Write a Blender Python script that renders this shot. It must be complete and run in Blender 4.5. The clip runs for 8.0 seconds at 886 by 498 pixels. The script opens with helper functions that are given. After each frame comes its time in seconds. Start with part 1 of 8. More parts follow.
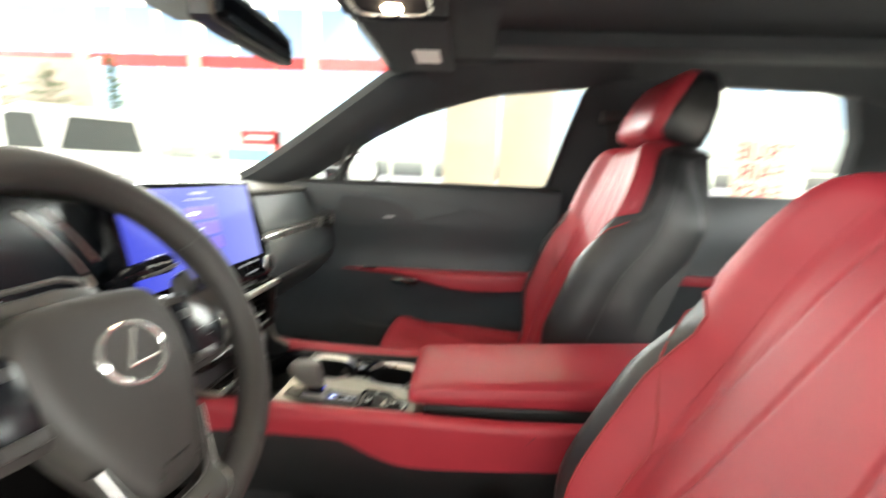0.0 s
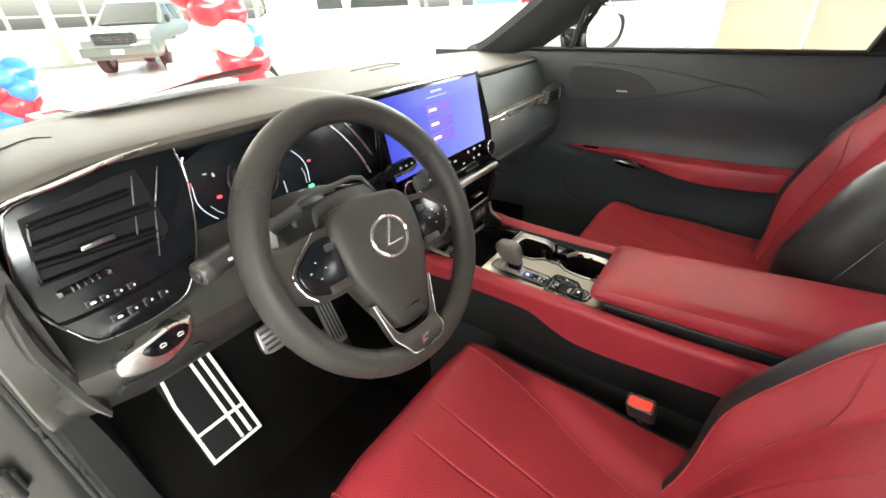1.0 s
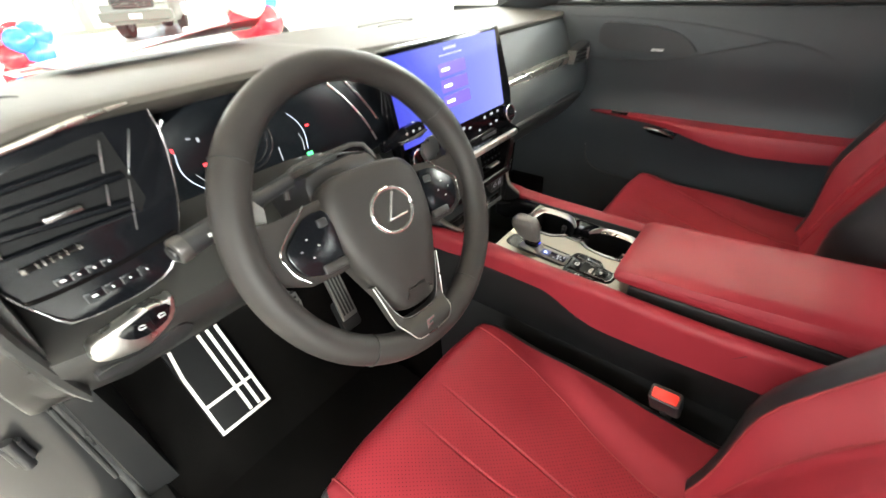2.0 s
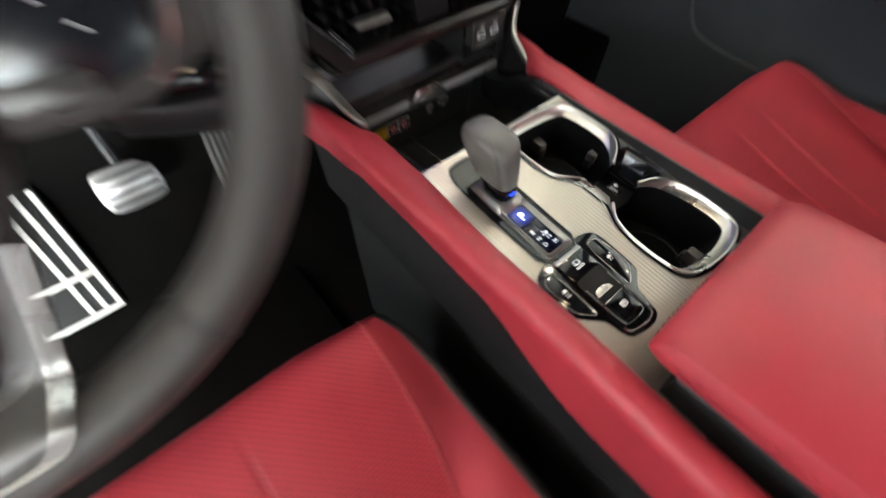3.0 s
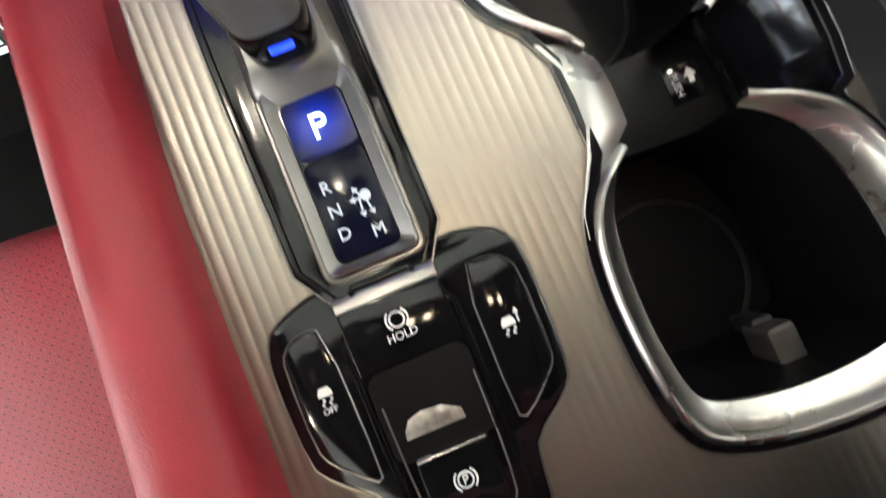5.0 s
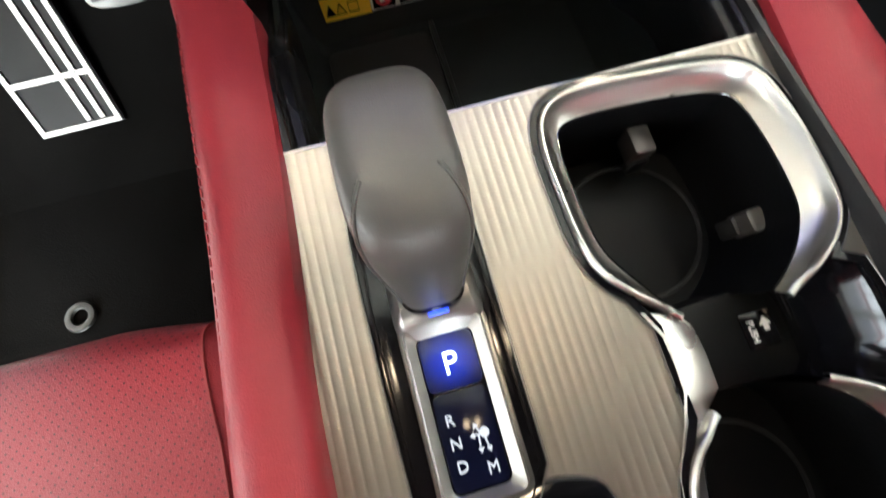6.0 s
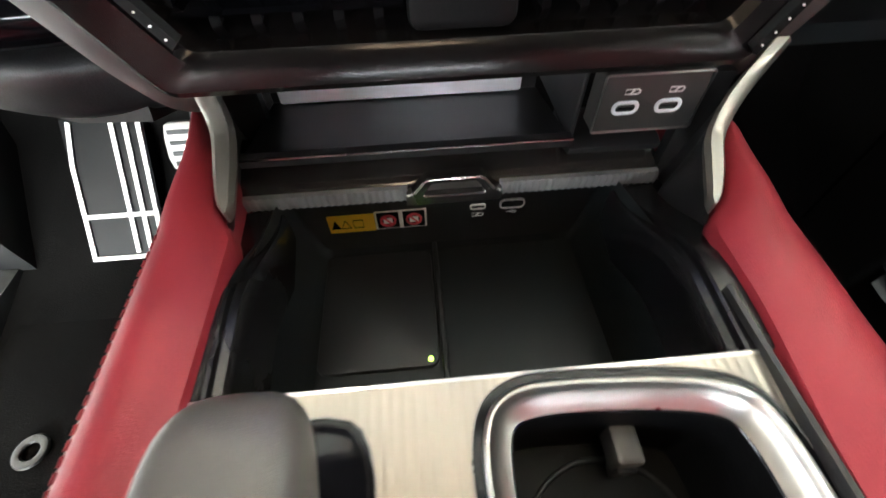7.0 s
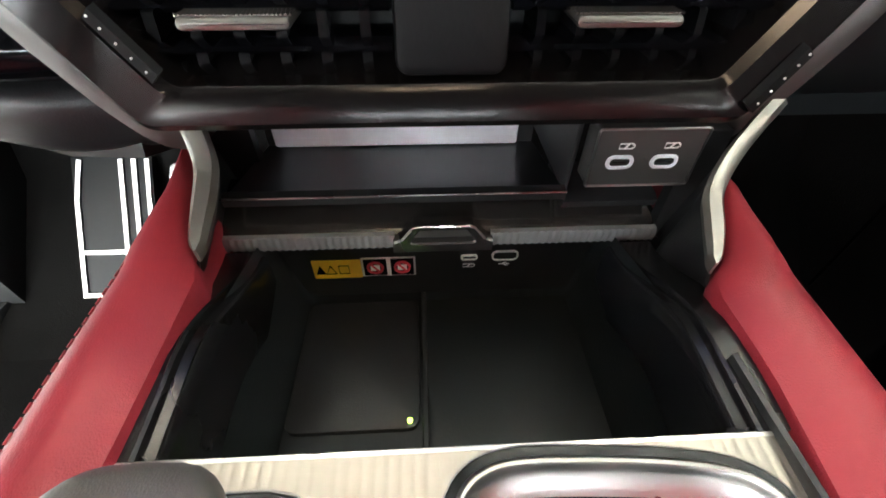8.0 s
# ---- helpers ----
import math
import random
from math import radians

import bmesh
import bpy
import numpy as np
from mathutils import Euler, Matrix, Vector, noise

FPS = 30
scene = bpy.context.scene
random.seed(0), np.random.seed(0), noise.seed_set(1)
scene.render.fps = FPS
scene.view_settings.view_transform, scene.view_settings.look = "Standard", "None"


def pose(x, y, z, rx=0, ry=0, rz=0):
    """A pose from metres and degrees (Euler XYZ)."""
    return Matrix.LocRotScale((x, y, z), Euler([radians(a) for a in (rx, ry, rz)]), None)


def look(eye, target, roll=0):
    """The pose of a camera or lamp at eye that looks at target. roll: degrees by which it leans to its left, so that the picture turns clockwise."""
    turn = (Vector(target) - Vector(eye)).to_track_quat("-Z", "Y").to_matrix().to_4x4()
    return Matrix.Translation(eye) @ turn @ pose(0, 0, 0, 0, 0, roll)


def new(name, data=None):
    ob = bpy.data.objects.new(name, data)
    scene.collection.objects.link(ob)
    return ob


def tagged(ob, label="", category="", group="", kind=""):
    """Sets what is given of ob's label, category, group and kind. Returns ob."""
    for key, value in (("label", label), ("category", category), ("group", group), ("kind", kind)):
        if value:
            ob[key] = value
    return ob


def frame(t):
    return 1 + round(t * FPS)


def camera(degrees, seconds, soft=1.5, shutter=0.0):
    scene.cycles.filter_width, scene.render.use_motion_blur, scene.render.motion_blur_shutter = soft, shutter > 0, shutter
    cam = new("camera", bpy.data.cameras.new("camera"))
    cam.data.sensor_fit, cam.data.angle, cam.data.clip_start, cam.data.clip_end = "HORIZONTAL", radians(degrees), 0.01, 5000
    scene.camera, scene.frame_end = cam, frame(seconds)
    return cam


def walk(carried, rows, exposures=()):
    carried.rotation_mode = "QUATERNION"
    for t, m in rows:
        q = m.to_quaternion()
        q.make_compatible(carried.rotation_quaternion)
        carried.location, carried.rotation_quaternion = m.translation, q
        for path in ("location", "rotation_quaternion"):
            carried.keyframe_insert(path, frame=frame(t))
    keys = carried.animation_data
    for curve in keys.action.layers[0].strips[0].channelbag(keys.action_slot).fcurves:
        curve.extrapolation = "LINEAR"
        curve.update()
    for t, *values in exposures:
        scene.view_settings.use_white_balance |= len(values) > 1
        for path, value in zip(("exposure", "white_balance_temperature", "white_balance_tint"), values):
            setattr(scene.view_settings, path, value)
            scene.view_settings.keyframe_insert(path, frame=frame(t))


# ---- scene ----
cam = camera(94.8, 8.0, shutter=0.5)
EXPOSURES = [(0, 1.75, 6500, 8), (0.5, 1.4, 6500, 8), (1, 1.72, 6500, 8), (1.5, 1.82, 6500, 8), (3, 1.95, 6050, 9), (4, 1.85, 6000, 9), (6, 2.05, 6000, 9), (8, 2.4, 6050, 9)]
PATH = [
    (0, (-0.686, 0.07, 1.205), (1.28, 0.177, 0.854), 2.2),
    (0.5, (-0.713, 0.01, 1.271), (0.887, 0.852, 0.416), -1.4),
    (1, (-0.712, 0.01, 1.306), (0.671, 1.036, 0.288), -2.7),
    (1.5, (-0.704, 0.011, 1.306), (0.652, 1.035, 0.252), -2.5),
    (1.7, (-0.701, 0.015, 1.304), (0.637, 1.039, 0.226), -2.6),
    (2.8, (-0.357, 0.129, 1.143), (0.534, 1.114, -0.351), -1.4),
    (3, (-0.254, 0.161, 1.092), (0.53, 1.02, -0.536), 2.4),
    (3.2, (-0.176, 0.182, 1.020), (0.492, 0.945, -0.706), 4.7),
    (3.5, (-0.129, 0.205, 0.972), (0.467, 0.745, -0.859), 15.2),
    (4, (-0.075, 0.213, 0.934), (0.289, 0.512, -1.009), 22.0),
    (4.2, (-0.061, 0.209, 0.927), (0.183, 0.413, -1.047), 22.7),
    (5.3, (-0.033, 0.245, 0.949), (0.021, 0.546, -1.028), -10.7),
    (5.5, (-0.035, 0.269, 0.96), (0.069, 0.662, -0.998), -4.7),
    (6, (-0.05, 0.282, 0.966), (0.057, 0.849, -0.949), -5.0),
    (6.5, (-0.036, 0.301, 0.972), (0.121, 1.286, -0.761), -2.1),
    (7, (-0.009, 0.324, 0.965), (0.075, 1.569, -0.598), -1.5),
    (7.5, (0.0, 0.328, 0.955), (0.055, 1.677, -0.521), 0.1),
    (8, (0.0, 0.33, 0.956), (0.082, 1.763, -0.436), 0.6),
]
walk(cam, [(t, look(eye, target, roll)) for t, eye, target, roll in PATH], EXPOSURES)

# ---- world, sun and large lights ----
world = bpy.data.worlds.new("daylight")
scene.world = world
world.use_nodes = True
wn = world.node_tree
sky = wn.nodes.new("ShaderNodeTexSky")
sky.sky_type, sky.sun_disc = "NISHITA", False
sky.air_density, sky.dust_density, sky.ozone_density = 1.0, 3.0, 0.5
sky.sun_elevation, sky.sun_rotation = radians(50), radians(250)
wn.links.new(sky.outputs[0], wn.nodes["Background"].inputs[0])
wn.nodes["Background"].inputs[1].default_value = 0.15

sun = new("sun", bpy.data.lights.new("sun", "SUN"))
sun.data.energy, sun.data.angle, sun.data.color = 3.0, radians(0.6), (1.0, 0.95, 0.88)
sun.matrix_world = look((-6, -3, 9), (0, 0, 0))


def area_lamp(name, eye, target, w, h, watts, color=(1, 1, 1)):
    ob = new(name, bpy.data.lights.new(name, "AREA"))
    ob.data.shape, ob.data.size, ob.data.size_y = "RECTANGLE", w, h
    ob.data.energy, ob.data.color = watts, color
    ob.matrix_world = look(eye, target)
    return ob


# daylight through the four glazed walls of the hall
area_lamp("window_light_west", (-12.4, 4, 4.7), (0, 4, 1.8), 30, 1.6, 600, (0.95, 1.0, 0.97))
area_lamp("window_light_east", (11.5, 4, 4.8), (0, 4, 1.8), 30, 1.5, 3100, (0.98, 1.0, 0.93))
area_lamp("window_light_north", (0, 20.5, 4.8), (0, 0, 1.8), 22, 1.5, 1800, (0.98, 1.0, 0.93))
area_lamp("window_light_south", (0, -12.5, 4.7), (0, 0, 1.8), 22, 1.6, 4200, (0.97, 1.0, 0.95))


# ---- materials ----
def material(name, color, rough=0.5, metal=0.0, spot=0.0, spot_scale=8.0, bump=0.0, bump_scale=600.0,
             coat=0.0, spec=0.5, rough_var=0.0, bump_kind="noise", sheen=0.0, stretch=(1, 1, 1)):
    """A surface with two scales of variation: large soft blotches in the colour, fine relief in the normal."""
    m = bpy.data.materials.new(name)
    m.use_nodes = True
    nt = m.node_tree
    b = nt.nodes["Principled BSDF"]
    b.inputs["Base Color"].default_value = (*color, 1)
    b.inputs["Roughness"].default_value = rough
    b.inputs["Metallic"].default_value = metal
    b.inputs["Specular IOR Level"].default_value = spec
    b.inputs["Coat Weight"].default_value = coat
    b.inputs["Sheen Weight"].default_value = sheen
    co = nt.nodes.new("ShaderNodeTexCoord")
    mp = nt.nodes.new("ShaderNodeMapping")
    mp.inputs["Scale"].default_value = stretch
    nt.links.new(co.outputs["Object"], mp.inputs[0])
    if spot or rough_var:
        n = nt.nodes.new("ShaderNodeTexNoise")
        n.inputs["Scale"].default_value, n.inputs["Detail"].default_value = spot_scale, 5
        nt.links.new(mp.outputs[0], n.inputs["Vector"])
        if spot:
            r = nt.nodes.new("ShaderNodeMapRange")
            r.inputs[1].default_value, r.inputs[2].default_value = 0.3, 0.7
            r.inputs[3].default_value, r.inputs[4].default_value = 1 - spot, 1 + spot
            nt.links.new(n.outputs[0], r.inputs[0])
            mx = nt.nodes.new("ShaderNodeVectorMath")
            mx.operation = "SCALE"
            mx.inputs[0].default_value = color
            nt.links.new(r.outputs[0], mx.inputs["Scale"])
            nt.links.new(mx.outputs[0], b.inputs["Base Color"])
        if rough_var:
            r = nt.nodes.new("ShaderNodeMapRange")
            r.inputs[1].default_value, r.inputs[2].default_value = 0.3, 0.7
            r.inputs[3].default_value, r.inputs[4].default_value = max(rough - rough_var, 0.02), rough + rough_var
            nt.links.new(n.outputs[0], r.inputs[0])
            nt.links.new(r.outputs[0], b.inputs["Roughness"])
    if bump:
        if bump_kind == "grain":
            n = nt.nodes.new("ShaderNodeTexVoronoi")
            n.inputs["Scale"].default_value = bump_scale
        else:
            n = nt.nodes.new("ShaderNodeTexNoise")
            n.inputs["Scale"].default_value, n.inputs["Detail"].default_value = bump_scale, 3
        nt.links.new(mp.outputs[0], n.inputs["Vector"])
        bp = nt.nodes.new("ShaderNodeBump")
        bp.inputs["Strength"].default_value, bp.inputs["Distance"].default_value = bump, 0.0006
        nt.links.new(n.outputs[0], bp.inputs["Height"])
        nt.links.new(bp.outputs[0], b.inputs["Normal"])
    return m


GLOW = 0.42                                 # all lit displays and lamps against the daylight


def glowing(name, color, strength):
    m = material(name, (0.01, 0.01, 0.01), 0.3)
    b = m.node_tree.nodes["Principled BSDF"]
    b.inputs["Emission Color"].default_value = (*color, 1)
    b.inputs["Emission Strength"].default_value = strength * GLOW
    return m


def backlit(name, color, strength):
    """A smoked key lit from behind its middle, darker towards its edges."""
    m = glowing(name, color, strength)
    nt = m.node_tree
    b = nt.nodes["Principled BSDF"]
    co = nt.nodes.new("ShaderNodeTexCoord")
    ds = nt.nodes.new("ShaderNodeVectorMath")
    ds.operation = "DISTANCE"
    ds.inputs[1].default_value = (0.5, 0.5, 0.9)
    rm = nt.nodes.new("ShaderNodeMapRange")
    rm.interpolation_type = "SMOOTHSTEP"
    rm.inputs[1].default_value, rm.inputs[2].default_value = 0.10, 0.62
    rm.inputs[3].default_value, rm.inputs[4].default_value = strength * GLOW, 0.08 * strength * GLOW
    nt.links.new(co.outputs["Generated"], ds.inputs[0])
    nt.links.new(ds.outputs["Value"], rm.inputs[0])
    nt.links.new(rm.outputs[0], b.inputs["Emission Strength"])
    return m


def glass(name, tint=(1, 1, 1), ior=1.45):
    m = bpy.data.materials.new(name)
    m.use_nodes = True
    nt = m.node_tree
    nt.nodes.remove(nt.nodes["Principled BSDF"])
    tr, gl, mx, fr, pw = (nt.nodes.new("ShaderNode" + k) for k in ("BsdfTransparent", "BsdfGlossy", "MixShader", "LayerWeight", "MapRange"))
    tr.inputs[0].default_value = (*tint, 1)
    gl.inputs["Roughness"].default_value = 0.02
    fr.inputs[0].default_value = 0.5
    pw.inputs[1].default_value, pw.inputs[2].default_value, pw.inputs[3].default_value, pw.inputs[4].default_value = 0.55, 1.0, 0.04, 0.35
    nt.links.new(fr.outputs["Facing"], pw.inputs[0])
    nt.links.new(pw.outputs[0], mx.inputs[0])
    nt.links.new(tr.outputs[0], mx.inputs[1])
    nt.links.new(gl.outputs[0], mx.inputs[2])
    nt.links.new(mx.outputs[0], nt.nodes["Material Output"].inputs[0])
    return m


def perforated(name, color, rough):
    """Leather with rows of small punched holes."""
    m = material(name, color, rough, spot=0.08, spot_scale=14, bump=0.25, bump_scale=900, bump_kind="grain", spec=0.22)
    nt = m.node_tree
    b = nt.nodes["Principled BSDF"]
    co = nt.nodes.new("ShaderNodeTexCoord")
    mp = nt.nodes.new("ShaderNodeMapping")
    mp.inputs["Scale"].default_value = (200, 200, 0)
    mp.inputs["Rotation"].default_value = (0, 0, radians(45))
    nt.links.new(co.outputs["Object"], mp.inputs[0])
    fr = nt.nodes.new("ShaderNodeVectorMath")
    fr.operation = "FRACTION"
    nt.links.new(mp.outputs[0], fr.inputs[0])
    ds = nt.nodes.new("ShaderNodeVectorMath")
    ds.operation = "DISTANCE"
    ds.inputs[1].default_value = (0.5, 0.5, 0)
    nt.links.new(fr.outputs[0], ds.inputs[0])
    st = nt.nodes.new("ShaderNodeMapRange")
    st.inputs[1].default_value, st.inputs[2].default_value = 0.10, 0.17
    st.inputs[3].default_value, st.inputs[4].default_value = 0.25, 1.0
    nt.links.new(ds.outputs["Value"], st.inputs[0])
    src = b.inputs["Base Color"].links[0].from_socket
    mx = nt.nodes.new("ShaderNodeVectorMath")
    mx.operation = "SCALE"
    nt.links.new(src, mx.inputs[0])
    nt.links.new(st.outputs[0], mx.inputs["Scale"])
    nt.links.new(mx.outputs[0], b.inputs["Base Color"])
    return m


RED = (0.27, 0.023, 0.034)
M_RED = material("red_leather", RED, 0.42, spec=0.30, spot=0.08, spot_scale=14, bump=0.16, bump_scale=1600, bump_kind="grain", rough_var=0.05)
M_REDPERF = perforated("perforated_red_leather", RED, 0.42)
M_REDSUEDE = material("red_bolster_leather", (0.24, 0.020, 0.030), 0.6, spec=0.2, spot=0.1, spot_scale=10, bump=0.3, bump_scale=900, bump_kind="grain")
M_BLKLEATHER = material("black_leather", (0.014, 0.014, 0.015), 0.40, spot=0.15, spot_scale=16, bump=0.15, bump_scale=1800, bump_kind="grain", rough_var=0.06)
M_WHEEL = material("wheel_leather", (0.024, 0.0215, 0.0202), 0.50, spec=0.28, spot=0.1, spot_scale=20, bump=0.12, bump_scale=2200, bump_kind="grain", rough_var=0.05)
M_STITCH_R = material("red_thread", (0.25, 0.02, 0.025), 0.7)
M_STITCH_G = material("grey_thread", (0.10, 0.10, 0.10), 0.7)
M_SOFT = material("soft_black_plastic", (0.040, 0.047, 0.052), 0.48, spot=0.1, spot_scale=9, bump=0.2, bump_scale=1300, bump_kind="grain")
M_DOOR = material("black_door_skin", (0.027, 0.032, 0.036), 0.5, spot=0.1, spot_scale=9, bump=0.2, bump_scale=1300, bump_kind="grain")
M_DASHTOP = material("dash_skin", (0.048, 0.044, 0.037), 0.6, spot=0.1, spot_scale=6, bump=0.3, bump_scale=1000, bump_kind="grain")
M_HARD = material("hard_black_plastic", (0.018, 0.018, 0.019), 0.40, spot=0.1, bump=0.2, bump_scale=900)
M_GREYTRIM = material("dark_grey_painted_trim", (0.026, 0.0245, 0.023), 0.38, metal=0.2, spot=0.06, rough_var=0.05)
M_PIANO = material("gloss_black_trim", (0.004, 0.004, 0.005), 0.10, spot=0.1, rough_var=0.03, spec=0.4)
M_WELL = material("matte_black_rubber", (0.0105, 0.0128, 0.0136), 0.40, spot=0.1, bump=0.2, bump_scale=500)
M_BADGE = material("bright_badge_metal", (0.8, 0.79, 0.77), 0.2, 0.9, rough_var=0.03)
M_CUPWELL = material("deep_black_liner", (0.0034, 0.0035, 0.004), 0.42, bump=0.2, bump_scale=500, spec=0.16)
# black gloss lid; the brown reflection on it is put into its base colour
M_LIDTOP = material("black_gloss_lid_brown_reflection", (0.018, 0.016, 0.015), 0.2, spec=0.6)
M_RIM = material("satin_chrome_rim", (0.56, 0.55, 0.525), 0.3, 1.0, rough_var=0.05, spot_scale=30)
M_CHROME = material("bright_chrome", (0.74, 0.73, 0.71), 0.2, 1.0, rough_var=0.05, spot_scale=30)
M_SATIN = material("satin_silver", (0.62, 0.6, 0.57), 0.3, 1.0, rough_var=0.06, spot_scale=40)
M_DARKMETAL = material("smoked_silver_trim", (0.13, 0.12, 0.118), 0.26, 0.9, rough_var=0.05)
M_VENT = material("dull_black_vent_plastic", (0.004, 0.004, 0.0045), 0.5, bump=0.2, bump_scale=500, spec=0.12)
M_SMOKE = material("smoked_dark_bezel", (0.013, 0.0112, 0.0112), 0.20, 0.6, rough_var=0.05, spot_scale=20)
M_CLUSTER = material("dark_cluster_lens", (0.006, 0.0075, 0.0095), 0.22, spec=0.3)
# gloss black made rougher and less specular so bright window reflections stay dim
M_GLOSSDASH = material("dulled_gloss_black_dash", (0.005, 0.0055, 0.007), 0.2, spec=0.3, spot=0.1, rough_var=0.05)
M_WING = material("grey_satin_trim", (0.085, 0.08, 0.077), 0.36, 0.5, rough_var=0.05, spot_scale=30)
M_SHELF = material("gloss_dark_plastic", (0.020, 0.020, 0.021), 0.34, spot=0.1, rough_var=0.05)
M_LEGEND = material("navy_legend_glass", (0.004, 0.005, 0.018), 0.12, spec=0.25)
M_BEZEL = material("brushed_bezel_metal", (0.25, 0.245, 0.24), 0.32, 0.9, rough_var=0.06, spot_scale=40)
M_SIDE = material("black_console_leather", (0.008, 0.008, 0.0085), 0.5, spot=0.1, bump=0.2, bump_scale=1300, bump_kind="grain", spec=0.35)
M_PORTS = material("dark_port_panel", (0.06, 0.058, 0.056), 0.34, 0.4, rough_var=0.05)
M_FLUTE = material("fluted_aluminium", (0.36, 0.335, 0.295), 0.38, 0.95, spot=0.05, spot_scale=6, bump=0.1, bump_scale=300, rough_var=0.05, stretch=(1, 0.05, 1))
M_TAB = material("knurled_dark_silver", (0.20, 0.19, 0.18), 0.32, 0.9, rough_var=0.06)
M_KNURLED = material("scuffed_silver", (0.45, 0.43, 0.40), 0.36, 0.8, spot=0.45, spot_scale=260, bump=0.6, bump_scale=500)
M_STRUT = material("satin_champagne_strut", (0.34, 0.32, 0.29), 0.36, 0.9, rough_var=0.05, spot_scale=40)
M_FOOT = material("smoked_spoke_metal", (0.045, 0.043, 0.041), 0.42, 0.6, rough_var=0.05)
M_BAR = material("ribbed_grey_metal", (0.30, 0.30, 0.305), 0.33, 0.6, rough_var=0.05)
M_TRAYRIM = material("satin_black_tray_rim", (0.008, 0.008, 0.009), 0.26, spot=0.1, rough_var=0.05, spec=0.3)
M_KNEE = material("black_knee_panel", (0.018, 0.0175, 0.017), 0.36, spot=0.1, bump=0.1, bump_scale=900, spec=0.4)
M_GRIP = material("lever_leather", (0.076, 0.073, 0.069), 0.36, spot=0.08, spot_scale=30, bump=0.1, bump_scale=2500, bump_kind="grain", rough_var=0.05)
M_MIRROR = material("dimmed_mirror_glass", (0.22, 0.24, 0.26), 0.04, 1.0)
M_STEEL = material("brushed_pedal_steel", (0.24, 0.235, 0.23), 0.3, 0.7, bump=0.1, bump_scale=400, stretch=(1, 0.1, 1))
M_CARPET = material("black_carpet", (0.0045, 0.0042, 0.004), 0.95, spot=0.35, spot_scale=7, bump=1.0, bump_scale=450, spec=0.02)
M_LINER = material("dark_headliner_cloth", (0.035, 0.037, 0.040), 0.9, spot=0.06, bump=0.5, bump_scale=700, spec=0.2)
M_RUBBER = material("black_seal_rubber", (0.014, 0.014, 0.014), 0.6, spot=0.1, bump=0.2, bump_scale=300)
M_BODY = material("grey_car_paint", (0.010, 0.010, 0.0105), 0.3, metal=0.1, coat=0.4, spot=0.04, rough_var=0.02)
M_WHITEMARK = material("white_print", (0.78, 0.78, 0.78), 0.5)
M_GREYMARK = material("grey_print", (0.42, 0.42, 0.42), 0.5)
M_GREYPAD = material("pale_grey_foam", (0.75, 0.76, 0.82), 0.5, spot=0.2, spot_scale=25)
M_SCREENBLK = material("black_display_glass", (0.003, 0.003, 0.004), 0.12, rough_var=0.02, spec=0.18)
M_BUCKLE = material("red_buckle_button", (0.75, 0.03, 0.02), 0.35, spot=0.04)
M_YELLOW = material("yellow_warning_sticker", (0.92, 0.56, 0.02), 0.4, spot=0.04)
M_STICKRED = material("red_sticker_print", (0.6, 0.03, 0.05), 0.5)
M_LABELWHITE = material("white_label_paper", (0.8, 0.79, 0.74), 0.6, spot=0.03)
M_GLASS = glass("window_glass", (0.96, 0.98, 0.97))
M_BLUE = glowing("blue_backlight", (0.02, 0.06, 1.0), 2.0)
M_WHITEGLOW = glowing("white_backlight", (0.62, 0.74, 1.0), 4.0)
M_GAUGEGLOW = glowing("gauge_light", (0.75, 0.82, 1.0), 1.6)
M_DIMGLOW = glowing("dim_white_legend", (0.8, 0.82, 0.85), 0.7)
M_REDGLOW = glowing("red_telltale", (1.0, 0.05, 0.06), 2.5)
M_GREENGLOW = glowing("green_telltale", (0.1, 0.9, 0.25), 2.5)
M_LEDGREEN = glowing("green_charge_lamp", (0.45, 1.0, 0.05), 5.0)
M_MAPLAMP = glowing("warm_map_lamp", (1.0, 0.74, 0.46), 60.0)


def display(name, a, b, strength):
    """A lit display whose colour runs from a to b across its width."""
    m = material(name, (0.01, 0.01, 0.012), 0.12)
    nt = m.node_tree
    p = nt.nodes["Principled BSDF"]
    co = nt.nodes.new("ShaderNodeTexCoord")
    gr = nt.nodes.new("ShaderNodeSeparateXYZ")
    rm = nt.nodes.new("ShaderNodeMix")
    rm.data_type = "RGBA"
    rm.inputs[6].default_value, rm.inputs[7].default_value = (*a, 1), (*b, 1)
    nt.links.new(co.outputs["Generated"], gr.inputs[0])
    nt.links.new(gr.outputs[0], rm.inputs[0])
    nt.links.new(rm.outputs[2], p.inputs["Emission Color"])
    p.inputs["Emission Strength"].default_value = strength * GLOW
    return m


# ---- geometry helpers ----
def fillet(poly, r, n=4):
    """A polygon with its corners rounded to the radius r."""
    P = [Vector(p[:2]) for p in poly]
    out = []
    for i, p in enumerate(P):
        a, b = (P[i - 1] - p), (P[(i + 1) % len(P)] - p)
        half = a.angle(b) / 2
        d = min(r / math.tan(half), a.length * 0.45, b.length * 0.45)
        s, e = p + a.normalized() * d, p + b.normalized() * d
        for k in range(n + 1):
            t = k / n
            out.append(tuple(s * (1 - t) ** 2 + p * 2 * t * (1 - t) + e * t * t))
    return out


def finish(name, me, mat, parent, label, angle):
    me.materials.append(mat)
    me.polygons.foreach_set("use_smooth", [True] * len(me.polygons))
    me.set_sharp_from_angle(angle=radians(angle))
    ob = new(name, me)
    if parent is not None:
        ob.parent = parent
    if label:
        tagged(ob, label)
    return ob


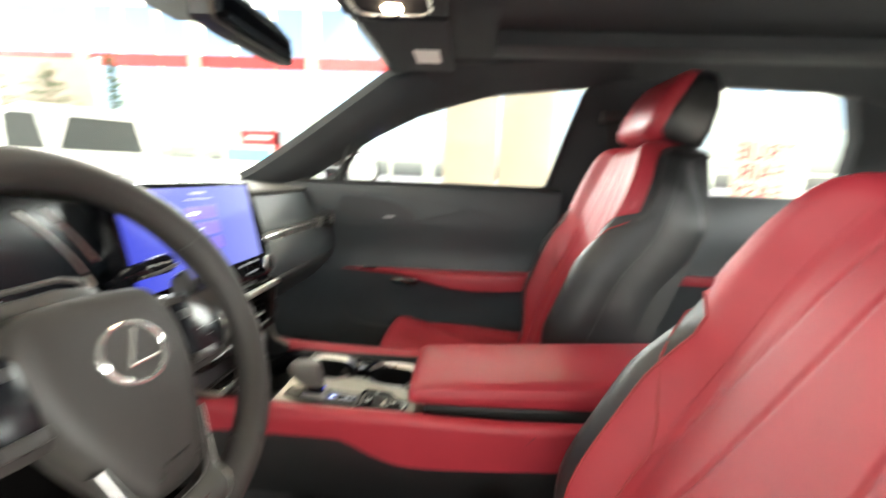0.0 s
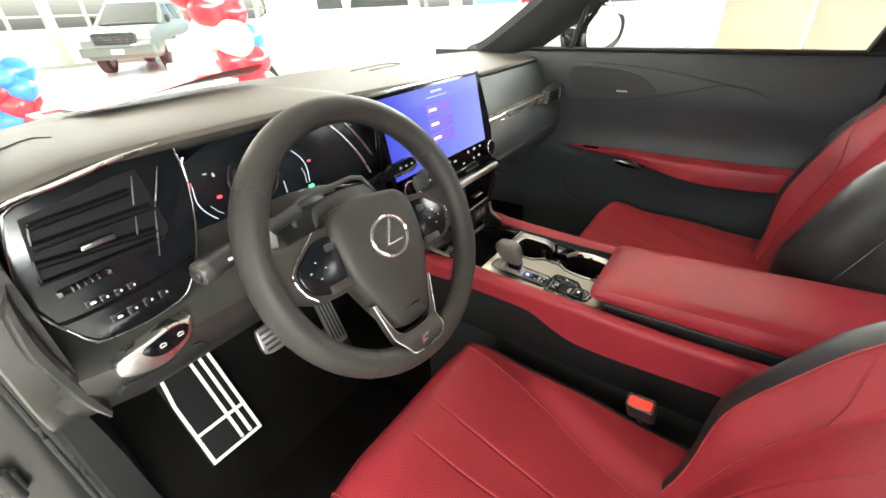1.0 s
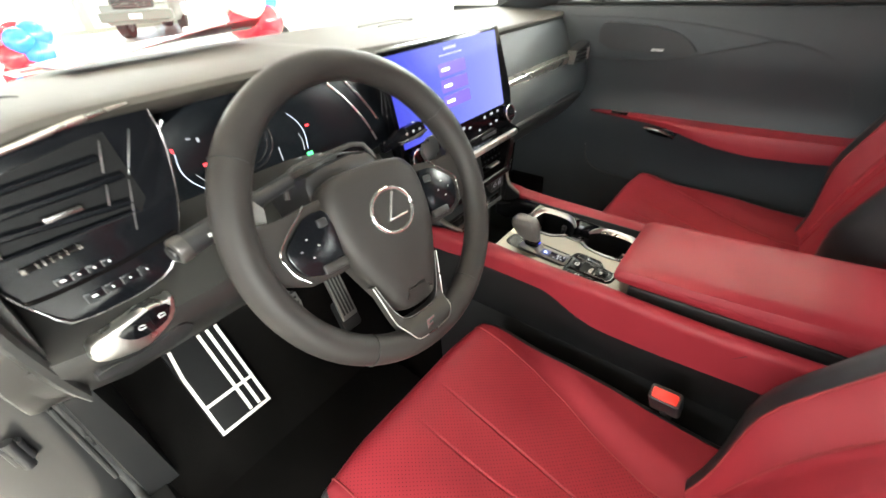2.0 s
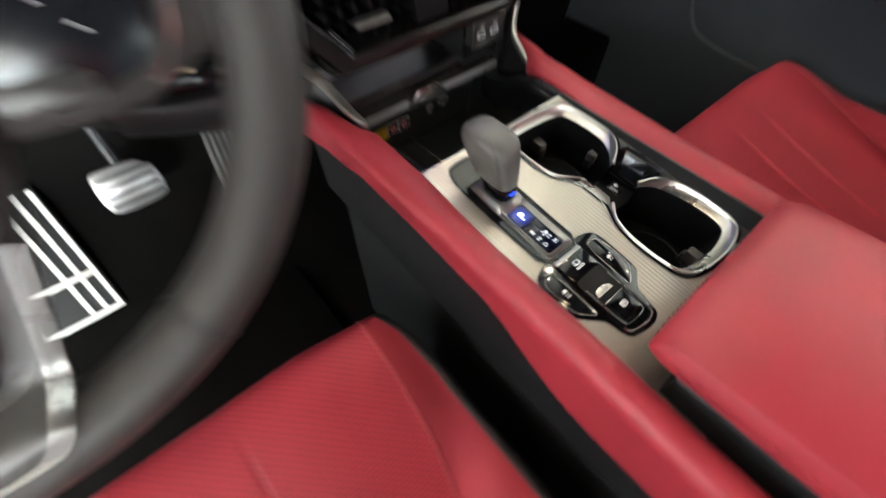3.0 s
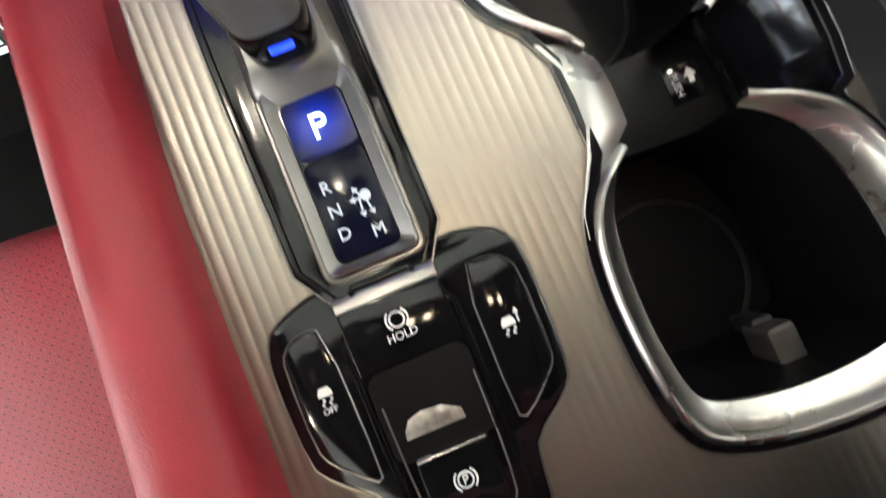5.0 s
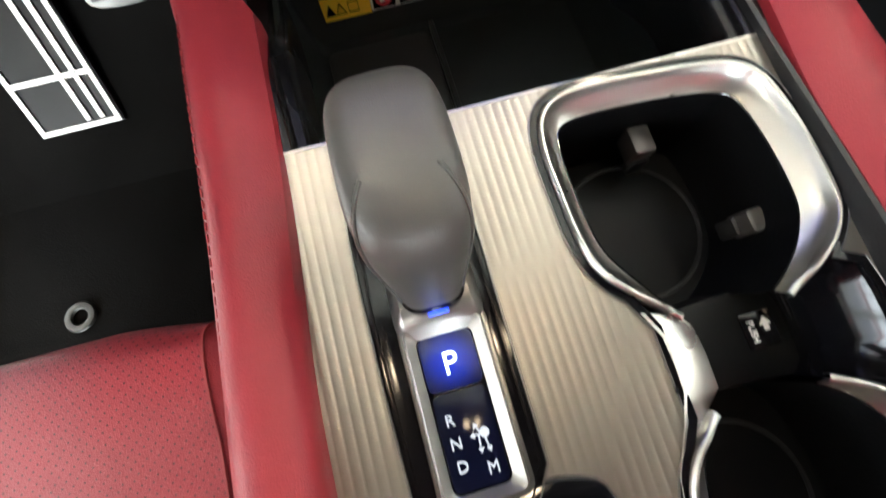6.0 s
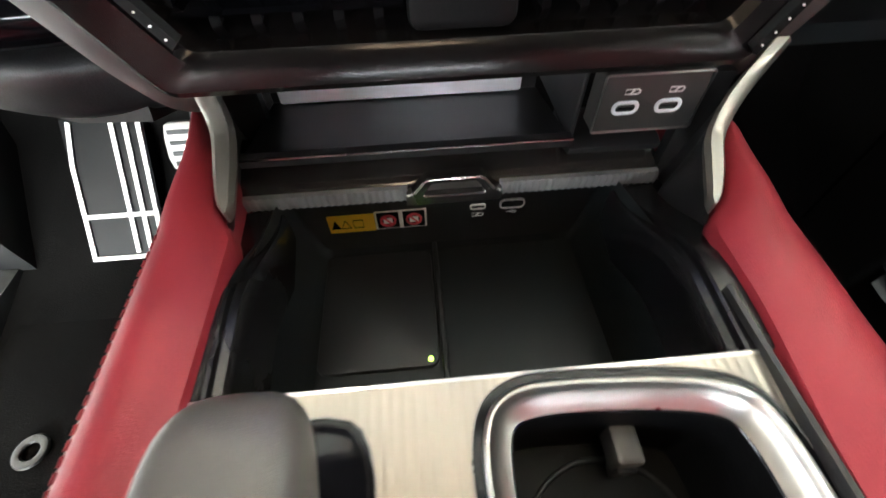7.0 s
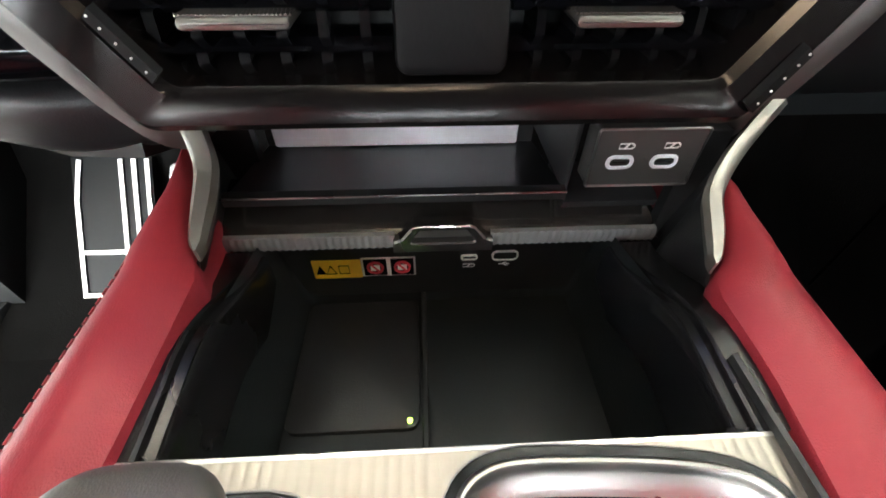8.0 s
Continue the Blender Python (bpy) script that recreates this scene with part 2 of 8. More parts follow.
def part(name, bm, mat, parent=None, label="", angle=38):
    bmesh.ops.recalc_face_normals(bm, faces=bm.faces)
    me = bpy.data.meshes.new(name)
    bm.to_mesh(me)
    bm.free()
    return finish(name, me, mat, parent, label, angle)


def raw(name, verts, faces, mat, parent=None, label="", angle=38):
    me = bpy.data.meshes.new(name)
    me.from_pydata(verts, [], faces)
    return finish(name, me, mat, parent, label, angle)


def thing(name, m=None, label="", category="", group="", kind=""):
    ob = new(name)
    ob.empty_display_size = 0.05
    if m is not None:
        ob.matrix_world = m
    return tagged(ob, label, category, group, kind)


def chaikin(pts, n=2, closed=True):
    for _ in range(n):
        out, k = [], len(pts)
        for i in range(k if closed else k - 1):
            a, b = Vector(pts[i]), Vector(pts[(i + 1) % k])
            out += [a * 0.75 + b * 0.25, a * 0.25 + b * 0.75]
        if not closed:
            out = [Vector(pts[0])] + out + [Vector(pts[-1])]
        pts = out
    return [tuple(p) for p in pts]


def spline(pts, n=6):
    """Catmull-Rom through open points."""
    P = [Vector(p) for p in pts]
    P = [2 * P[0] - P[1]] + P + [2 * P[-1] - P[-2]]
    out = []
    for i in range(1, len(P) - 2):
        for k in range(n):
            t = k / n
            a, b, c, d = P[i - 1:i + 3]
            out.append(0.5 * (2 * b + (c - a) * t + (2 * a - 5 * b + 4 * c - d) * t * t + (3 * b - a - 3 * c + d) * t ** 3))
    out.append(P[-2])
    return out


def inset(pts, d):
    """A closed 2D outline moved inwards by d (outwards if negative); any winding."""
    P = [Vector(p[:2]) for p in pts]
    n = len(P)
    turn = sum(P[i].x * P[(i + 1) % n].y - P[(i + 1) % n].x * P[i].y for i in range(n))
    s = 1 if turn > 0 else -1
    out = []
    for i in range(n):
        e1, e2 = (P[i] - P[i - 1]).normalized(), (P[(i + 1) % n] - P[i]).normalized()
        n1, n2 = Vector((-e1.y, e1.x)) * s, Vector((-e2.y, e2.x)) * s
        m = (n1 + n2)
        m = m / max(m.length_squared / 2, 0.6)
        out.append(tuple(P[i] + m * d))
    return out


def rrect(x0, x1, y0, y1, r, n=4):
    r = min(r, (x1 - x0) / 2.001, (y1 - y0) / 2.001)
    out = []
    for cx, cy, a in ((x1 - r, y1 - r, 0), (x0 + r, y1 - r, 90), (x0 + r, y0 + r, 180), (x1 - r, y0 + r, 270)):
        out += [(cx + r * math.cos(radians(a + 90 * k / n)), cy + r * math.sin(radians(a + 90 * k / n))) for k in range(n + 1)]
    return out


def loft(bm, rings, caps=True, closed=True, loop=False):
    V = [[bm.verts.new(p) for p in r] for r in rings]
    n = len(V[0])
    for a, b in list(zip(V, V[1:])) + ([(V[-1], V[0])] if loop else []):
        for i in range(n if closed else n - 1):
            bm.faces.new((a[i], a[(i + 1) % n], b[(i + 1) % n], b[i]))
    if caps and closed and not loop:
        bm.faces.new(V[0][::-1])
        bm.faces.new(V[-1])
    return bm


def flat(u, v, w):
    return (u, v, w)


def facing(u, v, w):
    """u across the car, v up, w towards the seats."""
    return (u, -w, v)


def prism(bm, pts, z0, z1, bevel=0.0, to=flat, steps=2):
    rings = [[to(p[0], p[1], z0) for p in pts]]
    if bevel:
        for k in range(steps + 1):
            a = math.pi / 2 * k / steps
            q = inset(pts, bevel * (1 - math.cos(a)))
            rings.append([to(p[0], p[1], z1 - bevel + bevel * math.sin(a)) for p in q])
    else:
        rings.append([to(p[0], p[1], z1) for p in pts])
    return loft(bm, rings)


def frame_ring(bm, outer, inner, z0, z1, to=flat, bevel=0.0):
    """A flat frame between two outlines of the same count, from z0 to z1."""
    b = bevel
    rings = [[to(*p[:2], z0) for p in outer], [to(*p[:2], z1 - b) for p in outer], [to(*p[:2], z1) for p in inset(outer, b)],
             [to(*p[:2], z1) for p in inset(inner, -b)], [to(*p[:2], z1 - b) for p in inner], [to(*p[:2], z0) for p in inner]]
    return loft(bm, rings, loop=True)


def box(bm, x0, x1, y0, y1, z0, z1, bevel=0.0):
    pts = [(x0, y0), (x1, y0), (x1, y1), (x0, y1)]
    if bevel:
        pts = rrect(x0, x1, y0, y1, bevel, 3)
        lo, hi = inset(pts, bevel * 0.6), inset(pts, bevel * 0.6)
        return loft(bm, [[(*p, z0) for p in lo], [(*p, z0 + bevel * 0.6) for p in pts], [(*p, z1 - bevel * 0.6) for p in pts], [(*p, z1) for p in hi]])
    return loft(bm, [[(*p, z0) for p in pts], [(*p, z1) for p in pts]])


def tube(bm, path, r, n=8, closed=False, squash=1.0, up=(0, 0, 1)):
    P = [Vector(p) for p in path]
    rings, k = [], len(P)
    rad = r if isinstance(r, (list, tuple)) else [r] * k
    for i in range(k):
        a, b = (P[i - 1], P[(i + 1) % k]) if closed else (P[max(i - 1, 0)], P[min(i + 1, k - 1)])
        t = (b - a).normalized()
        s = t.cross(Vector(up))
        s = s.normalized() if s.length > 1e-4 else t.orthogonal().normalized()
        w = s.cross(t)
        rings.append([P[i] + (s * math.cos(q) + w * squash * math.sin(q)) * rad[i] for q in [2 * math.pi * j / n for j in range(n)]])
    return loft(bm, rings, loop=closed)


def disc(bm, c, r, axis, h, n=24, bevel=0.0):
    """A short round post from c along axis."""
    q = Vector(axis).normalized().to_track_quat("Z", "Y").to_matrix()
    to = lambda u, v, w: Vector(c) + q @ Vector((u, v, w))
    return prism(bm, [(r * math.cos(2 * math.pi * k / n), r * math.sin(2 * math.pi * k / n)) for k in range(n)], 0, h, bevel, to)


def smooth(a, b, t):
    t = min(max((t - a) / (b - a), 0), 1)
    return t * t * (3 - 2 * t)


def along(table, t):
    """A value read from a short table of (place, value) rows."""
    for (a, p), (b, q) in zip(table, table[1:]):
        if t <= b:
            k = min(max((t - a) / (b - a), 0), 1)
            return p + (q - p) * k
    return table[-1][1]


def writing(name, text, size, m, mat, parent, depth=0.0003, label=""):
    cu = bpy.data.curves.new(name, "FONT")
    cu.body, cu.size, cu.align_x, cu.align_y, cu.extrude, cu.resolution_u = text, size, "CENTER", "CENTER", depth, 3
    tmp = new(name + "_outline", cu)
    bpy.context.view_layer.update()
    me = bpy.data.meshes.new_from_object(tmp.evaluated_get(bpy.context.evaluated_depsgraph_get()))
    bpy.data.objects.remove(tmp)
    me.materials.clear()
    ob = finish(name, me, mat, parent, label, 30)
    ob.matrix_local = m
    return ob

# ---- car shell: floor, tunnel, walls ----
carpet_floor = thing("floor", None, "black carpeted car floor with dark mats", "floor", kind="structure")
bm = bmesh.new()
box(bm, -0.74, 0.74, -1.6, 0.80, 0.34, 0.372)
part("carpet", bm, M_CARPET, carpet_floor)
bm = bmesh.new()
loft(bm, [[(x, 0.62, 0.34), (x, 0.62, 0.372), (x, 0.80, 0.40), (x, 0.95, 0.55), (x, 1.02, 0.75), (x, 1.02, 1.1), (x, 1.08, 1.1), (x, 1.08, 0.34)] for x in (-0.74, 0.74)])
part("toe_board", bm, M_CARPET, carpet_floor)
bm = bmesh.new()
box(bm, -0.742, 0.742, 0.955, 1.06, 0.95, 1.135)
part("bulkhead", bm, M_CARPET, carpet_floor)
bm = bmesh.new()
loft(bm, [[(x, y, z) for x, z in rrect(-0.68, -0.17, 0.372, 0.384, 0.005)] for y in (0.03, 0.74)])
mat_driver = part("floor_mat", bm, M_CARPET)
tagged(mat_driver, "black carpet floor mat in the driver footwell", "floor mat")
bm = bmesh.new()
tube(bm, [(-0.548 + 0.017 * math.cos(a), 0.498 + 0.017 * math.sin(a), 0.388) for a in np.linspace(0, 2 * math.pi, 21)[:-1]], 0.006, 8, True, 0.6)
part("mat_eyelet", bm, M_GREYTRIM, mat_driver, "grey plastic mat fixing ring")

# ---- centre console ----
CX, Y0 = 0.006, 0.378                       # console middle, front edge of the metal plate
CONSOLE = pose(CX, Y0, 0.8304, math.degrees(math.atan(0.078)), 0, 0)


def zplate(y):
    return 0.8295 + 0.078 * (y - 0.366)


def L(pts):
    """World x, y on the plate to the console's own x, y."""
    return [(x - CX, y - Y0) for x, y in pts]


console = thing("center_console", CONSOLE, "red and black leather centre console with a ribbed metal plate", "console")
CW = CONSOLE.inverted()


def own(bm):
    """Moves world geometry into the console's own space."""
    bm.transform(CW)
    return bm


bm = bmesh.new()
loft(bm, [[(x, y, z) for x, z in rrect(-0.106, 0.118, 0.36, 0.735, 0.012)] for y in (-0.42, 0.52)])
part("lower_body", own(bm), M_SIDE, console)
EDGE = spline([(0, y, z) for y, z in ((-0.45, 0.800), (-0.1, 0.783), (0.0, 0.777), (0.09, 0.773), (0.155, 0.7745), (0.20, 0.788), (0.245, 0.809), (0.30, 0.820), (0.40, 0.823), (0.58, 0.826))], 6)


def low_edge(y):
    """Height of the red leather's lower edge along the console."""
    return along([(p.y, p.z) for p in EDGE], y)


def rail_top(y):
    """Height of the red rail's crown along the console."""
    return along([(-0.40, 0.850), (-0.1, 0.838), (0.0, 0.8345), (0.10, 0.836), (0.16, 0.839), (0.38, 0.840), (0.47, 0.842), (0.57, 0.845)], y)


for s in (-1, 1):
    bm = bmesh.new()
    rings = []
    for y in np.linspace(-0.42, 0.56, 60):
        zb = min(low_edge(y), rail_top(y) - 0.026) - 0.020
        rings.append([(CX + s * d, y, z) for d, z in ((0.108, 0.67), (0.114, 0.68), (0.1185, zb + 0.001), (0.106, zb + 0.002))])
    loft(bm, rings)
    part("side_panel", own(bm), M_SIDE, console, "black leather lower side of the console")

# red padded rails on both sides of the plate; each narrows where the silver strut cuts in
OUTER = {-1: 0.136, 1: 0.1425}
CUTIN = {-1: [(0.442, 0.0), (0.448, 0.0025), (0.453, 0.006), (0.462, 0.0095), (0.480, 0.0135), (0.494, 0.0145), (0.508, 0.020), (0.525, 0.029), (0.535, 0.034), (0.57, 0.036)],
         1: [(0.425, 0.0), (0.432, 0.002), (0.437, 0.006), (0.446, 0.014), (0.465, 0.0195), (0.477, 0.025), (0.483, 0.029), (0.57, 0.030)]}
for s in (-1, 1):
    bm = bmesh.new()
    rings, seam = [], []
    for y in np.linspace(-0.40, 0.565, 110):
        zc = rail_top(y)
        zb = min(low_edge(y), zc - 0.026) - 0.023
        i = (0.0960 + 0.0055 * (1 - smooth(0.27, 0.38, y)) if s < 0 else 0.0985 + 0.0070 * smooth(0.33, 0.40, y)) + along(CUTIN[s], y)
        o = OUTER[s] + (0.003 * smooth(0.30, 0.44, y) if s < 0 else 0.007 * smooth(0.20, 0.36, y) + 0.003 * smooth(0.37, 0.43, y))
        sec = [(0.099, zc - 0.045), (0.0975, zc - 0.012), (0.0985, zc - 0.006), (0.103, zc - 0.002), (0.110, zc + 0.0004), (0.117, zc + 0.0004),
               (0.1215, zc - 0.0014), (0.1253, zc - 0.0046), (0.1275, zc - 0.0095), (0.1272, zc - 0.017), (0.1235, (zb + zc - 0.022) / 2), (0.1205, zb), (0.110, zb)]
        rings.append([(CX + s * (o - (0.136 - d) * (o - i) / 0.0385), y, z) for d, z in sec])
        seam.append((CX + s * (o - 0.0112 * (o - 0.096) / 0.0385), y, zc - 0.0036))
    loft(bm, rings)
    rail = part("padded_rail", own(bm), M_RED, console, "red leather padded rail")
    bm = bmesh.new()
    for a, b in zip(seam, seam[1:]):
        a, b = Vector(a), Vector(b)
        for k in range(2):
            p, q = a.lerp(b, (k + 0.15) / 2), a.lerp(b, (k + 0.85) / 2)
            tube(bm, [p, q], 0.00045, 5)
    part("stitching", own(bm), M_STITCH_R, rail, "dark red stitching")
    bm = bmesh.new()                          # slanting panel joint near the rear
    tube(bm, [(CX + s * 0.1278, -0.050, 0.822), (CX + s * 0.1245, -0.025, 0.792), (CX + s * 0.1222, 0.0, 0.765)], 0.0009, 6)
    part("panel_joint", own(bm), M_RUBBER, rail)

# narrow black wall between the plate and the passenger's rail
for s in (1,):
    bm = bmesh.new()
    d0 = 0.0985
    loft(bm, [[(CX + s * (d0 + a), y, z) for a, z in ((-0.0012, 0.80), (-0.0010, rail_top(y) - 0.0065), (0.0006, rail_top(y) - 0.0058), (0.0006, 0.80))] for y in np.linspace(0.09, 0.40 if s > 0 else 0.42, 16)])
    part("plate_wall", own(bm), M_HARD, console)

# lips of the two cup holders, each open towards the neck between them
FRONT_LIP = chaikin([(.0300, .2766), (.0177, .2878), (.0073, .2988), (.0038, .3123), (.0030, .3322), (.0026, .3486), (.0049, .3615), (.0110, .3685), (.0224, .3718), (.0426, .3712), (.0656, .3698),
                     (.0863, .3668), (.0960, .3605), (.1002, .3482), (.1025, .3301), (.1030, .3089), (.1012, .2981), (.0931, .2875), (.0817, .2802), (.0712, .2740)], 2, False)
REAR_LIP = chaikin([(.0711, .2474), (.0850, .2405), (.0960, .2315), (.1035, .2117), (.1058, .1857), (.1036, .1650), (.0960, .1550), (.0726, .1498), (.0433, .1508), (.0214, .1562), (.0118, .1640),
                    (.0086, .1845), (.0078, .2070), (.0104, .2267), (.0176, .2386), (.0292, .2466)], 2, False)
NECK_RIGHT = [(.0900, .2830), (.0985, .2790), (.1000, .2690), (.1000, .2520), (.0985, .2400), (.0930, .2370)]
NECK_LEFT = [(.0222, .2462), (.0222, .2535), (.0222, .2690), (.0222, .2770)]
CUPL = L(FRONT_LIP[6:-9] + NECK_RIGHT + REAR_LIP[9:-6] + NECK_LEFT)
HOLE = inset(CUPL, -0.0028)


def spans(outline, x):
    ys = []
    for (x0, y0), (x1, y1) in zip(outline, outline[1:] + outline[:1]):
        if (x0 <= x) != (x1 <= x):
            ys.append(y0 + (y1 - y0) * (x - x0) / (x1 - x0))
    return sorted(ys)


# fluted metal plate: one fine rib every 3.7 mm, cut out for the cups
verts, faces, seen = [], [], {}
xs = np.linspace(-0.1055, 0.1015, 447)
rear, front = 0.085 - Y0, -0.0035


def flute(x):
    return 0.00019 * abs(math.sin(math.pi * x / 0.0037)) ** 0.7


for a, b in zip(xs, xs[1:]):
    ca, cb, mid = ([rear] + spans(HOLE, x) + [front] for x in (a, b, (a + b) / 2))
    if not len(ca) == len(cb) == len(mid):
        ca = cb = mid
    for i in range(0, len(mid), 2):
        quad = []
        for x, y in ((a, ca[i]), (b, cb[i]), (b, cb[i + 1]), (a, ca[i + 1])):
            k = (round(x, 6), round(y, 6))
            if k not in seen:
                seen[k] = len(verts)
                verts.append((x, y, flute(x)))
            quad.append(seen[k])
        faces.append(tuple(quad))
plate = raw("fluted_plate", verts, faces, M_FLUTE, console, "ribbed satin aluminium console plate", 80)
bm = bmesh.new()
loft(bm, [[(x, y, z) for y, z in ((front - 0.0004, 0.0004), (front + 0.0008, 0.0003), (front + 0.0013, -0.0008), (front + 0.0013, -0.006), (front - 0.0004, -0.006))] for x in (-0.102, 0.1)])
part("plate_edge", bm, M_SATIN, console, "bright front edge of the plate")

# cup holders
cups = thing("cup_holder", CONSOLE, "black double cup holder with bright chrome rims", "cup holder")
bm = bmesh.new()
frame_ring(bm, inset(CUPL, -0.0030), inset(CUPL, 0.0006), -0.004, 0.0010, bevel=0.0004)
part("surround", bm, M_PIANO, cups, "gloss black surround")
bm = bmesh.new()
tube(bm, [(*p, 0.0007) for p in inset(CUPL, -0.0030)], 0.0004, 5, True)
part("surround_line", bm, M_BEZEL, cups, "thin silver line round the cup holder")


def offset_open(path, d):
    """An open run of points moved to its right by d, or by its own share at each point."""
    P = [Vector(p) for p in path]
    out = []
    for i, p in enumerate(P):
        t = (P[min(i + 1, len(P) - 1)] - P[max(i - 1, 0)]).normalized()
        k = d[i] if isinstance(d, list) else d
        out.append(p + Vector((t.y, -t.x)) * k)
    return out


def relaxed(P, rounds):
    """Evens out a run of points so that its corners do not fold."""
    for _ in range(rounds):
        P = [P[0]] + [P[i] * 0.5 + (P[i - 1] + P[i + 1]) * 0.25 for i in range(1, len(P) - 1)] + [P[-1]]
    return P


LIP = [(0.0, -0.003), (0.0, 0.0014), (0.0004, 0.0024), (0.0011, 0.0029), (0.0020, 0.0028), (0.0026, 0.0021), (0.0030, 0.0008), (0.0042, -0.0010), (0.0060, -0.0028), (0.0080, -0.0044), (0.0094, -0.0052)]
for path in (L(FRONT_LIP), L(REAR_LIP)):
    share = [0.40 + 0.60 * smooth(0.014, 0.034, abs(y + Y0 - 0.2612)) for x, y in path]
    rows = [relaxed(offset_open(path, [max(d, 0) * (k if d > 0.003 else 1) for k in share]), int(d / 0.0011)) for d, z in LIP]
    bm = bmesh.new()
    loft(bm, [[(*p, z * smooth(0.30, 0.52, k) - 0.0010 * smooth(0.50, 0.38, k)) if z > 0 else (*p, z) for p, k in zip(row, share)] for row, (d, z) in zip(rows, LIP)], closed=False)
    part("rim", bm, M_RIM, cups, "polished chrome rim")
    edge = rows[-1]
    bm = bmesh.new()
    tube(bm, [(*p, -0.0054) for p in edge], 0.0005, 5)
    part("well_edge", bm, M_PIANO, cups)
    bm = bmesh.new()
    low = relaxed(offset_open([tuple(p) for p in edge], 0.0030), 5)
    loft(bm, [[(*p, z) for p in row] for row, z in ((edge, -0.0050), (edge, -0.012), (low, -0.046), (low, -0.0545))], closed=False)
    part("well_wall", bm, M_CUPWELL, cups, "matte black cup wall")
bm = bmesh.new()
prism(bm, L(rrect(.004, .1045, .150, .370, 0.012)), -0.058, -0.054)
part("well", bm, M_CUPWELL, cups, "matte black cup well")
# bright facet on the driver's side of the neck, gloss black one on the other
FACET_OUT = L([(.0167, .2832), (.0212, .2735), (.0216, .2640), (.0212, .2550), (.0174, .2455), (.0101, .2317), (.0086, .2243)])
FACET_IN = L([(.0318, .2785), (.0352, .2735), (.0360, .2640), (.0356, .2522), (.0290, .2462), (.0172, .2350), (.0124, .2243)])
bm = bmesh.new()
loft(bm, [[(*p, 0.0012) for p in FACET_OUT], [((p[0] + q[0]) / 2, (p[1] + q[1]) / 2, 0.0002) for p, q in zip(FACET_OUT, FACET_IN)], [(*q, -0.0036) for q in FACET_IN]], closed=False)
part("neck_facet", bm, M_RIM, cups, "polished chrome facet beside the neck")
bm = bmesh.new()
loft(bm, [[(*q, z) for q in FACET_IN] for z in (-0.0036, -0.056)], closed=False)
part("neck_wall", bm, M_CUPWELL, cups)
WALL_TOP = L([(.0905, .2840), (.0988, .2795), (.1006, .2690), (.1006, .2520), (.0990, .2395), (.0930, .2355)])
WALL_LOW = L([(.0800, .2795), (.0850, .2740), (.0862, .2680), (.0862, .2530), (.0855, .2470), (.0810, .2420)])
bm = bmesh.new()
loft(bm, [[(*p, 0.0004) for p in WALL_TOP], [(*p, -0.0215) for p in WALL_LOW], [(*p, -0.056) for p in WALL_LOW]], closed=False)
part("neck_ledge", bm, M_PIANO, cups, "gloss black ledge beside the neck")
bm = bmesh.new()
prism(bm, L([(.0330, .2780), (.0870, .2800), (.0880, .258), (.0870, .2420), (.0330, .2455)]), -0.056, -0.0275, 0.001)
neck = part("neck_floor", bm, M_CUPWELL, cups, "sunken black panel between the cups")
for x, y, z, dx, dy in ((.0585, .3560, .800, 0, 1), (.0925, .307, .800, 1, 0), (.0625, .1680, .792, 0, -1)):
    c = CW @ Vector((x, y, z))
    bm = bmesh.new()
    w, d = (0.0052, 0.0075) if dy else (0.0075, 0.0052)
    prism(bm, rrect(c.x - w, c.x + w, c.y - d, c.y + d, 0.002, 3), c.z - 0.008, c.z + 0.004, 0.0018)
    grip_tab = part("gripper", bm, M_WING, cups, "sprung plastic cup gripper")
    bm = bmesh.new()
    u, v = -dx * 0.0068, -dy * 0.0068
    prism(bm, rrect(c.x + u - (0.004 if dy else 0.0026), c.x + u + (0.004 if dy else 0.0026), c.y + v - (0.0026 if dy else 0.004), c.y + v + (0.0026 if dy else 0.004), 0.0012, 3), c.z - 0.014, c.z - 0.003, 0.001)
    part("gripper_nose", bm, M_HARD, grip_tab)
for c in ((.053, .318), (.052, .192)):
    p = L([c])[0]
    bm = bmesh.new()
    tube(bm, [(p[0] + 0.034 * math.cos(a), p[1] + 0.034 * math.sin(a), -0.0535) for a in np.linspace(0, 2 * math.pi, 41)[:-1]], 0.0011, 6, True)
    part("base_ring", bm, M_HARD, cups)
p = L([(.0715, .2622)])[0]
bm = bmesh.new()
prism(bm, rrect(p[0] - 0.0036, p[0] + 0.0100, p[1] - 0.0075, p[1] + 0.0072, 0.0008), -0.0277, -0.0269, 0.0003)
part("push_plate", bm, M_PIANO, neck)
writing("push_word", "PUSH", 0.0038, pose(p[0] - 0.0002, p[1] - 0.0004, -0.0266, 0, 0, -90), M_WHITEMARK, neck)
bm = bmesh.new()
prism(bm, [(p[0] + 0.0060 + u * 1.2, p[1] + 0.0014 + v * 1.2) for u, v in ((-.0008, -.002), (.0008, -.002), (.0008, 0), (.002, 0), (0, .0027), (-.002, 0), (-.0008, 0))], -0.0270, -0.0264)
part("push_arrow", bm, M_WHITEMARK, neck)

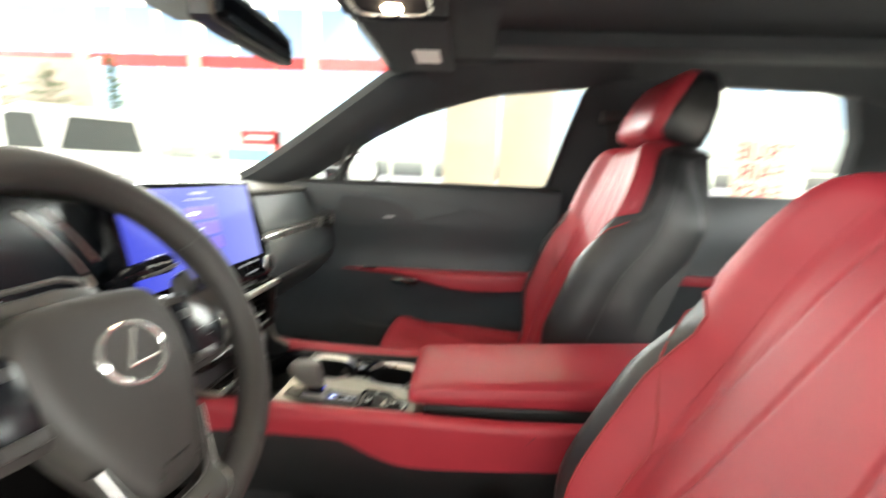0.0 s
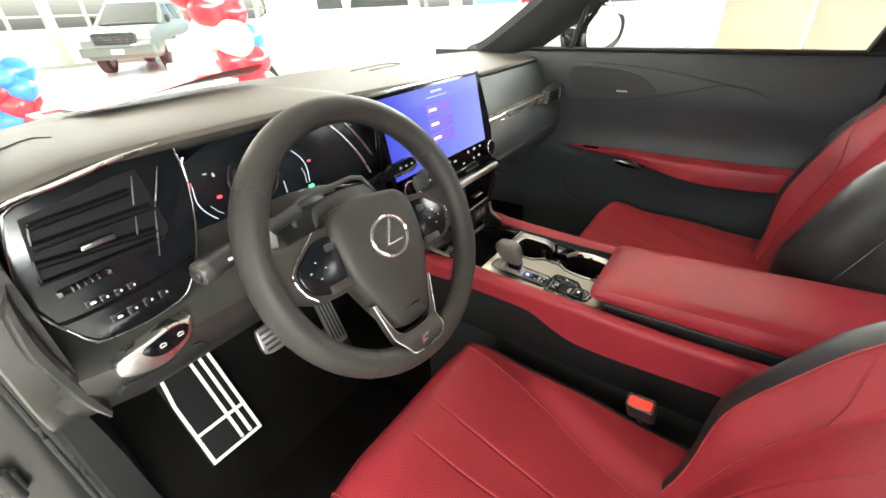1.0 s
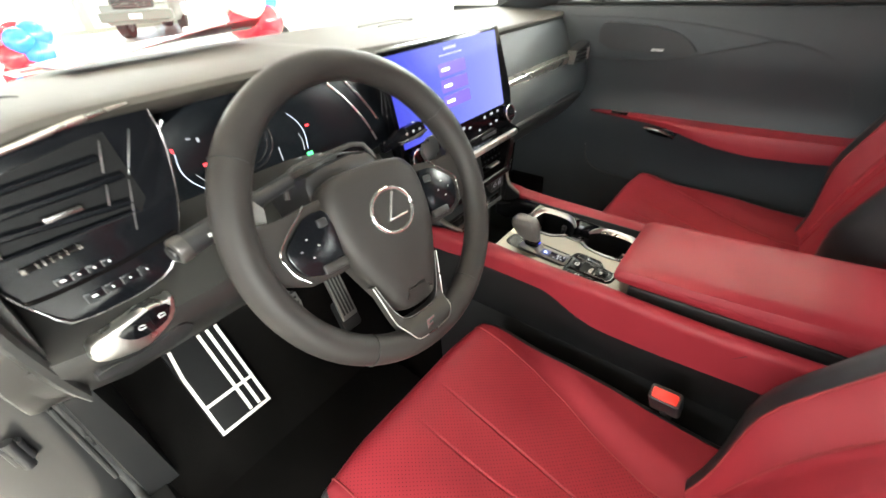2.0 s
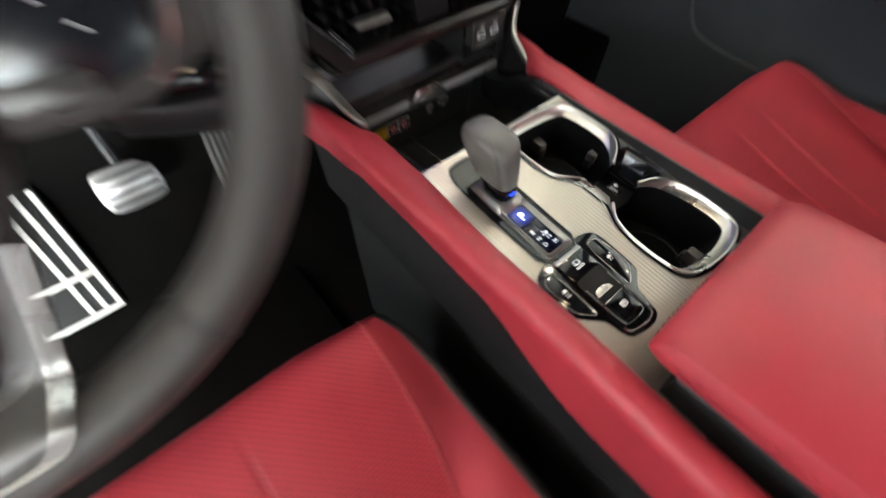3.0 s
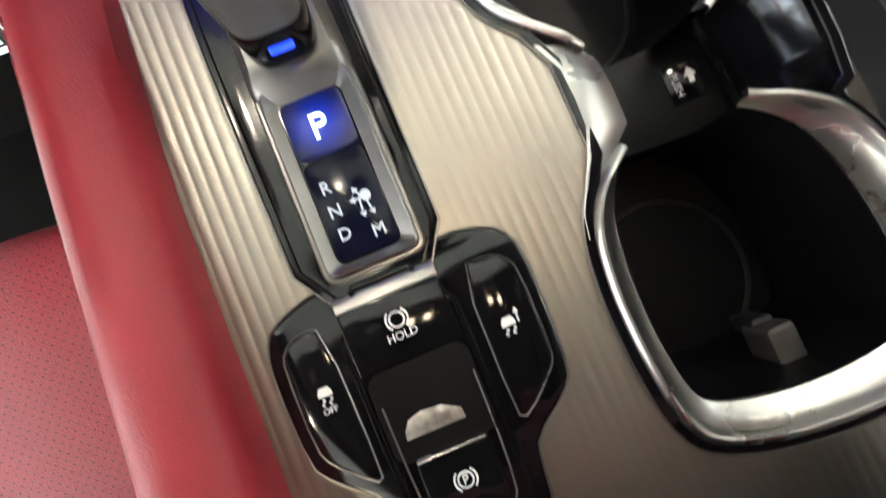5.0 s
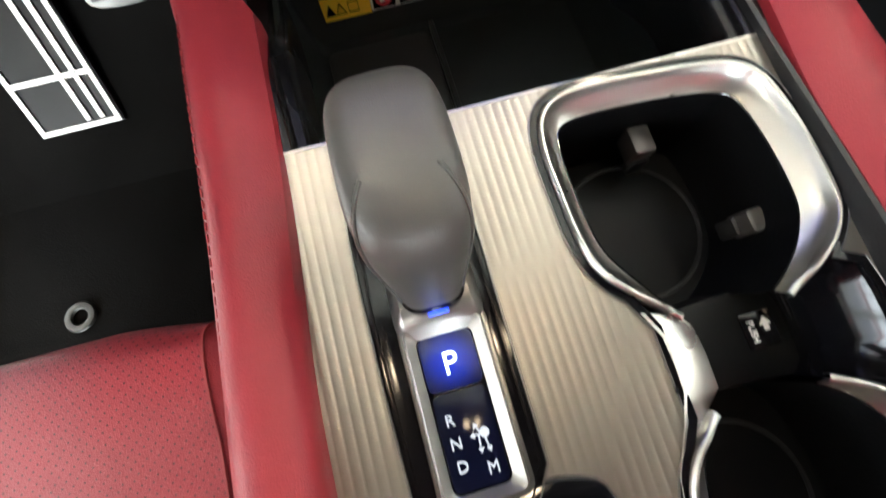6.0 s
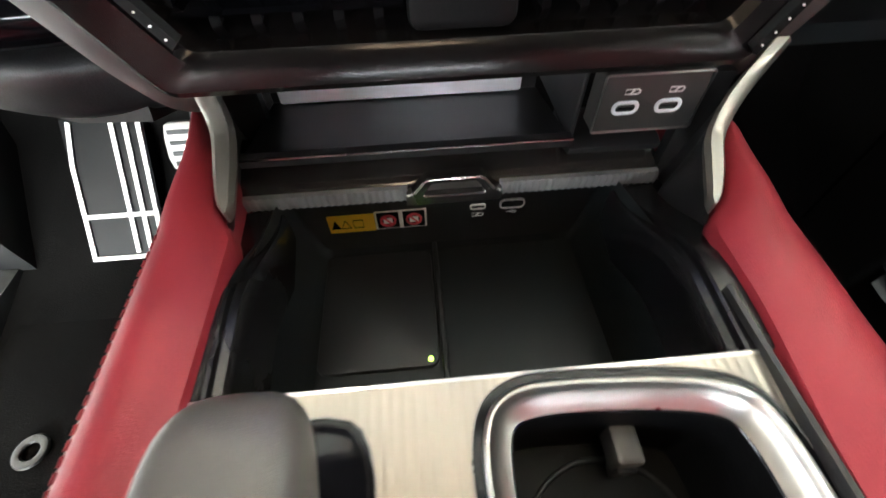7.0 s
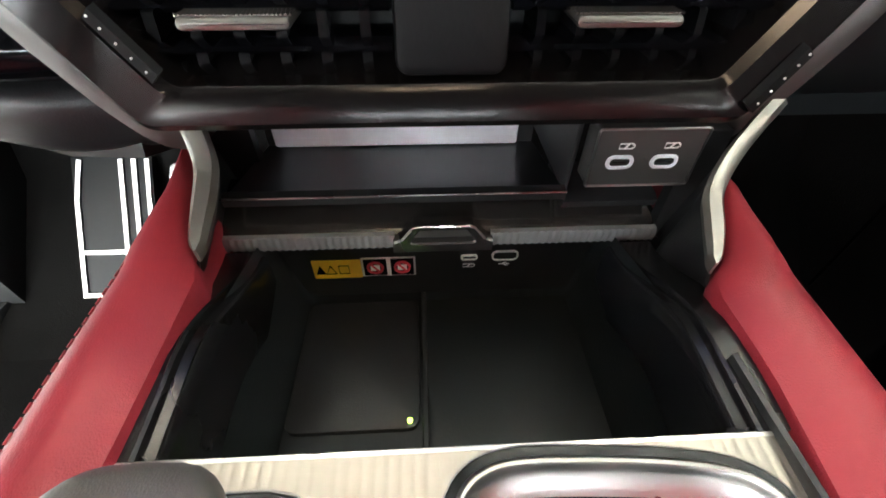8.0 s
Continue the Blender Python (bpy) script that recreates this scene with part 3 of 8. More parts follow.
# gear selector gate
gate = thing("gear_gate", CONSOLE, "gloss black and silver gear selector gate", "gear gate")
GATE = L(chaikin([(-.0726, .2290), (-.0290, .2290), (-.0290, .30), (-.0288, .345), (-.0320, .3600), (-.0390, .3660), (-.0620, .3660), (-.0695, .3605), (-.0738, .345), (-.0740, .30)], 1))
bm = bmesh.new()
loft(bm, [[(*p, z) for p in inset(GATE, d)] for d, z in ((0, -0.002), (0, 0.0006), (0.0004, 0.0010), (0.0016, 0.0010), (0.0028, 0.0007), (0.0060, 0.0006))])
part("gate_surround", bm, M_PIANO, gate, "gloss black gate surround")
bm = bmesh.new()
tube(bm, [(*p, 0.0009) for p in inset(GATE, -0.0003)], 0.0004, 6, True)
part("gate_edge", bm, M_BEZEL, gate)
bm = bmesh.new()
tube(bm, [(*p, 0.0013) for p in inset(GATE, 0.0020)], 0.0004, 6, True)
part("gate_line", bm, M_SMOKE, gate)
# silver bezel: a raised frame whose rear part climbs towards the lever
OUTB = L(rrect(-0.0655, -0.0342, 0.2398, 0.3010, 0.004))
MIDB = L(rrect(-0.0640, -0.0358, 0.2412, 0.2995, 0.0035))
INB = L(rrect(-0.0602, -0.0404, 0.2446, 0.2952, 0.003))
bm = bmesh.new()
loft(bm, [[(*p, z) for p in ring] for ring, z in ((OUTB, -0.0012), (OUTB, 0.0012), (inset(OUTB, 0.0006), 0.0018), (MIDB, 0.0018), (inset(MIDB, 0.0004), 0.0034), (inset(MIDB, 0.0010), 0.0038), (INB, 0.0012), (INB, -0.001))], caps=False)
part("silver_bezel", bm, M_BEZEL, gate, "satin silver bezel round the gear legend")
bm = bmesh.new()
rings = []
for y, h, w in ((0.2945, 0.0014, 0.0106), (0.2980, 0.0036, 0.0140), (0.3010, 0.0056, 0.0143), (0.306, 0.0068, 0.0142), (0.320, 0.0066, 0.0138), (0.332, 0.0050, 0.0132), (0.3370, 0.0024, 0.0128), (0.3385, 0.0002, 0.0124)):
    yy, c = y - Y0, -0.0499 - CX
    rings.append([(c - w - 0.0022, yy, -0.0014), (c - w - 0.0006, yy, h * 0.55), (c - w + 0.0022, yy, h), (c + w - 0.0022, yy, h), (c + w + 0.0006, yy, h * 0.55), (c + w + 0.0022, yy, -0.0014)])
loft(bm, rings)
part("lever_plinth", bm, M_BEZEL, gate, "satin silver plinth under the lever")
bm = bmesh.new()
prism(bm, L(rrect(-0.0597, -0.0409, 0.2452, 0.2757, 0.0025)), -0.003, 0.0010, 0.0004)
legend = part("gear_legend", bm, M_LEGEND, gate, "dark navy gear position legend")
bm = bmesh.new()
prism(bm, L(rrect(-0.0597, -0.0409, 0.2764, 0.2946, 0.0025)), -0.003, 0.0014, 0.0005)
M_PBUTTON = backlit("blue_lit_button", (0.0, 0.03, 0.55), 0.62)
part("park_button", bm, M_PBUTTON, gate, "park button lit blue")
for ch, x, y, size, mt in (("P", -.0503, .2845, 0.0108, M_WHITEGLOW), ("R", -.0555, .2670, 0.0052, M_DIMGLOW), ("N", -.0553, .2597, 0.0052, M_DIMGLOW), ("D", -.0551, .2526, 0.0052, M_DIMGLOW), ("M", -.0456, .2502, 0.0052, M_DIMGLOW)):
    writing("letter", ch, size, pose(x - CX, y - Y0, 0.0016 if ch == "P" else 0.0012), mt, legend)
bm = bmesh.new()
for q in (((-0.0459, 0.2608), (-0.0490, 0.2608)), ((-0.0468, 0.2608), (-0.0478, 0.2630)), ((-0.0476, 0.2606), (-0.0479, 0.2571)), ((-0.0458, 0.2601), (-0.0453, 0.2568))):
    tube(bm, [(*c, 0.0012) for c in L(q)], 0.00030, 5)
for c, d in (((-0.0495, 0.2608), (-1, 0)), ((-0.0481, 0.2636), (-.5, 1)), ((-0.0479, 0.2562), (0, -1)), ((-0.0451, 0.2560), (.2, -1))):
    u = Vector(d).normalized() * 0.0010
    n = Vector((-u.y, u.x))
    c = Vector(L([c])[0])
    prism(bm, [tuple(c + u), tuple(c - u * 0.5 + n), tuple(c - u * 0.5 - n)], 0.0008, 0.0014)
disc(bm, Vector((*L([(-0.0456, 0.2611)])[0], 0.0009)), 0.0016, (0, 0, 1), 0.0006, 14)
part("shift_diagram", bm, M_DIMGLOW, legend)

# gear lever: a deep, square-shouldered grip that leans forward, on a narrow gloss collar
lever = thing("gear_lever", pose(-0.0500, 0.312, 0.836), "black leather gear lever with blue indicator lights", "gear lever")
GRIP = [(0.0085, 0.00635, 0.0106, 0.01715), (0.0115, 0.00895, 0.0111, 0.01955), (0.0165, 0.01295, 0.0119, 0.02305), (0.0265, 0.01720, 0.0135, 0.02580), (0.0363, 0.02015, 0.0150, 0.02635), (0.0438, 0.02135, 0.0152, 0.02415), (0.0484, 0.02220, 0.0138, 0.01950), (0.0506, 0.02300, 0.0102, 0.01250), (0.0512, 0.02320, 0.0045, 0.00500)]
COLLAR = [(-0.003, 0.0030, 0.0104, 0.0142), (0.003, 0.0036, 0.0107, 0.0150), (0.0065, 0.0042, 0.0110, 0.0157), (0.0084, 0.0048, 0.0106, 0.0154)]


def lever_rings(sections, n=36, e=0.56):
    """Square-shouldered level sections: height, middle fore and aft, half width, half depth."""
    out = []
    for z, y, a, b in sections:
        ring = []
        for k in range(n):
            q = 2 * math.pi * k / n
            c, d = math.cos(q), math.sin(q)
            ring.append(Vector((math.copysign(abs(c) ** e, c) * a, y + math.copysign(abs(d) ** e, d) * b, z)))
        out.append(ring)
    return out


bm = bmesh.new()
loft(bm, lever_rings(COLLAR))
part("lever_collar", bm, M_PIANO, lever, "gloss black lever collar")
dense = [tuple(v) for v in spline([Vector(g) for g in GRIP], 4)]
bm = bmesh.new()
loft(bm, lever_rings(dense))
grip = part("grip", bm, M_GRIP, lever, "grey-black leather grip")
for s in (-1, 1):
    rr = lever_rings([(z, y, a + 0.0001, b + 0.0001) for z, y, a, b in dense])
    bm = bmesh.new()
    idx = 32 if s > 0 else 22
    tube(bm, [r[idx] for r in rr[1:-4]], 0.0006, 6)
    part("grip_piping", bm, M_GRIP, grip, "raised leather seam")
    bm = bmesh.new()
    run = [r[idx + s] * 0.35 + r[idx] * 0.65 for r in rr[1:-4]]
    for a, b in zip(run, run[1:]):
        tube(bm, [a.lerp(b, 0.1), a.lerp(b, 0.75)], 0.0003, 5)
    part("grip_stitching", bm, M_RUBBER, grip, "dark stitching")
bm = bmesh.new()
box(bm, -0.0030, 0.0036, -0.0126, -0.0104, 0.0030, 0.0046, 0.0005)
part("indicator_lamp", bm, M_BLUE, lever, "small blue indicator light")

# switch block behind the lever: one gloss black base with a raised middle and two wings
block = thing("switch_block", CONSOLE, "gloss black parking brake and drive switch block", "switches")
BASE = L(chaikin([(-.0712, .2400), (-.0745, .2392), (-.0845, .2355), (-.0876, .2300), (-.0886, .2200), (-.0878, .1965), (-.0835, .1905), (-.0710, .1795), (-.0690, .1740), (-.0672, .1625), (-.0610, .1560), (-.0420, .1530),
                  (-.0330, .1560), (-.0300, .1610), (-.0285, .1740), (-.0270, .1795), (-.0150, .1880), (-.0115, .1930), (-.0104, .2100), (-.0106, .2300), (-.0140, .2372), (-.0200, .2398), (-.0295, .2420)], 1))
bm = bmesh.new()
prism(bm, BASE, -0.002, 0.0012, 0.0008)
base = part("switch_base", bm, M_PIANO, block, "gloss black switch surround")
bm = bmesh.new()
tube(bm, [(*p, 0.0004) for p in inset(BASE, -0.0004)], 0.00042, 5, True)
part("base_line", bm, M_BEZEL, base, "thin silver outline")
MID = L(chaikin([(-.0683, .2388), (-.0325, .2388), (-.0322, .178), (-.0330, .1655), (-.0375, .1580), (-.048, .1560), (-.0590, .1562), (-.0640, .1610), (-.0675, .176)], 1))
bm = bmesh.new()
loft(bm, [[(*p, z) for p in inset(MID, d)] for d, z in ((0, 0.0), (0.0002, 0.0022), (0.0008, 0.0030), (0.0018, 0.0031), (0.0026, 0.0022))])
body = part("switch_body", bm, M_PIANO, block)
bm = bmesh.new()
lip = chaikin(L([(-.0648, .1665), (-.0640, .1630), (-.0600, .1602), (-.050, .1585), (-.0420, .1582), (-.0360, .1605), (-.0345, .1635)]), 2, False)
tube(bm, [(*p, 0.0029) for p in lip], [0.0004] + [0.0009] * (len(lip) - 2) + [0.0004], 6)
part("chrome_lip", bm, M_CHROME, block, "chrome lip")
FACES = ([(-.0716, .2300), (-.0775, .2312), (-.0828, .2282), (-.0842, .2240), (-.0840, .2000), (-.0815, .1950), (-.0722, .1862), (-.0704, .1870)],
         [(-.0284, .2312), (-.0292, .1878), (-.0268, .1866), (-.0160, .1960), (-.0142, .2000), (-.0140, .2250), (-.0165, .2294), (-.0200, .2312)])
for outline in FACES:
    f = L(chaikin(outline, 1))
    bm = bmesh.new()
    prism(bm, f, 0.0008, 0.0019, 0.0004)
    key = part("side_switch", bm, M_PIANO, block, "gloss black side switch")
    bm = bmesh.new()
    tube(bm, [(*p, 0.0014) for p in inset(f, -0.0005)], 0.00028, 5, True)
    part("switch_outline", bm, M_BEZEL, key)


def raised(name, x0, x1, y0, y1, z0, z1, mat, parent, r=0.002, label=""):
    b = bmesh.new()
    prism(b, L([p for p in rrect(x0, x1, y0, y1, r)]), z0, z1, min(0.0006, (z1 - z0) / 3))
    return part(name, b, mat, parent, label)


hold = raised("hold_switch", -.0657, -.0351, .2136, .2322, 0.002, 0.0040, M_PIANO, block, 0.0014)
bm = bmesh.new()
loft(bm, [[(x - CX, y - Y0, z) for y, z in ((.2322, 0.0024), (.2323, 0.0038), (.2350, 0.0034), (.2362, 0.0026), (.2364, 0.0018))] for x in (-.0655, -.0645, -.0363, -.0353)])
part("hold_edge", bm, M_BEZEL, hold, "satin silver edge of the switch")
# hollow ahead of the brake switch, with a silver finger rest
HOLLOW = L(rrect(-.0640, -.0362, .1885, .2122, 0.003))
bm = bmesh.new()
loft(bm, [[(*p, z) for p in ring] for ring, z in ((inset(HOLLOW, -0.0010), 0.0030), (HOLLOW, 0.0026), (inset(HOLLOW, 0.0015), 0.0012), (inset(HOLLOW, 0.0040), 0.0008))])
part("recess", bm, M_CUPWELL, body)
epb = raised("brake_switch", -.0602, -.0392, .1680, .1874, 0.002, 0.0046, M_PIANO, block)
raised("brake_switch_edge", -.0598, -.0396, .1868, .1877, 0.003, 0.0049, M_SATIN, epb, 0.0004)
bm = bmesh.new()
prism(bm, L([(-.0604, .1932), (-.0600, .1958), (-.0580, .1985), (-.0540, .1996), (-.0480, .1990), (-.0430, .1962), (-.0428, .1930)]), 0.0008, 0.0032, 0.0006)
part("finger_rest", bm, M_KNURLED, epb, "scuffed silver finger rest")
bm = bmesh.new()
run = chaikin(L([(-.0632, .2040), (-.0628, .1800), (-.0615, .1672), (-.0560, .1652), (-.0440, .1652), (-.0382, .1668), (-.0366, .1800), (-.0362, .2040)]), 1, False)
tube(bm, [(*p, 0.0032) for p in run], 0.0003, 5)
part("switch_outline", bm, M_BEZEL, body)


def ring_mark(bm, x, y, z, r, a0=0, a1=360, w=0.0003):
    x, y = L([(x, y)])[0]
    n = 14
    tube(bm, [(x + r * math.cos(radians(a0 + (a1 - a0) * k / n)), y + r * math.sin(radians(a0 + (a1 - a0) * k / n)), z) for k in range(n + 1)], w, 5)


for x, y, z, host, name in ((-.0503, .2250, 0.0041, hold, "hold_mark"), (-.0492, .1787, 0.0047, epb, "brake_mark")):
    bm = bmesh.new()
    ring_mark(bm, x, y, z, 0.0021)
    ring_mark(bm, x, y, z, 0.0031, 130, 230)
    ring_mark(bm, x, y, z, 0.0031, -50, 50)
    part(name, bm, M_WHITEMARK, host)
writing("hold_word", "HOLD", 0.0032, pose(-.0503 - CX, .2204 - Y0, 0.0042), M_WHITEMARK, hold)
writing("brake_letter", "P", 0.0036, pose(-.0492 - CX, .1787 - Y0, 0.0048), M_WHITEMARK, epb)


def car_mark(x, y, parent, arrow):
    """A small car seen from behind with skid lines under it, and a rising arrow or a curl beside it."""
    b = bmesh.new()
    z = 0.0021
    u, v = L([(x, y)])[0]
    k = 0.72
    prism(b, [(u + a * k, v + c * k) for a, c in ((-.0028, -.0016), (.0028, -.0016), (.0028, .0001), (.0017, .0020), (-.0017, .0020), (-.0028, .0001))], 0.0016, z)
    for a in (-1, 1):
        tube(b, [(u + a * .0015 * k + .0006 * math.sin(i * 1.6), v - (.0024 + .0007 * i) * k, z) for i in range(5)], 0.00026, 5)
    if arrow:
        tube(b, [(u + .0030, v - .0010, z), (u + .0030, v + .0022, z)], 0.00028, 5)
        prism(b, [(u + .0022, v + .0016), (u + .0038, v + .0016), (u + .0030, v + .0032)], 0.0016, z)
    part("switch_mark", b, M_WHITEMARK, parent)


keys = [c for c in block.children if c.name.startswith("side_switch")]
car_mark(-.0766, .2140, keys[0], False)
writing("off_word", "OFF", 0.0024, pose(-.0766 - CX, .2088 - Y0, 0.0021), M_WHITEMARK, keys[0])
car_mark(-.0222, .2122, keys[1], True)

# armrest lid
arm = thing("armrest", None, "red leather armrest lid on the centre console", "armrest")
bm = bmesh.new()
rings = []
YS = [(0.1500, 0.50), (0.1490, 0.72), (0.1450, 0.90), (0.136, 1.0), (0.10, 1.0), (0.04, 1.0), (-0.06, 1.0), (-0.16, 1.0), (-0.28, 1.0), (-0.33, 0.97), (-0.345, 0.85)]
for y, k in YS:
    zt = along([(-0.35, 0.905), (-0.1, 0.888), (0.06, 0.8765), (0.125, 0.873), (0.140, 0.870), (0.150, 0.862)], y)
    zb = along([(-0.35, 0.853), (0.13, 0.8415), (0.150, 0.844)], y)
    w = 0.094 * (0.90 + 0.1 * min(k, 1))
    zs = zb + (zt - zb) * 0.52
    sec = [(-w + 0.004, zb), (-w, zb + 0.005), (-w - 0.001, zs), (-w + 0.003, zs + (zt - zs) * 0.6), (-w + 0.012, zt - 0.002), (-w + 0.026, zt), (0, zt + 0.0015)]
    rings.append([(CX + a, y, z) for a, z in sec] + [(CX - a, y, z) for a, z in sec[-2::-1]])
loft(bm, rings)
lid = part("lid", bm, M_RED, arm)
bm = bmesh.new()
pts = spline([(CX - 0.0955, y, along([(-0.35, 0.880), (0.150, 0.8535)], y) + 0.0008) for y in (-0.33, -0.15, 0.0, 0.11, 0.138)] + [(CX - 0.086, 0.1500, 0.8525), (CX, 0.1508, 0.852), (CX + 0.086, 0.1500, 0.8525)], 6)
for a, b in zip(pts, pts[1:]):
    n = max(1, int((b - a).length / 0.005))
    for k in range(n):
        tube(bm, [a.lerp(b, (k + 0.1) / n), a.lerp(b, (k + 0.75) / n)], 0.0004, 5)
part("lid_stitching", bm, M_STITCH_R, lid, "red stitching")
bm = bmesh.new()
loft(bm, [[(x, y, z) for x, z in rrect(CX - 0.088, CX + 0.088, 0.74, 0.838 + (0.13 - y) * 0.03, 0.006)] for y in (-0.36, 0.124)])
part("bin", bm, M_SIDE, arm, "black armrest bin")

# open storage tray ahead of the plate
tray = thing("storage_tray", None, "open black storage tray with wireless charging pad", "tray")
TX0, TX1 = -0.0885, 0.1025
bm = bmesh.new()
top = rrect(TX0, TX1, 0.376, 0.512, 0.008)
low = rrect(TX0 + 0.008, TX1 - 0.006, 0.385, 0.506, 0.008)
loft(bm, [[(*p, zplate(p[1]) - 0.002 - 0.034 * smooth(0.44, 0.475, p[1])) for p in top], [(*p, 0.75) for p in low], [(*p, 0.742) for p in inset(low, 0.004)]], caps=False)
bm.faces.new([bm.verts.new((*p, 0.742)) for p in inset(low, 0.004)])
part("tray_well", bm, M_WELL, tray)
for s, x in ((-1, TX0), (1, TX1)):
    bm = bmesh.new()
    loft(bm, [[(x + s * (0.05 * (y - 0.3755) + d), y, rail_top(y) + z - 0.028 * smooth(0.41, 0.487, y)) for d, z in ((0.016, -0.013), (0.0140, -0.0095), (-0.0010, -0.0098), (-0.0020, -0.0088), (-0.0030, -0.0096), (-0.0034, -0.0125), (-0.0066, -0.0132), (-0.0078, -0.0124), (-0.0088, -0.0136), (-0.0092, -0.022), (-0.0085, -0.05), (0.006, -0.05))] for y in np.linspace(0.3755, 0.487, 14)])
    part("tray_rim", bm, M_TRAYRIM, tray)
bm = bmesh.new()
prism(bm, rrect(-0.0755, -0.006, 0.416, 0.499, 0.006), 0.741, 0.7455, 0.001)
pad = part("charging_pad", bm, M_HARD, tray, "black wireless charging pad")
bm = bmesh.new()
box(bm, -0.0045, -0.001, 0.40, 0.505, 0.740, 0.7475, 0.0012)
part("divider", bm, M_HARD, tray)
bm = bmesh.new()
disc(bm, (-0.011, 0.420, 0.7452), 0.0015, (0, 0, 1), 0.0008, 12)
part("charge_lamp", bm, M_LEDGREEN, pad, "small green charging light")
bm = bmesh.new()
box(bm, TX0, TX1, 0.5045, 0.512, 0.742, 0.812)
back = part("tray_back", bm, M_HARD, tray)
# stickers and sockets on the tray's back wall
bm = bmesh.new()
prism(bm, rrect(-0.0695, -0.0400, 0.7649, 0.7803, 0.0006), -0.504, -0.5034, 0, facing)
part("yellow_sticker", bm, M_YELLOW, back, "yellow warning sticker")
bm = bmesh.new()
prism(bm, rrect(-0.0398, -0.0068, 0.7656, 0.7816, 0.0006), -0.504, -0.5035, 0, facing)
part("white_sticker", bm, M_LABELWHITE, back, "white sticker with two red prohibition signs")
for x in (-0.0315, -0.0150):
    bm = bmesh.new()
    prism(bm, rrect(x - 0.0070, x + 0.0070, 0.7665, 0.7807, 0.0006), -0.5036, -0.5032, 0, facing)
    part("sign_ground", bm, M_PIANO, back)
    bm = bmesh.new()
    tube(bm, [(x + 0.0045 * math.cos(a), 0.5030, 0.7735 + 0.0045 * math.sin(a)) for a in np.linspace(0, 2 * math.pi, 19)[:-1]], 0.0009, 6, True)
    tube(bm, [(x - 0.003, 0.5029, 0.7774), (x + 0.003, 0.5029, 0.7697)], 0.0008, 5)
    part("prohibition_sign", bm, M_STICKRED, back, "red prohibition ring")
    bm = bmesh.new()
    prism(bm, rrect(x - 0.0028, x + 0.0028, 0.7713, 0.7756, 0.0006), -0.5034, -0.5026, 0, facing)
    part("sign_mark", bm, M_LABELWHITE, back)
bm = bmesh.new()
prism(bm, [(-0.0680, 0.7688), (-0.0620, 0.7688), (-0.0650, 0.7765)], -0.5034, -0.5030, 0, facing)
for x in (-0.0585, -0.0505):
    tube(bm, [(x - 0.003, 0.5030, 0.7692), (x + 0.003, 0.5030, 0.7692), (x + (0 if x < -.055 else .003), 0.5030, 0.7761), (x - (0 if x < -.055 else .003), 0.5030, 0.7761)], 0.00035, 5, True)
part("sticker_print", bm, M_PIANO, back)


def socket(x, z, w, h, y, mat_ring, mat_in, parent, name, tongue=True, wall=0.0012):
    bm = bmesh.new()
    frame_ring(bm, rrect(x - w / 2, x + w / 2, z - h / 2, z + h / 2, h * 0.45), rrect(x - w / 2 + wall, x + w / 2 - wall, z - h / 2 + wall, z + h / 2 - wall, h * 0.25), -y - 0.002, -y + 0.0008, facing, 0.0003)
    ring = part(name, bm, mat_ring, parent, "pale edged charging socket")
    bm = bmesh.new()
    prism(bm, rrect(x - w / 2 + wall * 0.8, x + w / 2 - wall * 0.8, z - h / 2 + wall * 0.8, z + h / 2 - wall * 0.8, h * 0.25), -y - 0.003, -y + 0.0002, 0, facing)
    part("socket_hole", bm, mat_in, ring)
    if tongue:
        bm = bmesh.new()
        box(bm, x - w * 0.25, x + w * 0.25, y - 0.0005, y + 0.001, z - 0.0003, z + 0.0003)
        part("socket_tongue", bm, M_DARKMETAL, ring)
    return ring


socket(0.026, 0.7793, 0.0105, 0.0045, 0.5040, M_LABELWHITE, M_WELL, back, "usb_socket")
socket(0.0480, 0.7800, 0.0165, 0.0082, 0.5040, M_LABELWHITE, M_WELL, back, "usb_socket", False)


def battery_mark(x, z, y, parent, s=1.0, mat=None):
    bm = bmesh.new()
    tube(bm, [(x - 0.0036 * s, y, z - 0.0013 * s), (x + 0.003 * s, y, z - 0.0013 * s), (x + 0.003 * s, y, z - 0.0006 * s), (x + 0.0038 * s, y, z - 0.0006 * s), (x + 0.0038 * s, y, z + 0.0006 * s),
              (x + 0.003 * s, y, z + 0.0006 * s), (x + 0.003 * s, y, z + 0.0013 * s), (x - 0.0036 * s, y, z + 0.0013 * s)], 0.00028, 5, True)
    tube(bm, [(x - 0.001 * s, y, z - 0.0009 * s), (x + 0.0003 * s, y, z + 0.0001), (x - 0.0003 * s, y, z), (x + 0.001 * s, y, z + 0.0009 * s)], 0.0003, 5)
    part("charge_mark", bm, mat or M_WHITEMARK, parent)


battery_mark(0.026, 0.7725, 0.5037, back)
bm = bmesh.new()
tube(bm, [(0.0445, 0.5037, 0.773), (0.0515, 0.5037, 0.773)], 0.0003, 5)
tube(bm, [(0.0465, 0.5037, 0.773), (0.048, 0.5037, 0.7742), (0.0495, 0.5037, 0.7742)], 0.0003, 5)
tube(bm, [(0.0475, 0.5037, 0.773), (0.049, 0.5037, 0.7718), (0.0505, 0.5037, 0.7718)], 0.0003, 5)
part("usb_mark", bm, M_WHITEMARK, back)

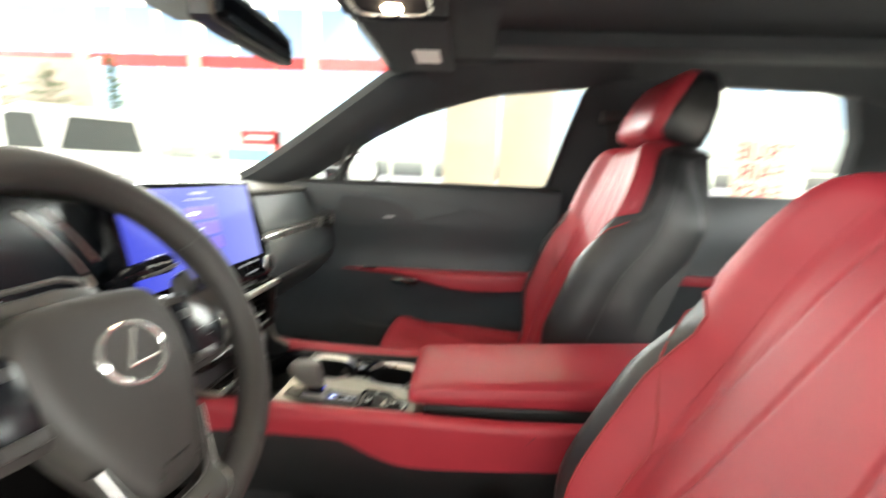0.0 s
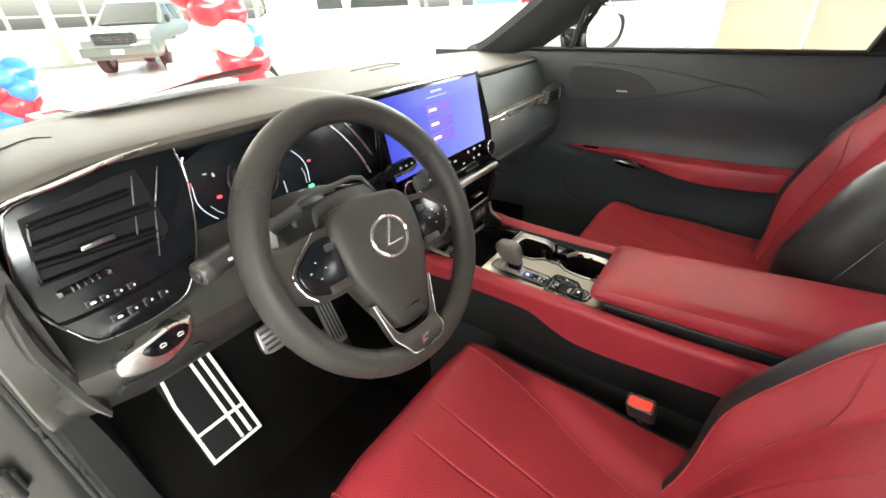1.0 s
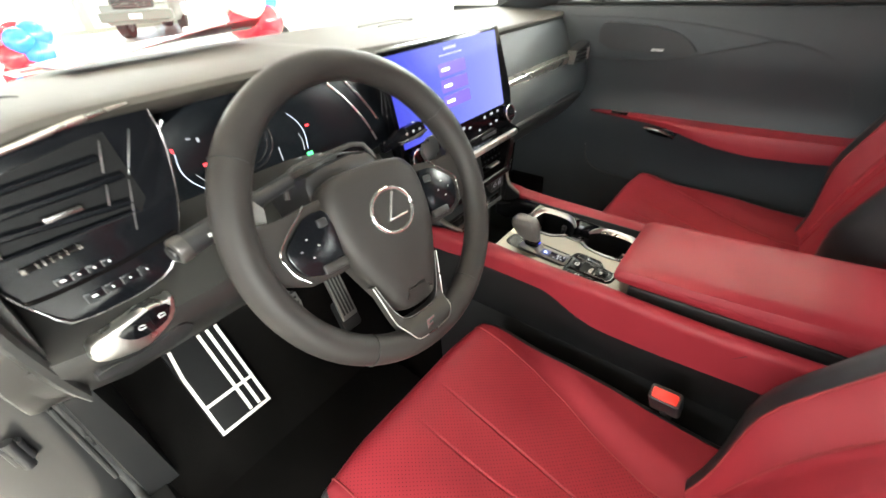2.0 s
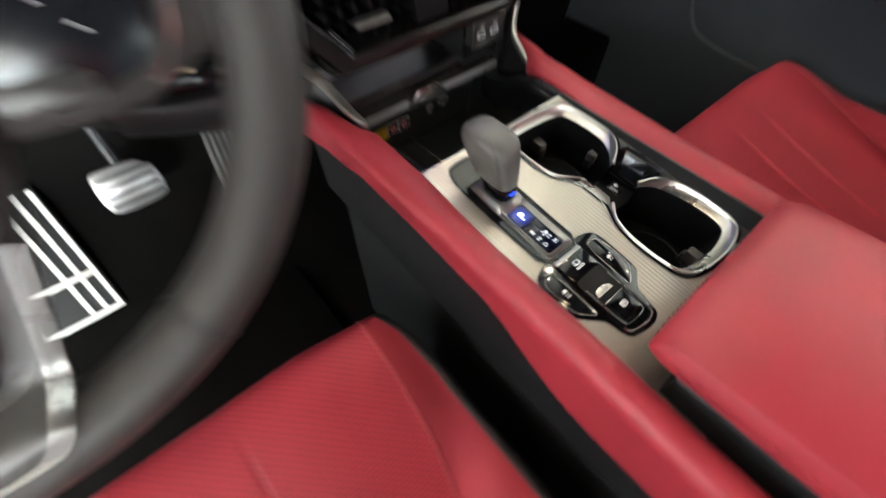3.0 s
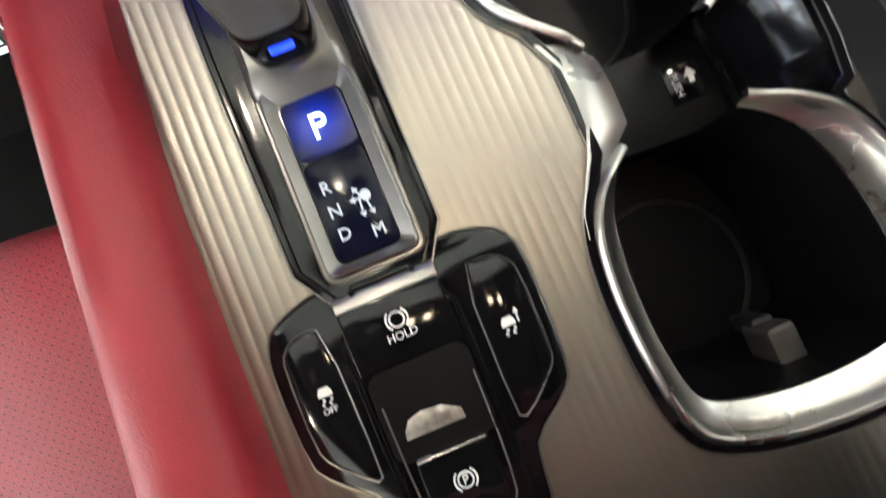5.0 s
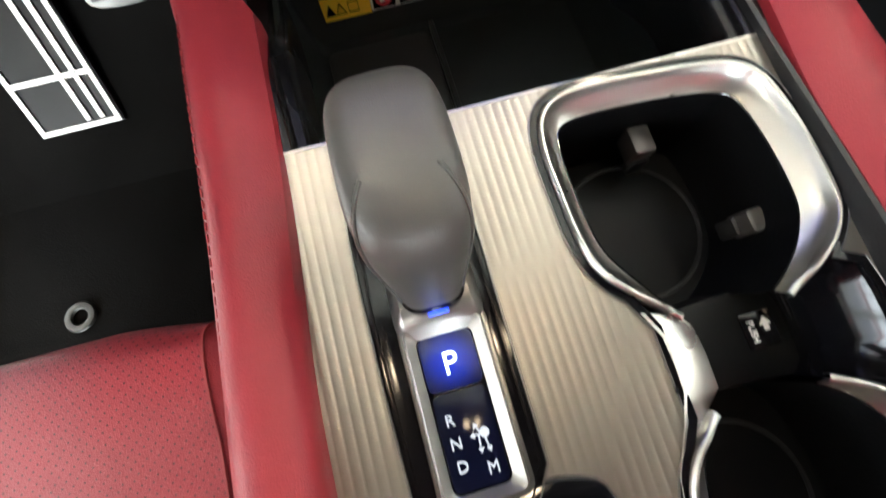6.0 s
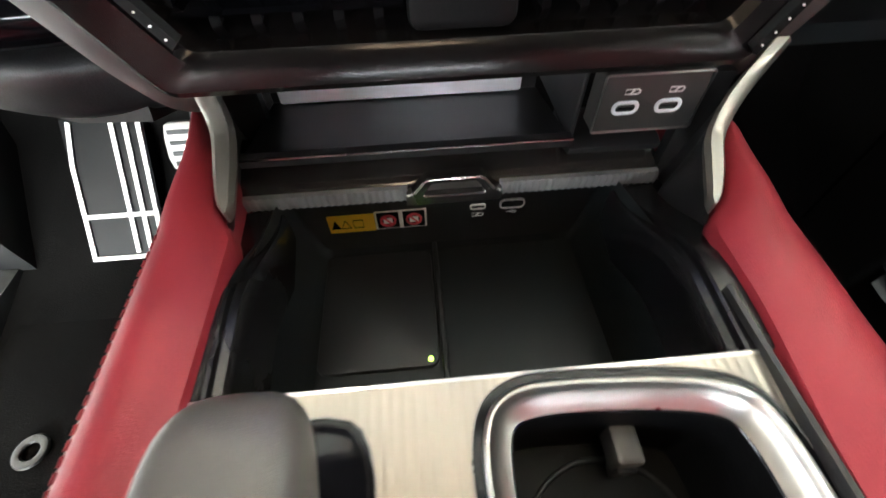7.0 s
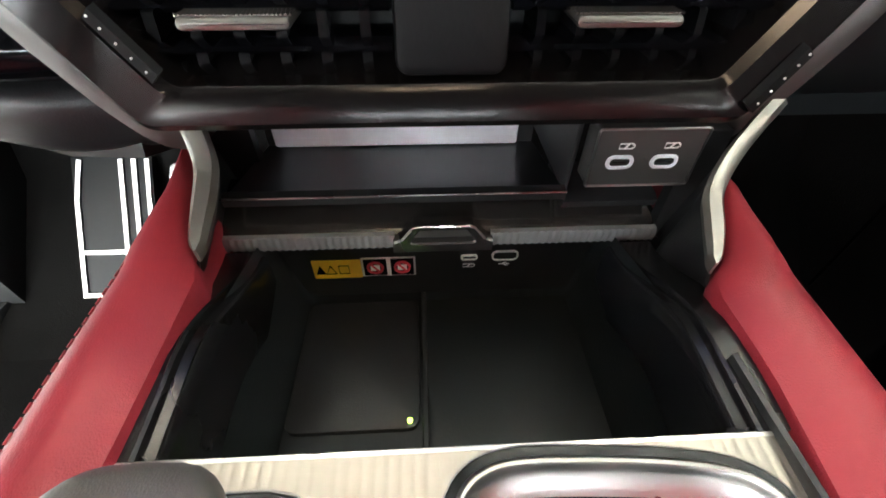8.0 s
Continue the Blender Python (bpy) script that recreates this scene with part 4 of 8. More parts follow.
# sliding lid, pushed back, with ribbed front bar and pull
slide = thing("tray_lid", None, "black sliding tray lid with a ribbed silver-grey front bar", "lid")
bm = bmesh.new()
loft(bm, [[(x, y, z) for y, z in ((0.4905, 0.806), (0.4905, 0.8115), (0.494, 0.815), (0.53, 0.822), (0.53, 0.812))] for x in (-0.110, 0.123)])
part("lid_panel", bm, M_LIDTOP, slide)
for x0, x1 in ((-0.111, -0.0165), (0.0345, 0.124)):
    bm = bmesh.new()
    n = int((x1 - x0) / 0.00095)
    rings = []
    for k in range(n + 1):
        x = x0 + (x1 - x0) * k / n
        d = 0.0007 * (k % 4 < 2)
        rings.append([(x, 0.4915, 0.8035), (x, 0.4885 + d, 0.804), (x, 0.4875 + d, 0.8095), (x, 0.4885 + d, 0.8125), (x, 0.4915, 0.8132)])
    loft(bm, rings)
    part("ribbed_bar", bm, M_BAR, slide, "ribbed silver-grey bar")
bm = bmesh.new()
PULL = [(-0.0175, 0.8035), (0.0355, 0.8035), (0.0352, 0.8110), (0.0305, 0.8130), (0.0250, 0.8205), (0.0225, 0.8218), (-0.0045, 0.8218), (-0.0070, 0.8205), (-0.0125, 0.8130), (-0.0172, 0.8110)]
INNER = [(-0.0065, 0.8100), (0.0245, 0.8100), (0.0255, 0.8108), (0.0250, 0.8125), (0.0215, 0.8178), (0.0205, 0.8186), (-0.0025, 0.8186), (-0.0035, 0.8178), (-0.0070, 0.8125), (-0.0075, 0.8108)]
frame_ring(bm, PULL, INNER, -0.4925, -0.4845, facing, 0.0008)
pull = part("pull_handle", bm, M_DARKMETAL, slide, "dark silver pull handle")
bm = bmesh.new()
tube(bm, [(x, 0.4843, z) for x, z in PULL[3:9]], 0.0006, 6)
part("pull_edge", bm, M_SATIN, pull, "thin bright line on the upper edge")
bm = bmesh.new()
prism(bm, INNER, -0.4925, -0.4895, 0, facing)
part("pull_recess", bm, M_TAB, pull)

# shelf and charging panel below the centre vents
shelf = thing("phone_shelf", None, "black phone shelf below the centre vents", "shelf")
bm = bmesh.new()
loft(bm, [[(x, y, z) for y, z in ((0.500, 0.827), (0.4950, 0.829), (0.4950, 0.8335), (0.500, 0.8345), (0.506, 0.8305), (0.575, 0.8185), (0.575, 0.812))] for x in (-0.100, 0.072)])
part("shelf_floor", bm, M_SHELF, shelf)
bm = bmesh.new()
tube(bm, [(-0.100, 0.4946, 0.8338), (0.072, 0.4946, 0.8338)], 0.0007, 6)
part("shelf_lip", bm, M_DARKMETAL, shelf, "thin bright shelf lip")
bm = bmesh.new()
loft(bm, [[(x, y, z) for y, z in ((0.497, 0.822), (0.4955, 0.8265), (0.500, 0.8285), (0.53, 0.829), (0.53, 0.815))] for x in (0.072, 0.122)])
part("shelf_end", bm, M_SHELF, shelf)
bm = bmesh.new()
box(bm, -0.100, 0.072, 0.572, 0.580, 0.81, 0.90)
part("shelf_back", bm, M_HARD, shelf)
bm = bmesh.new()
box(bm, -0.094, 0.061, 0.566, 0.571, 0.8205, 0.8365, 0.002)
part("grey_pad", bm, M_GREYPAD, shelf, "pale grey pad at the back of the shelf")
bm = bmesh.new()
box(bm, 0.0720, 0.0742, 0.500, 0.58, 0.829, 0.90, 0.001)
part("shelf_divider", bm, M_HARD, shelf)
ports = thing("charging_panel", None, "dark metal panel with two charging sockets", "charging panel")
bm = bmesh.new()
prism(bm, rrect(0.0765, 0.1262, 0.8420, 0.8715, 0.0015), -0.50, -0.4880, 0.0008, facing)
part("panel", bm, M_PORTS, ports)
bm = bmesh.new()
tube(bm, [(u, 0.4878, v) for u, v in rrect(0.0765, 0.1262, 0.8420, 0.8715, 0.0015)], 0.0006, 6, True)
part("panel_edge", bm, M_BEZEL, ports, "thin bright panel edge")
for x in (0.0897, 0.1105):
    socket(x, 0.8550, 0.0128, 0.0072, 0.4878, M_GREYPAD, M_WELL, ports, "usb_socket", wall=0.0017)
    battery_mark(x + 0.001, 0.8632, 0.4876, ports, 0.92)

# silver struts joining console and dashboard
for s in (-1, 1):
    strut = thing("console_strut", None, "curved satin silver console strut", "trim strut", "console struts")
    bm = bmesh.new()
    xo = CX + s * 0.1165
    if s < 0:
        P = spline([(-0.124, 0.535, 0.880), (-0.1165, 0.525, 0.872), (-0.107, 0.509, 0.864), (-0.1015, 0.497, 0.8525), (-0.0995, 0.482, 0.8455), (-0.0970, 0.464, 0.841), (-0.0945, 0.452, 0.8385)], 5)
    else:
        P = spline([(0.160, 0.500, 0.876), (0.146, 0.489, 0.8695), (0.135, 0.480, 0.859), (0.1275, 0.470, 0.8495), (0.123, 0.456, 0.844), (0.1185, 0.444, 0.8405), (0.1145, 0.436, 0.8385)], 5)
    W = np.interp(np.linspace(0, 1, len(P)), [0, 0.3, 0.7, 0.92, 1], [0.0085, 0.0085, 0.0075, 0.005, 0.001])
    if s < 0:
        P, W = [p + Vector((0.0012, 0, 0)) for p in P], W * 1.2
    rings = []
    for p, w in zip(P, W):
        rings.append([p + Vector((dx, 0, dz)) for dx, dz in ((-w * 0.5, -0.004), (-w * 0.62, 0), (-w * 0.35, 0.0024), (w * 0.35, 0.0024), (w * 0.62, 0), (w * 0.5, -0.004))])
    loft(bm, rings)
    part("strut", bm, M_STRUT, strut)
    # black cheek that falls from the strut to the tray
    bm = bmesh.new()
    rings = []
    for p, w in zip(P, W):
        e = p + Vector((-s * w * 0.45, 0, -0.0015))
        f = Vector((-0.1095 if s < 0 else max(0.1225, min(0.130, p.x - 0.007)), p.y + 0.006, 0.802))
        rings.append([e, e.lerp(f, 0.5) + Vector((s * 0.002, 0, 0)), f, f + Vector((s * 0.012, 0, -0.002)), e + Vector((s * 0.004, 0, -0.012))])
    loft(bm, rings)
    part("cheek", bm, M_HARD, strut, "black plastic cheek beside the tray")
    bm = bmesh.new()
    if s < 0:
        box(bm, -0.130, -0.0975, 0.545, 0.552, 0.80, 0.886)
    else:
        box(bm, 0.1265, 0.143, 0.495, 0.502, 0.80, 0.866)
    part("cheek_back", bm, M_HARD, strut)

# seat belt buckle beside the driver's seat
buckle = thing("belt_buckle", pose(-0.178, 0.02, 0.738, -6, -28, 0), "black seat belt buckle with a red release button", "seat belt buckle")
bm = bmesh.new()
prism(bm, rrect(-0.013, 0.013, -0.022, 0.022, 0.006), -0.05, 0.006, 0.004)
part("buckle_body", bm, M_HARD, buckle)
bm = bmesh.new()
prism(bm, rrect(-0.0095, 0.0075, -0.018, 0.018, 0.004), 0.003, 0.0085, 0.002)
part("release_button", bm, M_BUCKLE, buckle, "red release button")
bm = bmesh.new()
box(bm, -0.014, 0.014, -0.006, 0.006, -0.16, -0.04, 0.004)
part("stalk", bm, M_HARD, buckle)

# ---- dashboard ----
dash = thing("dashboard", None, "black leather-grained dashboard of a car", "dashboard")
YF = [(-0.76, 0.545), (-0.60, 0.535), (-0.33, 0.535), (-0.235, 0.548), (-0.19, 0.60), (0.0, 0.605), (0.3, 0.615), (0.74, 0.625)]
ZF = [(-0.76, 1.150), (-0.70, 1.168), (-0.66, 1.178), (-0.60, 1.192), (-0.33, 1.192), (-0.235, 1.190), (-0.19, 1.180), (0.0, 1.172), (0.3, 1.152), (0.74, 1.152)]
ZB = [(-0.76, 1.165), (-0.5, 1.182), (0.0, 1.180), (0.4, 1.172), (0.74, 1.165)]
bm = bmesh.new()
rings = []
for x in np.concatenate([np.linspace(-0.745, -0.25, 16), np.linspace(-0.235, -0.17, 7), np.linspace(-0.15, 0.72, 22)]):
    yf, zf, zb = along(YF, x), along(ZF, x), along(ZB, x)
    rings.append([(x, yf + 0.05, zf - 0.030), (x, yf + 0.006, zf - 0.014), (x, yf, zf - 0.006), (x, yf + 0.004, zf), (x, yf + 0.02, zf + 0.003), (x, yf + 0.10, zf * 0.75 + zb * 0.25 + 0.004),
                  (x, 0.80, zf * 0.4 + zb * 0.6 + 0.003), (x, 0.96 - 0.35 * max(abs(x) - 0.45, 0), zb), (x, 0.985 - 0.35 * max(abs(x) - 0.45, 0), zb - 0.02), (x, 0.98, zb - 0.06)])
loft(bm, rings)
part("dash_top", bm, M_DASHTOP, dash, "grained dash top pad")
bm = bmesh.new()
tube(bm, spline([(0.02, 0.80, 1.1855), (0.16, 0.83, 1.183), (0.20, 0.80, 1.181), (0.05, 0.77, 1.1835)], 6), 0.0012, 6)
part("dash_seam", bm, M_RUBBER, dash)
bm = bmesh.new()
tube(bm, spline([(-0.64, 0.70, 1.1845), (-0.60, 0.72, 1.188), (-0.585, 0.69, 1.1895)], 6), 0.0012, 6)
part("dash_seam", bm, M_RUBBER, dash)
# thin bright line along the lip of the dash on the driver's side
bm = bmesh.new()
tube(bm, spline([(-0.715, 0.529, 1.155), (-0.664, 0.530, 1.1715), (-0.641, 0.5305, 1.1735), (-0.618, 0.531, 1.1770), (-0.582, 0.5315, 1.1832), (-0.546, 0.532, 1.1880), (-0.528, 0.5335, 1.1895)], 5), [0.0022] * 8 + [0.0026] * 8 + [0.0028] * 6 + [0.0024, 0.002, 0.0016, 0.0013, 0.001, 0.0008, 0.0007, 0.0006, 0.0005], 8)
part("lip_strip", bm, M_SATIN, dash, "satin silver lip strip")
# passenger side: soft face, strip, glovebox
bm = bmesh.new()
rings = []
for x in np.linspace(0.165, 0.72, 15):
    k = smooth(0.5, 0.74, x)
    b = smooth(0.165, 0.24, x)
    P = [(0.66, 1.14), (0.628, 1.134), (0.622 - 0.004 * k, 1.12), (0.615 - 0.02 * k, 1.07), (0.592 - 0.02 * k, 1.045), (0.575 - 0.02 * k, 1.036), (0.555 - 0.02 * k, 1.02), (0.538 - 0.01 * k, 0.985), (0.532, 0.955),
         (0.545, 0.91), (0.585, 0.865), (0.65, 0.82), (0.76, 0.74), (0.85, 0.70), (0.95, 0.70), (0.95, 1.14)]
    rings.append([(x, y + 0.012 * (1 - b), z) for y, z in P])
loft(bm, rings)
part("passenger_face", bm, M_SOFT, dash, "soft black passenger side face")
bm = bmesh.new()
P = spline([(0.22, 0.575, 1.030), (0.35, 0.571, 1.033), (0.48, 0.567, 1.0365), (0.55, 0.562, 1.0385), (0.600, 0.557, 1.040)], 5)
loft(bm, [[p + Vector((0, dy, dz)) for dy, dz in ((0.01, -0.0135), (-0.005, -0.0125), (-0.008, -0.002), (-0.0065, 0.0125), (0.01, 0.0135))] for p in P])
part("passenger_strip", bm, M_SATIN, dash, "satin silver trim strip")
bm = bmesh.new()
tube(bm, [p + Vector((0, -0.009, 0.008)) for p in P], 0.0016, 6)
tube(bm, [p + Vector((0, -0.009, -0.008)) for p in P], 0.0012, 6)
part("strip_line", bm, M_CHROME, dash)
bm = bmesh.new()
prism(bm, [(0.588, 1.028), (0.685, 1.020), (0.702, 1.050), (0.692, 1.078), (0.606, 1.062)], -0.56, -0.530, 0.004, facing)
pv = part("passenger_vent", bm, M_HARD, dash, "black passenger air vent")
for k in range(3):
    bm = bmesh.new()
    box(bm, 0.600, 0.688, 0.522, 0.532, 1.034 + 0.011 * k, 1.038 + 0.011 * k, 0.0015)
    part("slat", bm, M_PIANO, pv)
bm = bmesh.new()
box(bm, 0.664, 0.669, 0.519, 0.526, 1.032, 1.064, 0.002)
part("vent_tab", bm, M_BEZEL, pv)
# driver side lower dash
bm = bmesh.new()
rings = []
for x in np.linspace(-0.735, -0.165, 15):
    e = smooth(0, 1, (-0.66 - x) / 0.075)
    c = smooth(-0.36, -0.19, x)
    P = [(0.60, 1.12), (0.552, 1.06), (0.535, 1.030), (0.508, 1.012), (0.485, 1.004), (0.472, 0.995), (0.470, 0.978), (0.484, 0.952), (0.505, 0.925), (0.55, 0.90), (0.66, 0.86), (0.76, 0.85), (0.95, 0.85), (0.95, 1.12)]
    rings.append([(x, y + 0.03 * e + (0.055 * c if 0.91 < z < 1.05 else 0.0), z - (0.03 if z > 1.0 else 0.055 if z > 0.93 else 0.075) * c) for y, z in P])
loft(bm, rings)
part("knee_panel", bm, M_KNEE, dash, "dark grey lower dash panel")
# dark trim under the dash beside the console, in two curved bands
for prof, mat in ((((0.550, 0.918), (0.528, 0.906), (0.519, 0.895), (0.521, 0.884), (0.532, 0.877), (0.552, 0.875)), M_PIANO),
                  (((0.552, 0.8745), (0.536, 0.871), (0.531, 0.863), (0.534, 0.850), (0.541, 0.836), (0.556, 0.829), (0.60, 0.832)), M_HARD)):
    bm = bmesh.new()
    loft(bm, [[(x, p.y + 0.016 * smooth(-0.20, -0.15, x), p.z + 0.052 * (1 - smooth(-0.36, -0.19, x)) - 0.004 * smooth(-0.20, -0.15, x)) for p in spline([Vector((0, *q)) for q in prof], 3)] for x in np.linspace(-0.275, -0.150, 12)])
    part("under_dash_trim", bm, mat, dash, "curved black trim under the dash")
# lower glovebox: an added dark skin over the face, carrying its shade as colour
bm = bmesh.new()
loft(bm, [[(x, p.y, p.z) for p in spline([Vector((0, *q)) for q in ((0.540, 0.945), (0.529, 0.938), (0.530, 0.925), (0.541, 0.908), (0.581, 0.863), (0.646, 0.816), (0.70, 0.80))], 3)] for x in (0.175, 0.25, 0.45, 0.66)])
part("glovebox_shade_skin", bm, M_HARD, dash, "dark skin added over the lower glovebox, shade in its colour")
# end of the dash by the driver's door
bm = bmesh.new()
prism(bm, [(0.50, 1.125), (0.535, 1.150), (0.62, 1.155), (0.80, 1.14), (0.80, 0.86), (0.60, 0.88), (0.515, 0.935), (0.492, 0.985), (0.505, 1.05)], 0.695, 0.738, 0.008, lambda u, v, w: (-w, u, v))
part("dash_end", bm, M_GREYTRIM, dash, "dark grey dash end cap")

# gloss black driver's panel with vent and buttons
panel = thing("driver_panel", None, "gloss black driver's panel with air vent and buttons", "dash panel")
PT = lambda u, v, w: (u, 0.512 + (v - 1.03) * 0.22 - w, v)
OUT = chaikin([(-.680, 1.146), (-.672, 1.163), (-.641, 1.169), (-.582, 1.179), (-.515, 1.190), (-.512, 1.15), (-.524, 1.10), (-.540, 1.060), (-.5585, 1.033), (-.574, 1.0165), (-.608, 1.010), (-.648, 1.0105), (-.668, 1.0155), (-.6865, 1.047), (-.696, 1.076), (-.694, 1.100), (-.689, 1.119)], 1)
bm = bmesh.new()
prism(bm, OUT, -0.03, 0.004, 0.002, PT)
gloss = part("gloss_panel", bm, M_GLOSSDASH, panel)
bm = bmesh.new()
tube(bm, [PT(*p, 0.003) for p in OUT], 0.0014, 6, True)
part("panel_rim", bm, M_DARKMETAL, panel)
# ledge between the vent and the lower row of keys
bm = bmesh.new()
P = spline([Vector(PT(x, z, 0.0045)) for x, z in ((-.693, 1.0740), (-.687, 1.0560), (-.680, 1.0478), (-.630, 1.0470), (-.585, 1.0505), (-.548, 1.0560))], 5)
loft(bm, [[p + Vector((0, dy, dz)) for dy, dz in ((0.003, 0.0026), (-0.0014, 0.0018), (-0.0030, 0.0), (-0.0016, -0.0014), (0.003, -0.0018))] for p in P])
part("panel_ledge", bm, M_SMOKE, panel, "smoked satin ledge across the panel")
bm = bmesh.new()
prism(bm, [(-.667, 1.152), (-.585, 1.166), (-.560, 1.168), (-.556, 1.10), (-.566, 1.088), (-.680, 1.089)], 0.002, 0.0046, 0, PT)
part("vent_mouth", bm, M_VENT, panel)
for xa, xb, za, zb, th in ((-.6645, -.5755, 1.1435, 1.1485, 0.0042), (-.6695, -.5640, 1.1255, 1.1275, 0.0048), (-.6740, -.5690, 1.1090, 1.1015, 0.0045), (-.6790, -.5690, 1.0925, 1.0925, 0.0022)):
    bm = bmesh.new()
    loft(bm, [[PT(xa + (xb - xa) * u, za + (zb - za) * u + v, w) for v, w in ((-th, 0.004), (-th * 0.7, 0.009), (-th * 0.2, 0.0112), (th * 0.5, 0.0105), (th, 0.004))] for u in np.linspace(0, 1, 7)])
    part("slat", bm, M_GLOSSDASH, panel, "gloss black vent slat")
for q in (((-.663, 1.147), (-.669, 1.128)), ((-.6743, 1.1144), (-.6776, 1.0933)), ((-.567, 1.163), (-.578, 1.1344)), ((-.581, 1.1244), (-.590, 1.0997)), ((-.5395, 1.1654), (-.560, 1.126)), ((-.562, 1.122), (-.579, 1.0744))):
    bm = bmesh.new()
    tube(bm, [PT(*q[0], 0.008), PT((q[0][0] + q[1][0]) / 2 - 0.001, (q[0][1] + q[1][1]) / 2, 0.0105), PT(*q[1], 0.008)], [0.0005, 0.0010, 0.0006], 6)
    part("vent_accent", bm, M_BEZEL, panel, "thin chrome vent accent")
bm = bmesh.new()
prism(bm, [(-.639, 1.1105), (-.608, 1.1110), (-.608, 1.1160), (-.639, 1.1155)], 0.008, 0.016, 0.001, PT)
part("vent_tab", bm, M_DARKMETAL, panel)
bm = bmesh.new()
WHL = lambda k: (-.6725 + .0463 * k, 1.0768 + .0032 * k)
loft(bm, [[PT(WHL(k)[0], WHL(k)[1] + v, w) for v, w in ((-0.0030, 0.003), (-0.0026, 0.008), (0.0, 0.0096), (0.0026, 0.008), (0.0030, 0.003))] for k in np.linspace(0, 1, 5)])
wheel_v = part("vent_wheel", bm, M_SMOKE, panel, "ribbed vent thumb wheel with bright ribs")
for k in (0.02, 0.25, 0.36, 0.49, 0.62, 0.75, 0.98):
    w = 0.0036 if k in (0.02, 0.98) else 0.0012
    bm = bmesh.new()
    x, z = WHL(k)
    loft(bm, [[PT(x + a, z + v, d) for v, d in ((-0.0028, 0.006), (-0.0022, 0.0092), (0.0, 0.0104), (0.0022, 0.0092), (0.0028, 0.006))] for a in (-w / 2, w / 2)])
    part("wheel_rib", bm, M_SATIN, wheel_v)
for x0, x1, z0, z1, n in ((-.6590, -.6070, 1.0555, 1.0555, 4), (-.6475, -.5815, 1.0300, 1.0330, 4)):
    for k in range(n):
        a, b = x0 + (x1 - x0) * k / n + 0.0003, x0 + (x1 - x0) * (k + 1) / n - 0.0003
        c, z, h = (a + b) / 2, z0 + (z1 - z0) * (k + 0.5) / n, 0.0036 if n * x0 < -2.6 else 0.0048
        bm = bmesh.new()
        prism(bm, [(a, z - h), (b, z - h), (b, z + h), (a, z + h)], 0.003, 0.0052, 0.0005, PT)
        key = part("button", bm, M_GLOSSDASH, panel, "flush gloss black key")
        bm = bmesh.new()
        prism(bm, [(a, z - h * 0.9), (a + 0.0005, z - h * 0.9), (a + 0.0005, z + h * 0.9), (a, z + h * 0.9)], 0.005, 0.0056, 0, PT)
        part("key_edge", bm, M_BEZEL, key)
        bm = bmesh.new()
        m = 0.0026 if k == 0 else 0.0011
        prism(bm, [(c - m, z - .0012), (c + m, z - .0011), (c + m * 0.7, z + .0013), (c - m * 0.8, z + .0011)], 0.005, 0.0056, 0, PT)
        part("button_mark", bm, M_WHITEMARK if k == 0 else M_GREYMARK, key)
bm = bmesh.new()
tube(bm, [PT(-.682, 1.041, 0.004), PT(-.674, 1.0255, 0.006), PT(-.667, 1.0165, 0.006), PT(-.655, 1.0130, 0.005)], [0.0005, 0.0012, 0.0016, 0.0006], 6)
part("corner_accent", bm, M_BEZEL, panel)
# lower switch panel with release buttons
low = thing("release_switches", None, "small gloss black switch panel on the lower dash", "switch panel")
LT = lambda u, v, w: (u, 0.470 - w, v)
bm = bmesh.new()
BZ = chaikin([(-.6687, 1.004), (-.6725, 0.988), (-.6606, 0.9785), (-.6319, 0.9712), (-.612, 0.9785), (-.5940, 0.9894), (-.5870, 1.0107), (-.5905, 1.0148), (-.5950, 1.0120), (-.613, 1.0160), (-.6265, 1.0125), (-.6455, 1.0095), (-.6601, 1.0077)], 1)
loft(bm, [[LT(*p, w) for p in inset(BZ, d)] for d, w in ((0, -0.012), (0, 0.0), (0.0012, 0.0028), (0.0035, 0.0036))])
part("bezel", bm, M_SATIN, low, "satin silver bezel")
bm = bmesh.new()
prism(bm, chaikin([(-.6466, 1.0035), (-.6417, 0.993), (-.6306, 0.9858), (-.6136, 0.9866), (-.5998, 0.9922), (-.5925, 1.0088), (-.6116, 1.0125), (-.6252, 1.0090)], 1), 0.0, 0.0048, 0.001, LT)
sw = part("switch_plate", bm, M_PIANO, low)
bm = bmesh.new()
prism(bm, [(-.6160, 0.9885), (-.6152, 0.9885), (-.6152, 1.0100), (-.6160, 1.0100)], 0.004, 0.0052, 0, LT)
part("switch_joint", bm, M_VENT, sw)
for x, z in ((-.6252, 0.9974), (-.6056, 0.9995)):
    bm = bmesh.new()
    tube(bm, [LT(x + u, z + v, 0.0050) for u, v in ((-.003, -.0015), (.003, -.001), (.003, .0018), (-.001, .003), (-.003, .001))], 0.0006, 5, True)
    part("switch_mark", bm, M_WHITEMARK, sw)
# dark cover below the switches
bm = bmesh.new()
prism(bm, chaikin([(-.676, 0.9735), (-.679, 0.952), (-.650, 0.9440), (-.597, 0.9385), (-.579, 0.9555), (-.592, 0.9770), (-.612, 0.9690), (-.632, 0.9650), (-.658, 0.9715)], 1), -0.012, 0.0040, 0.0020, lambda u, v, w: (u, 0.470 + (0.978 - v) * 0.56 - w, v))
part("fuse_cover", bm, M_HARD, dash, "dark cover on the lower dash")
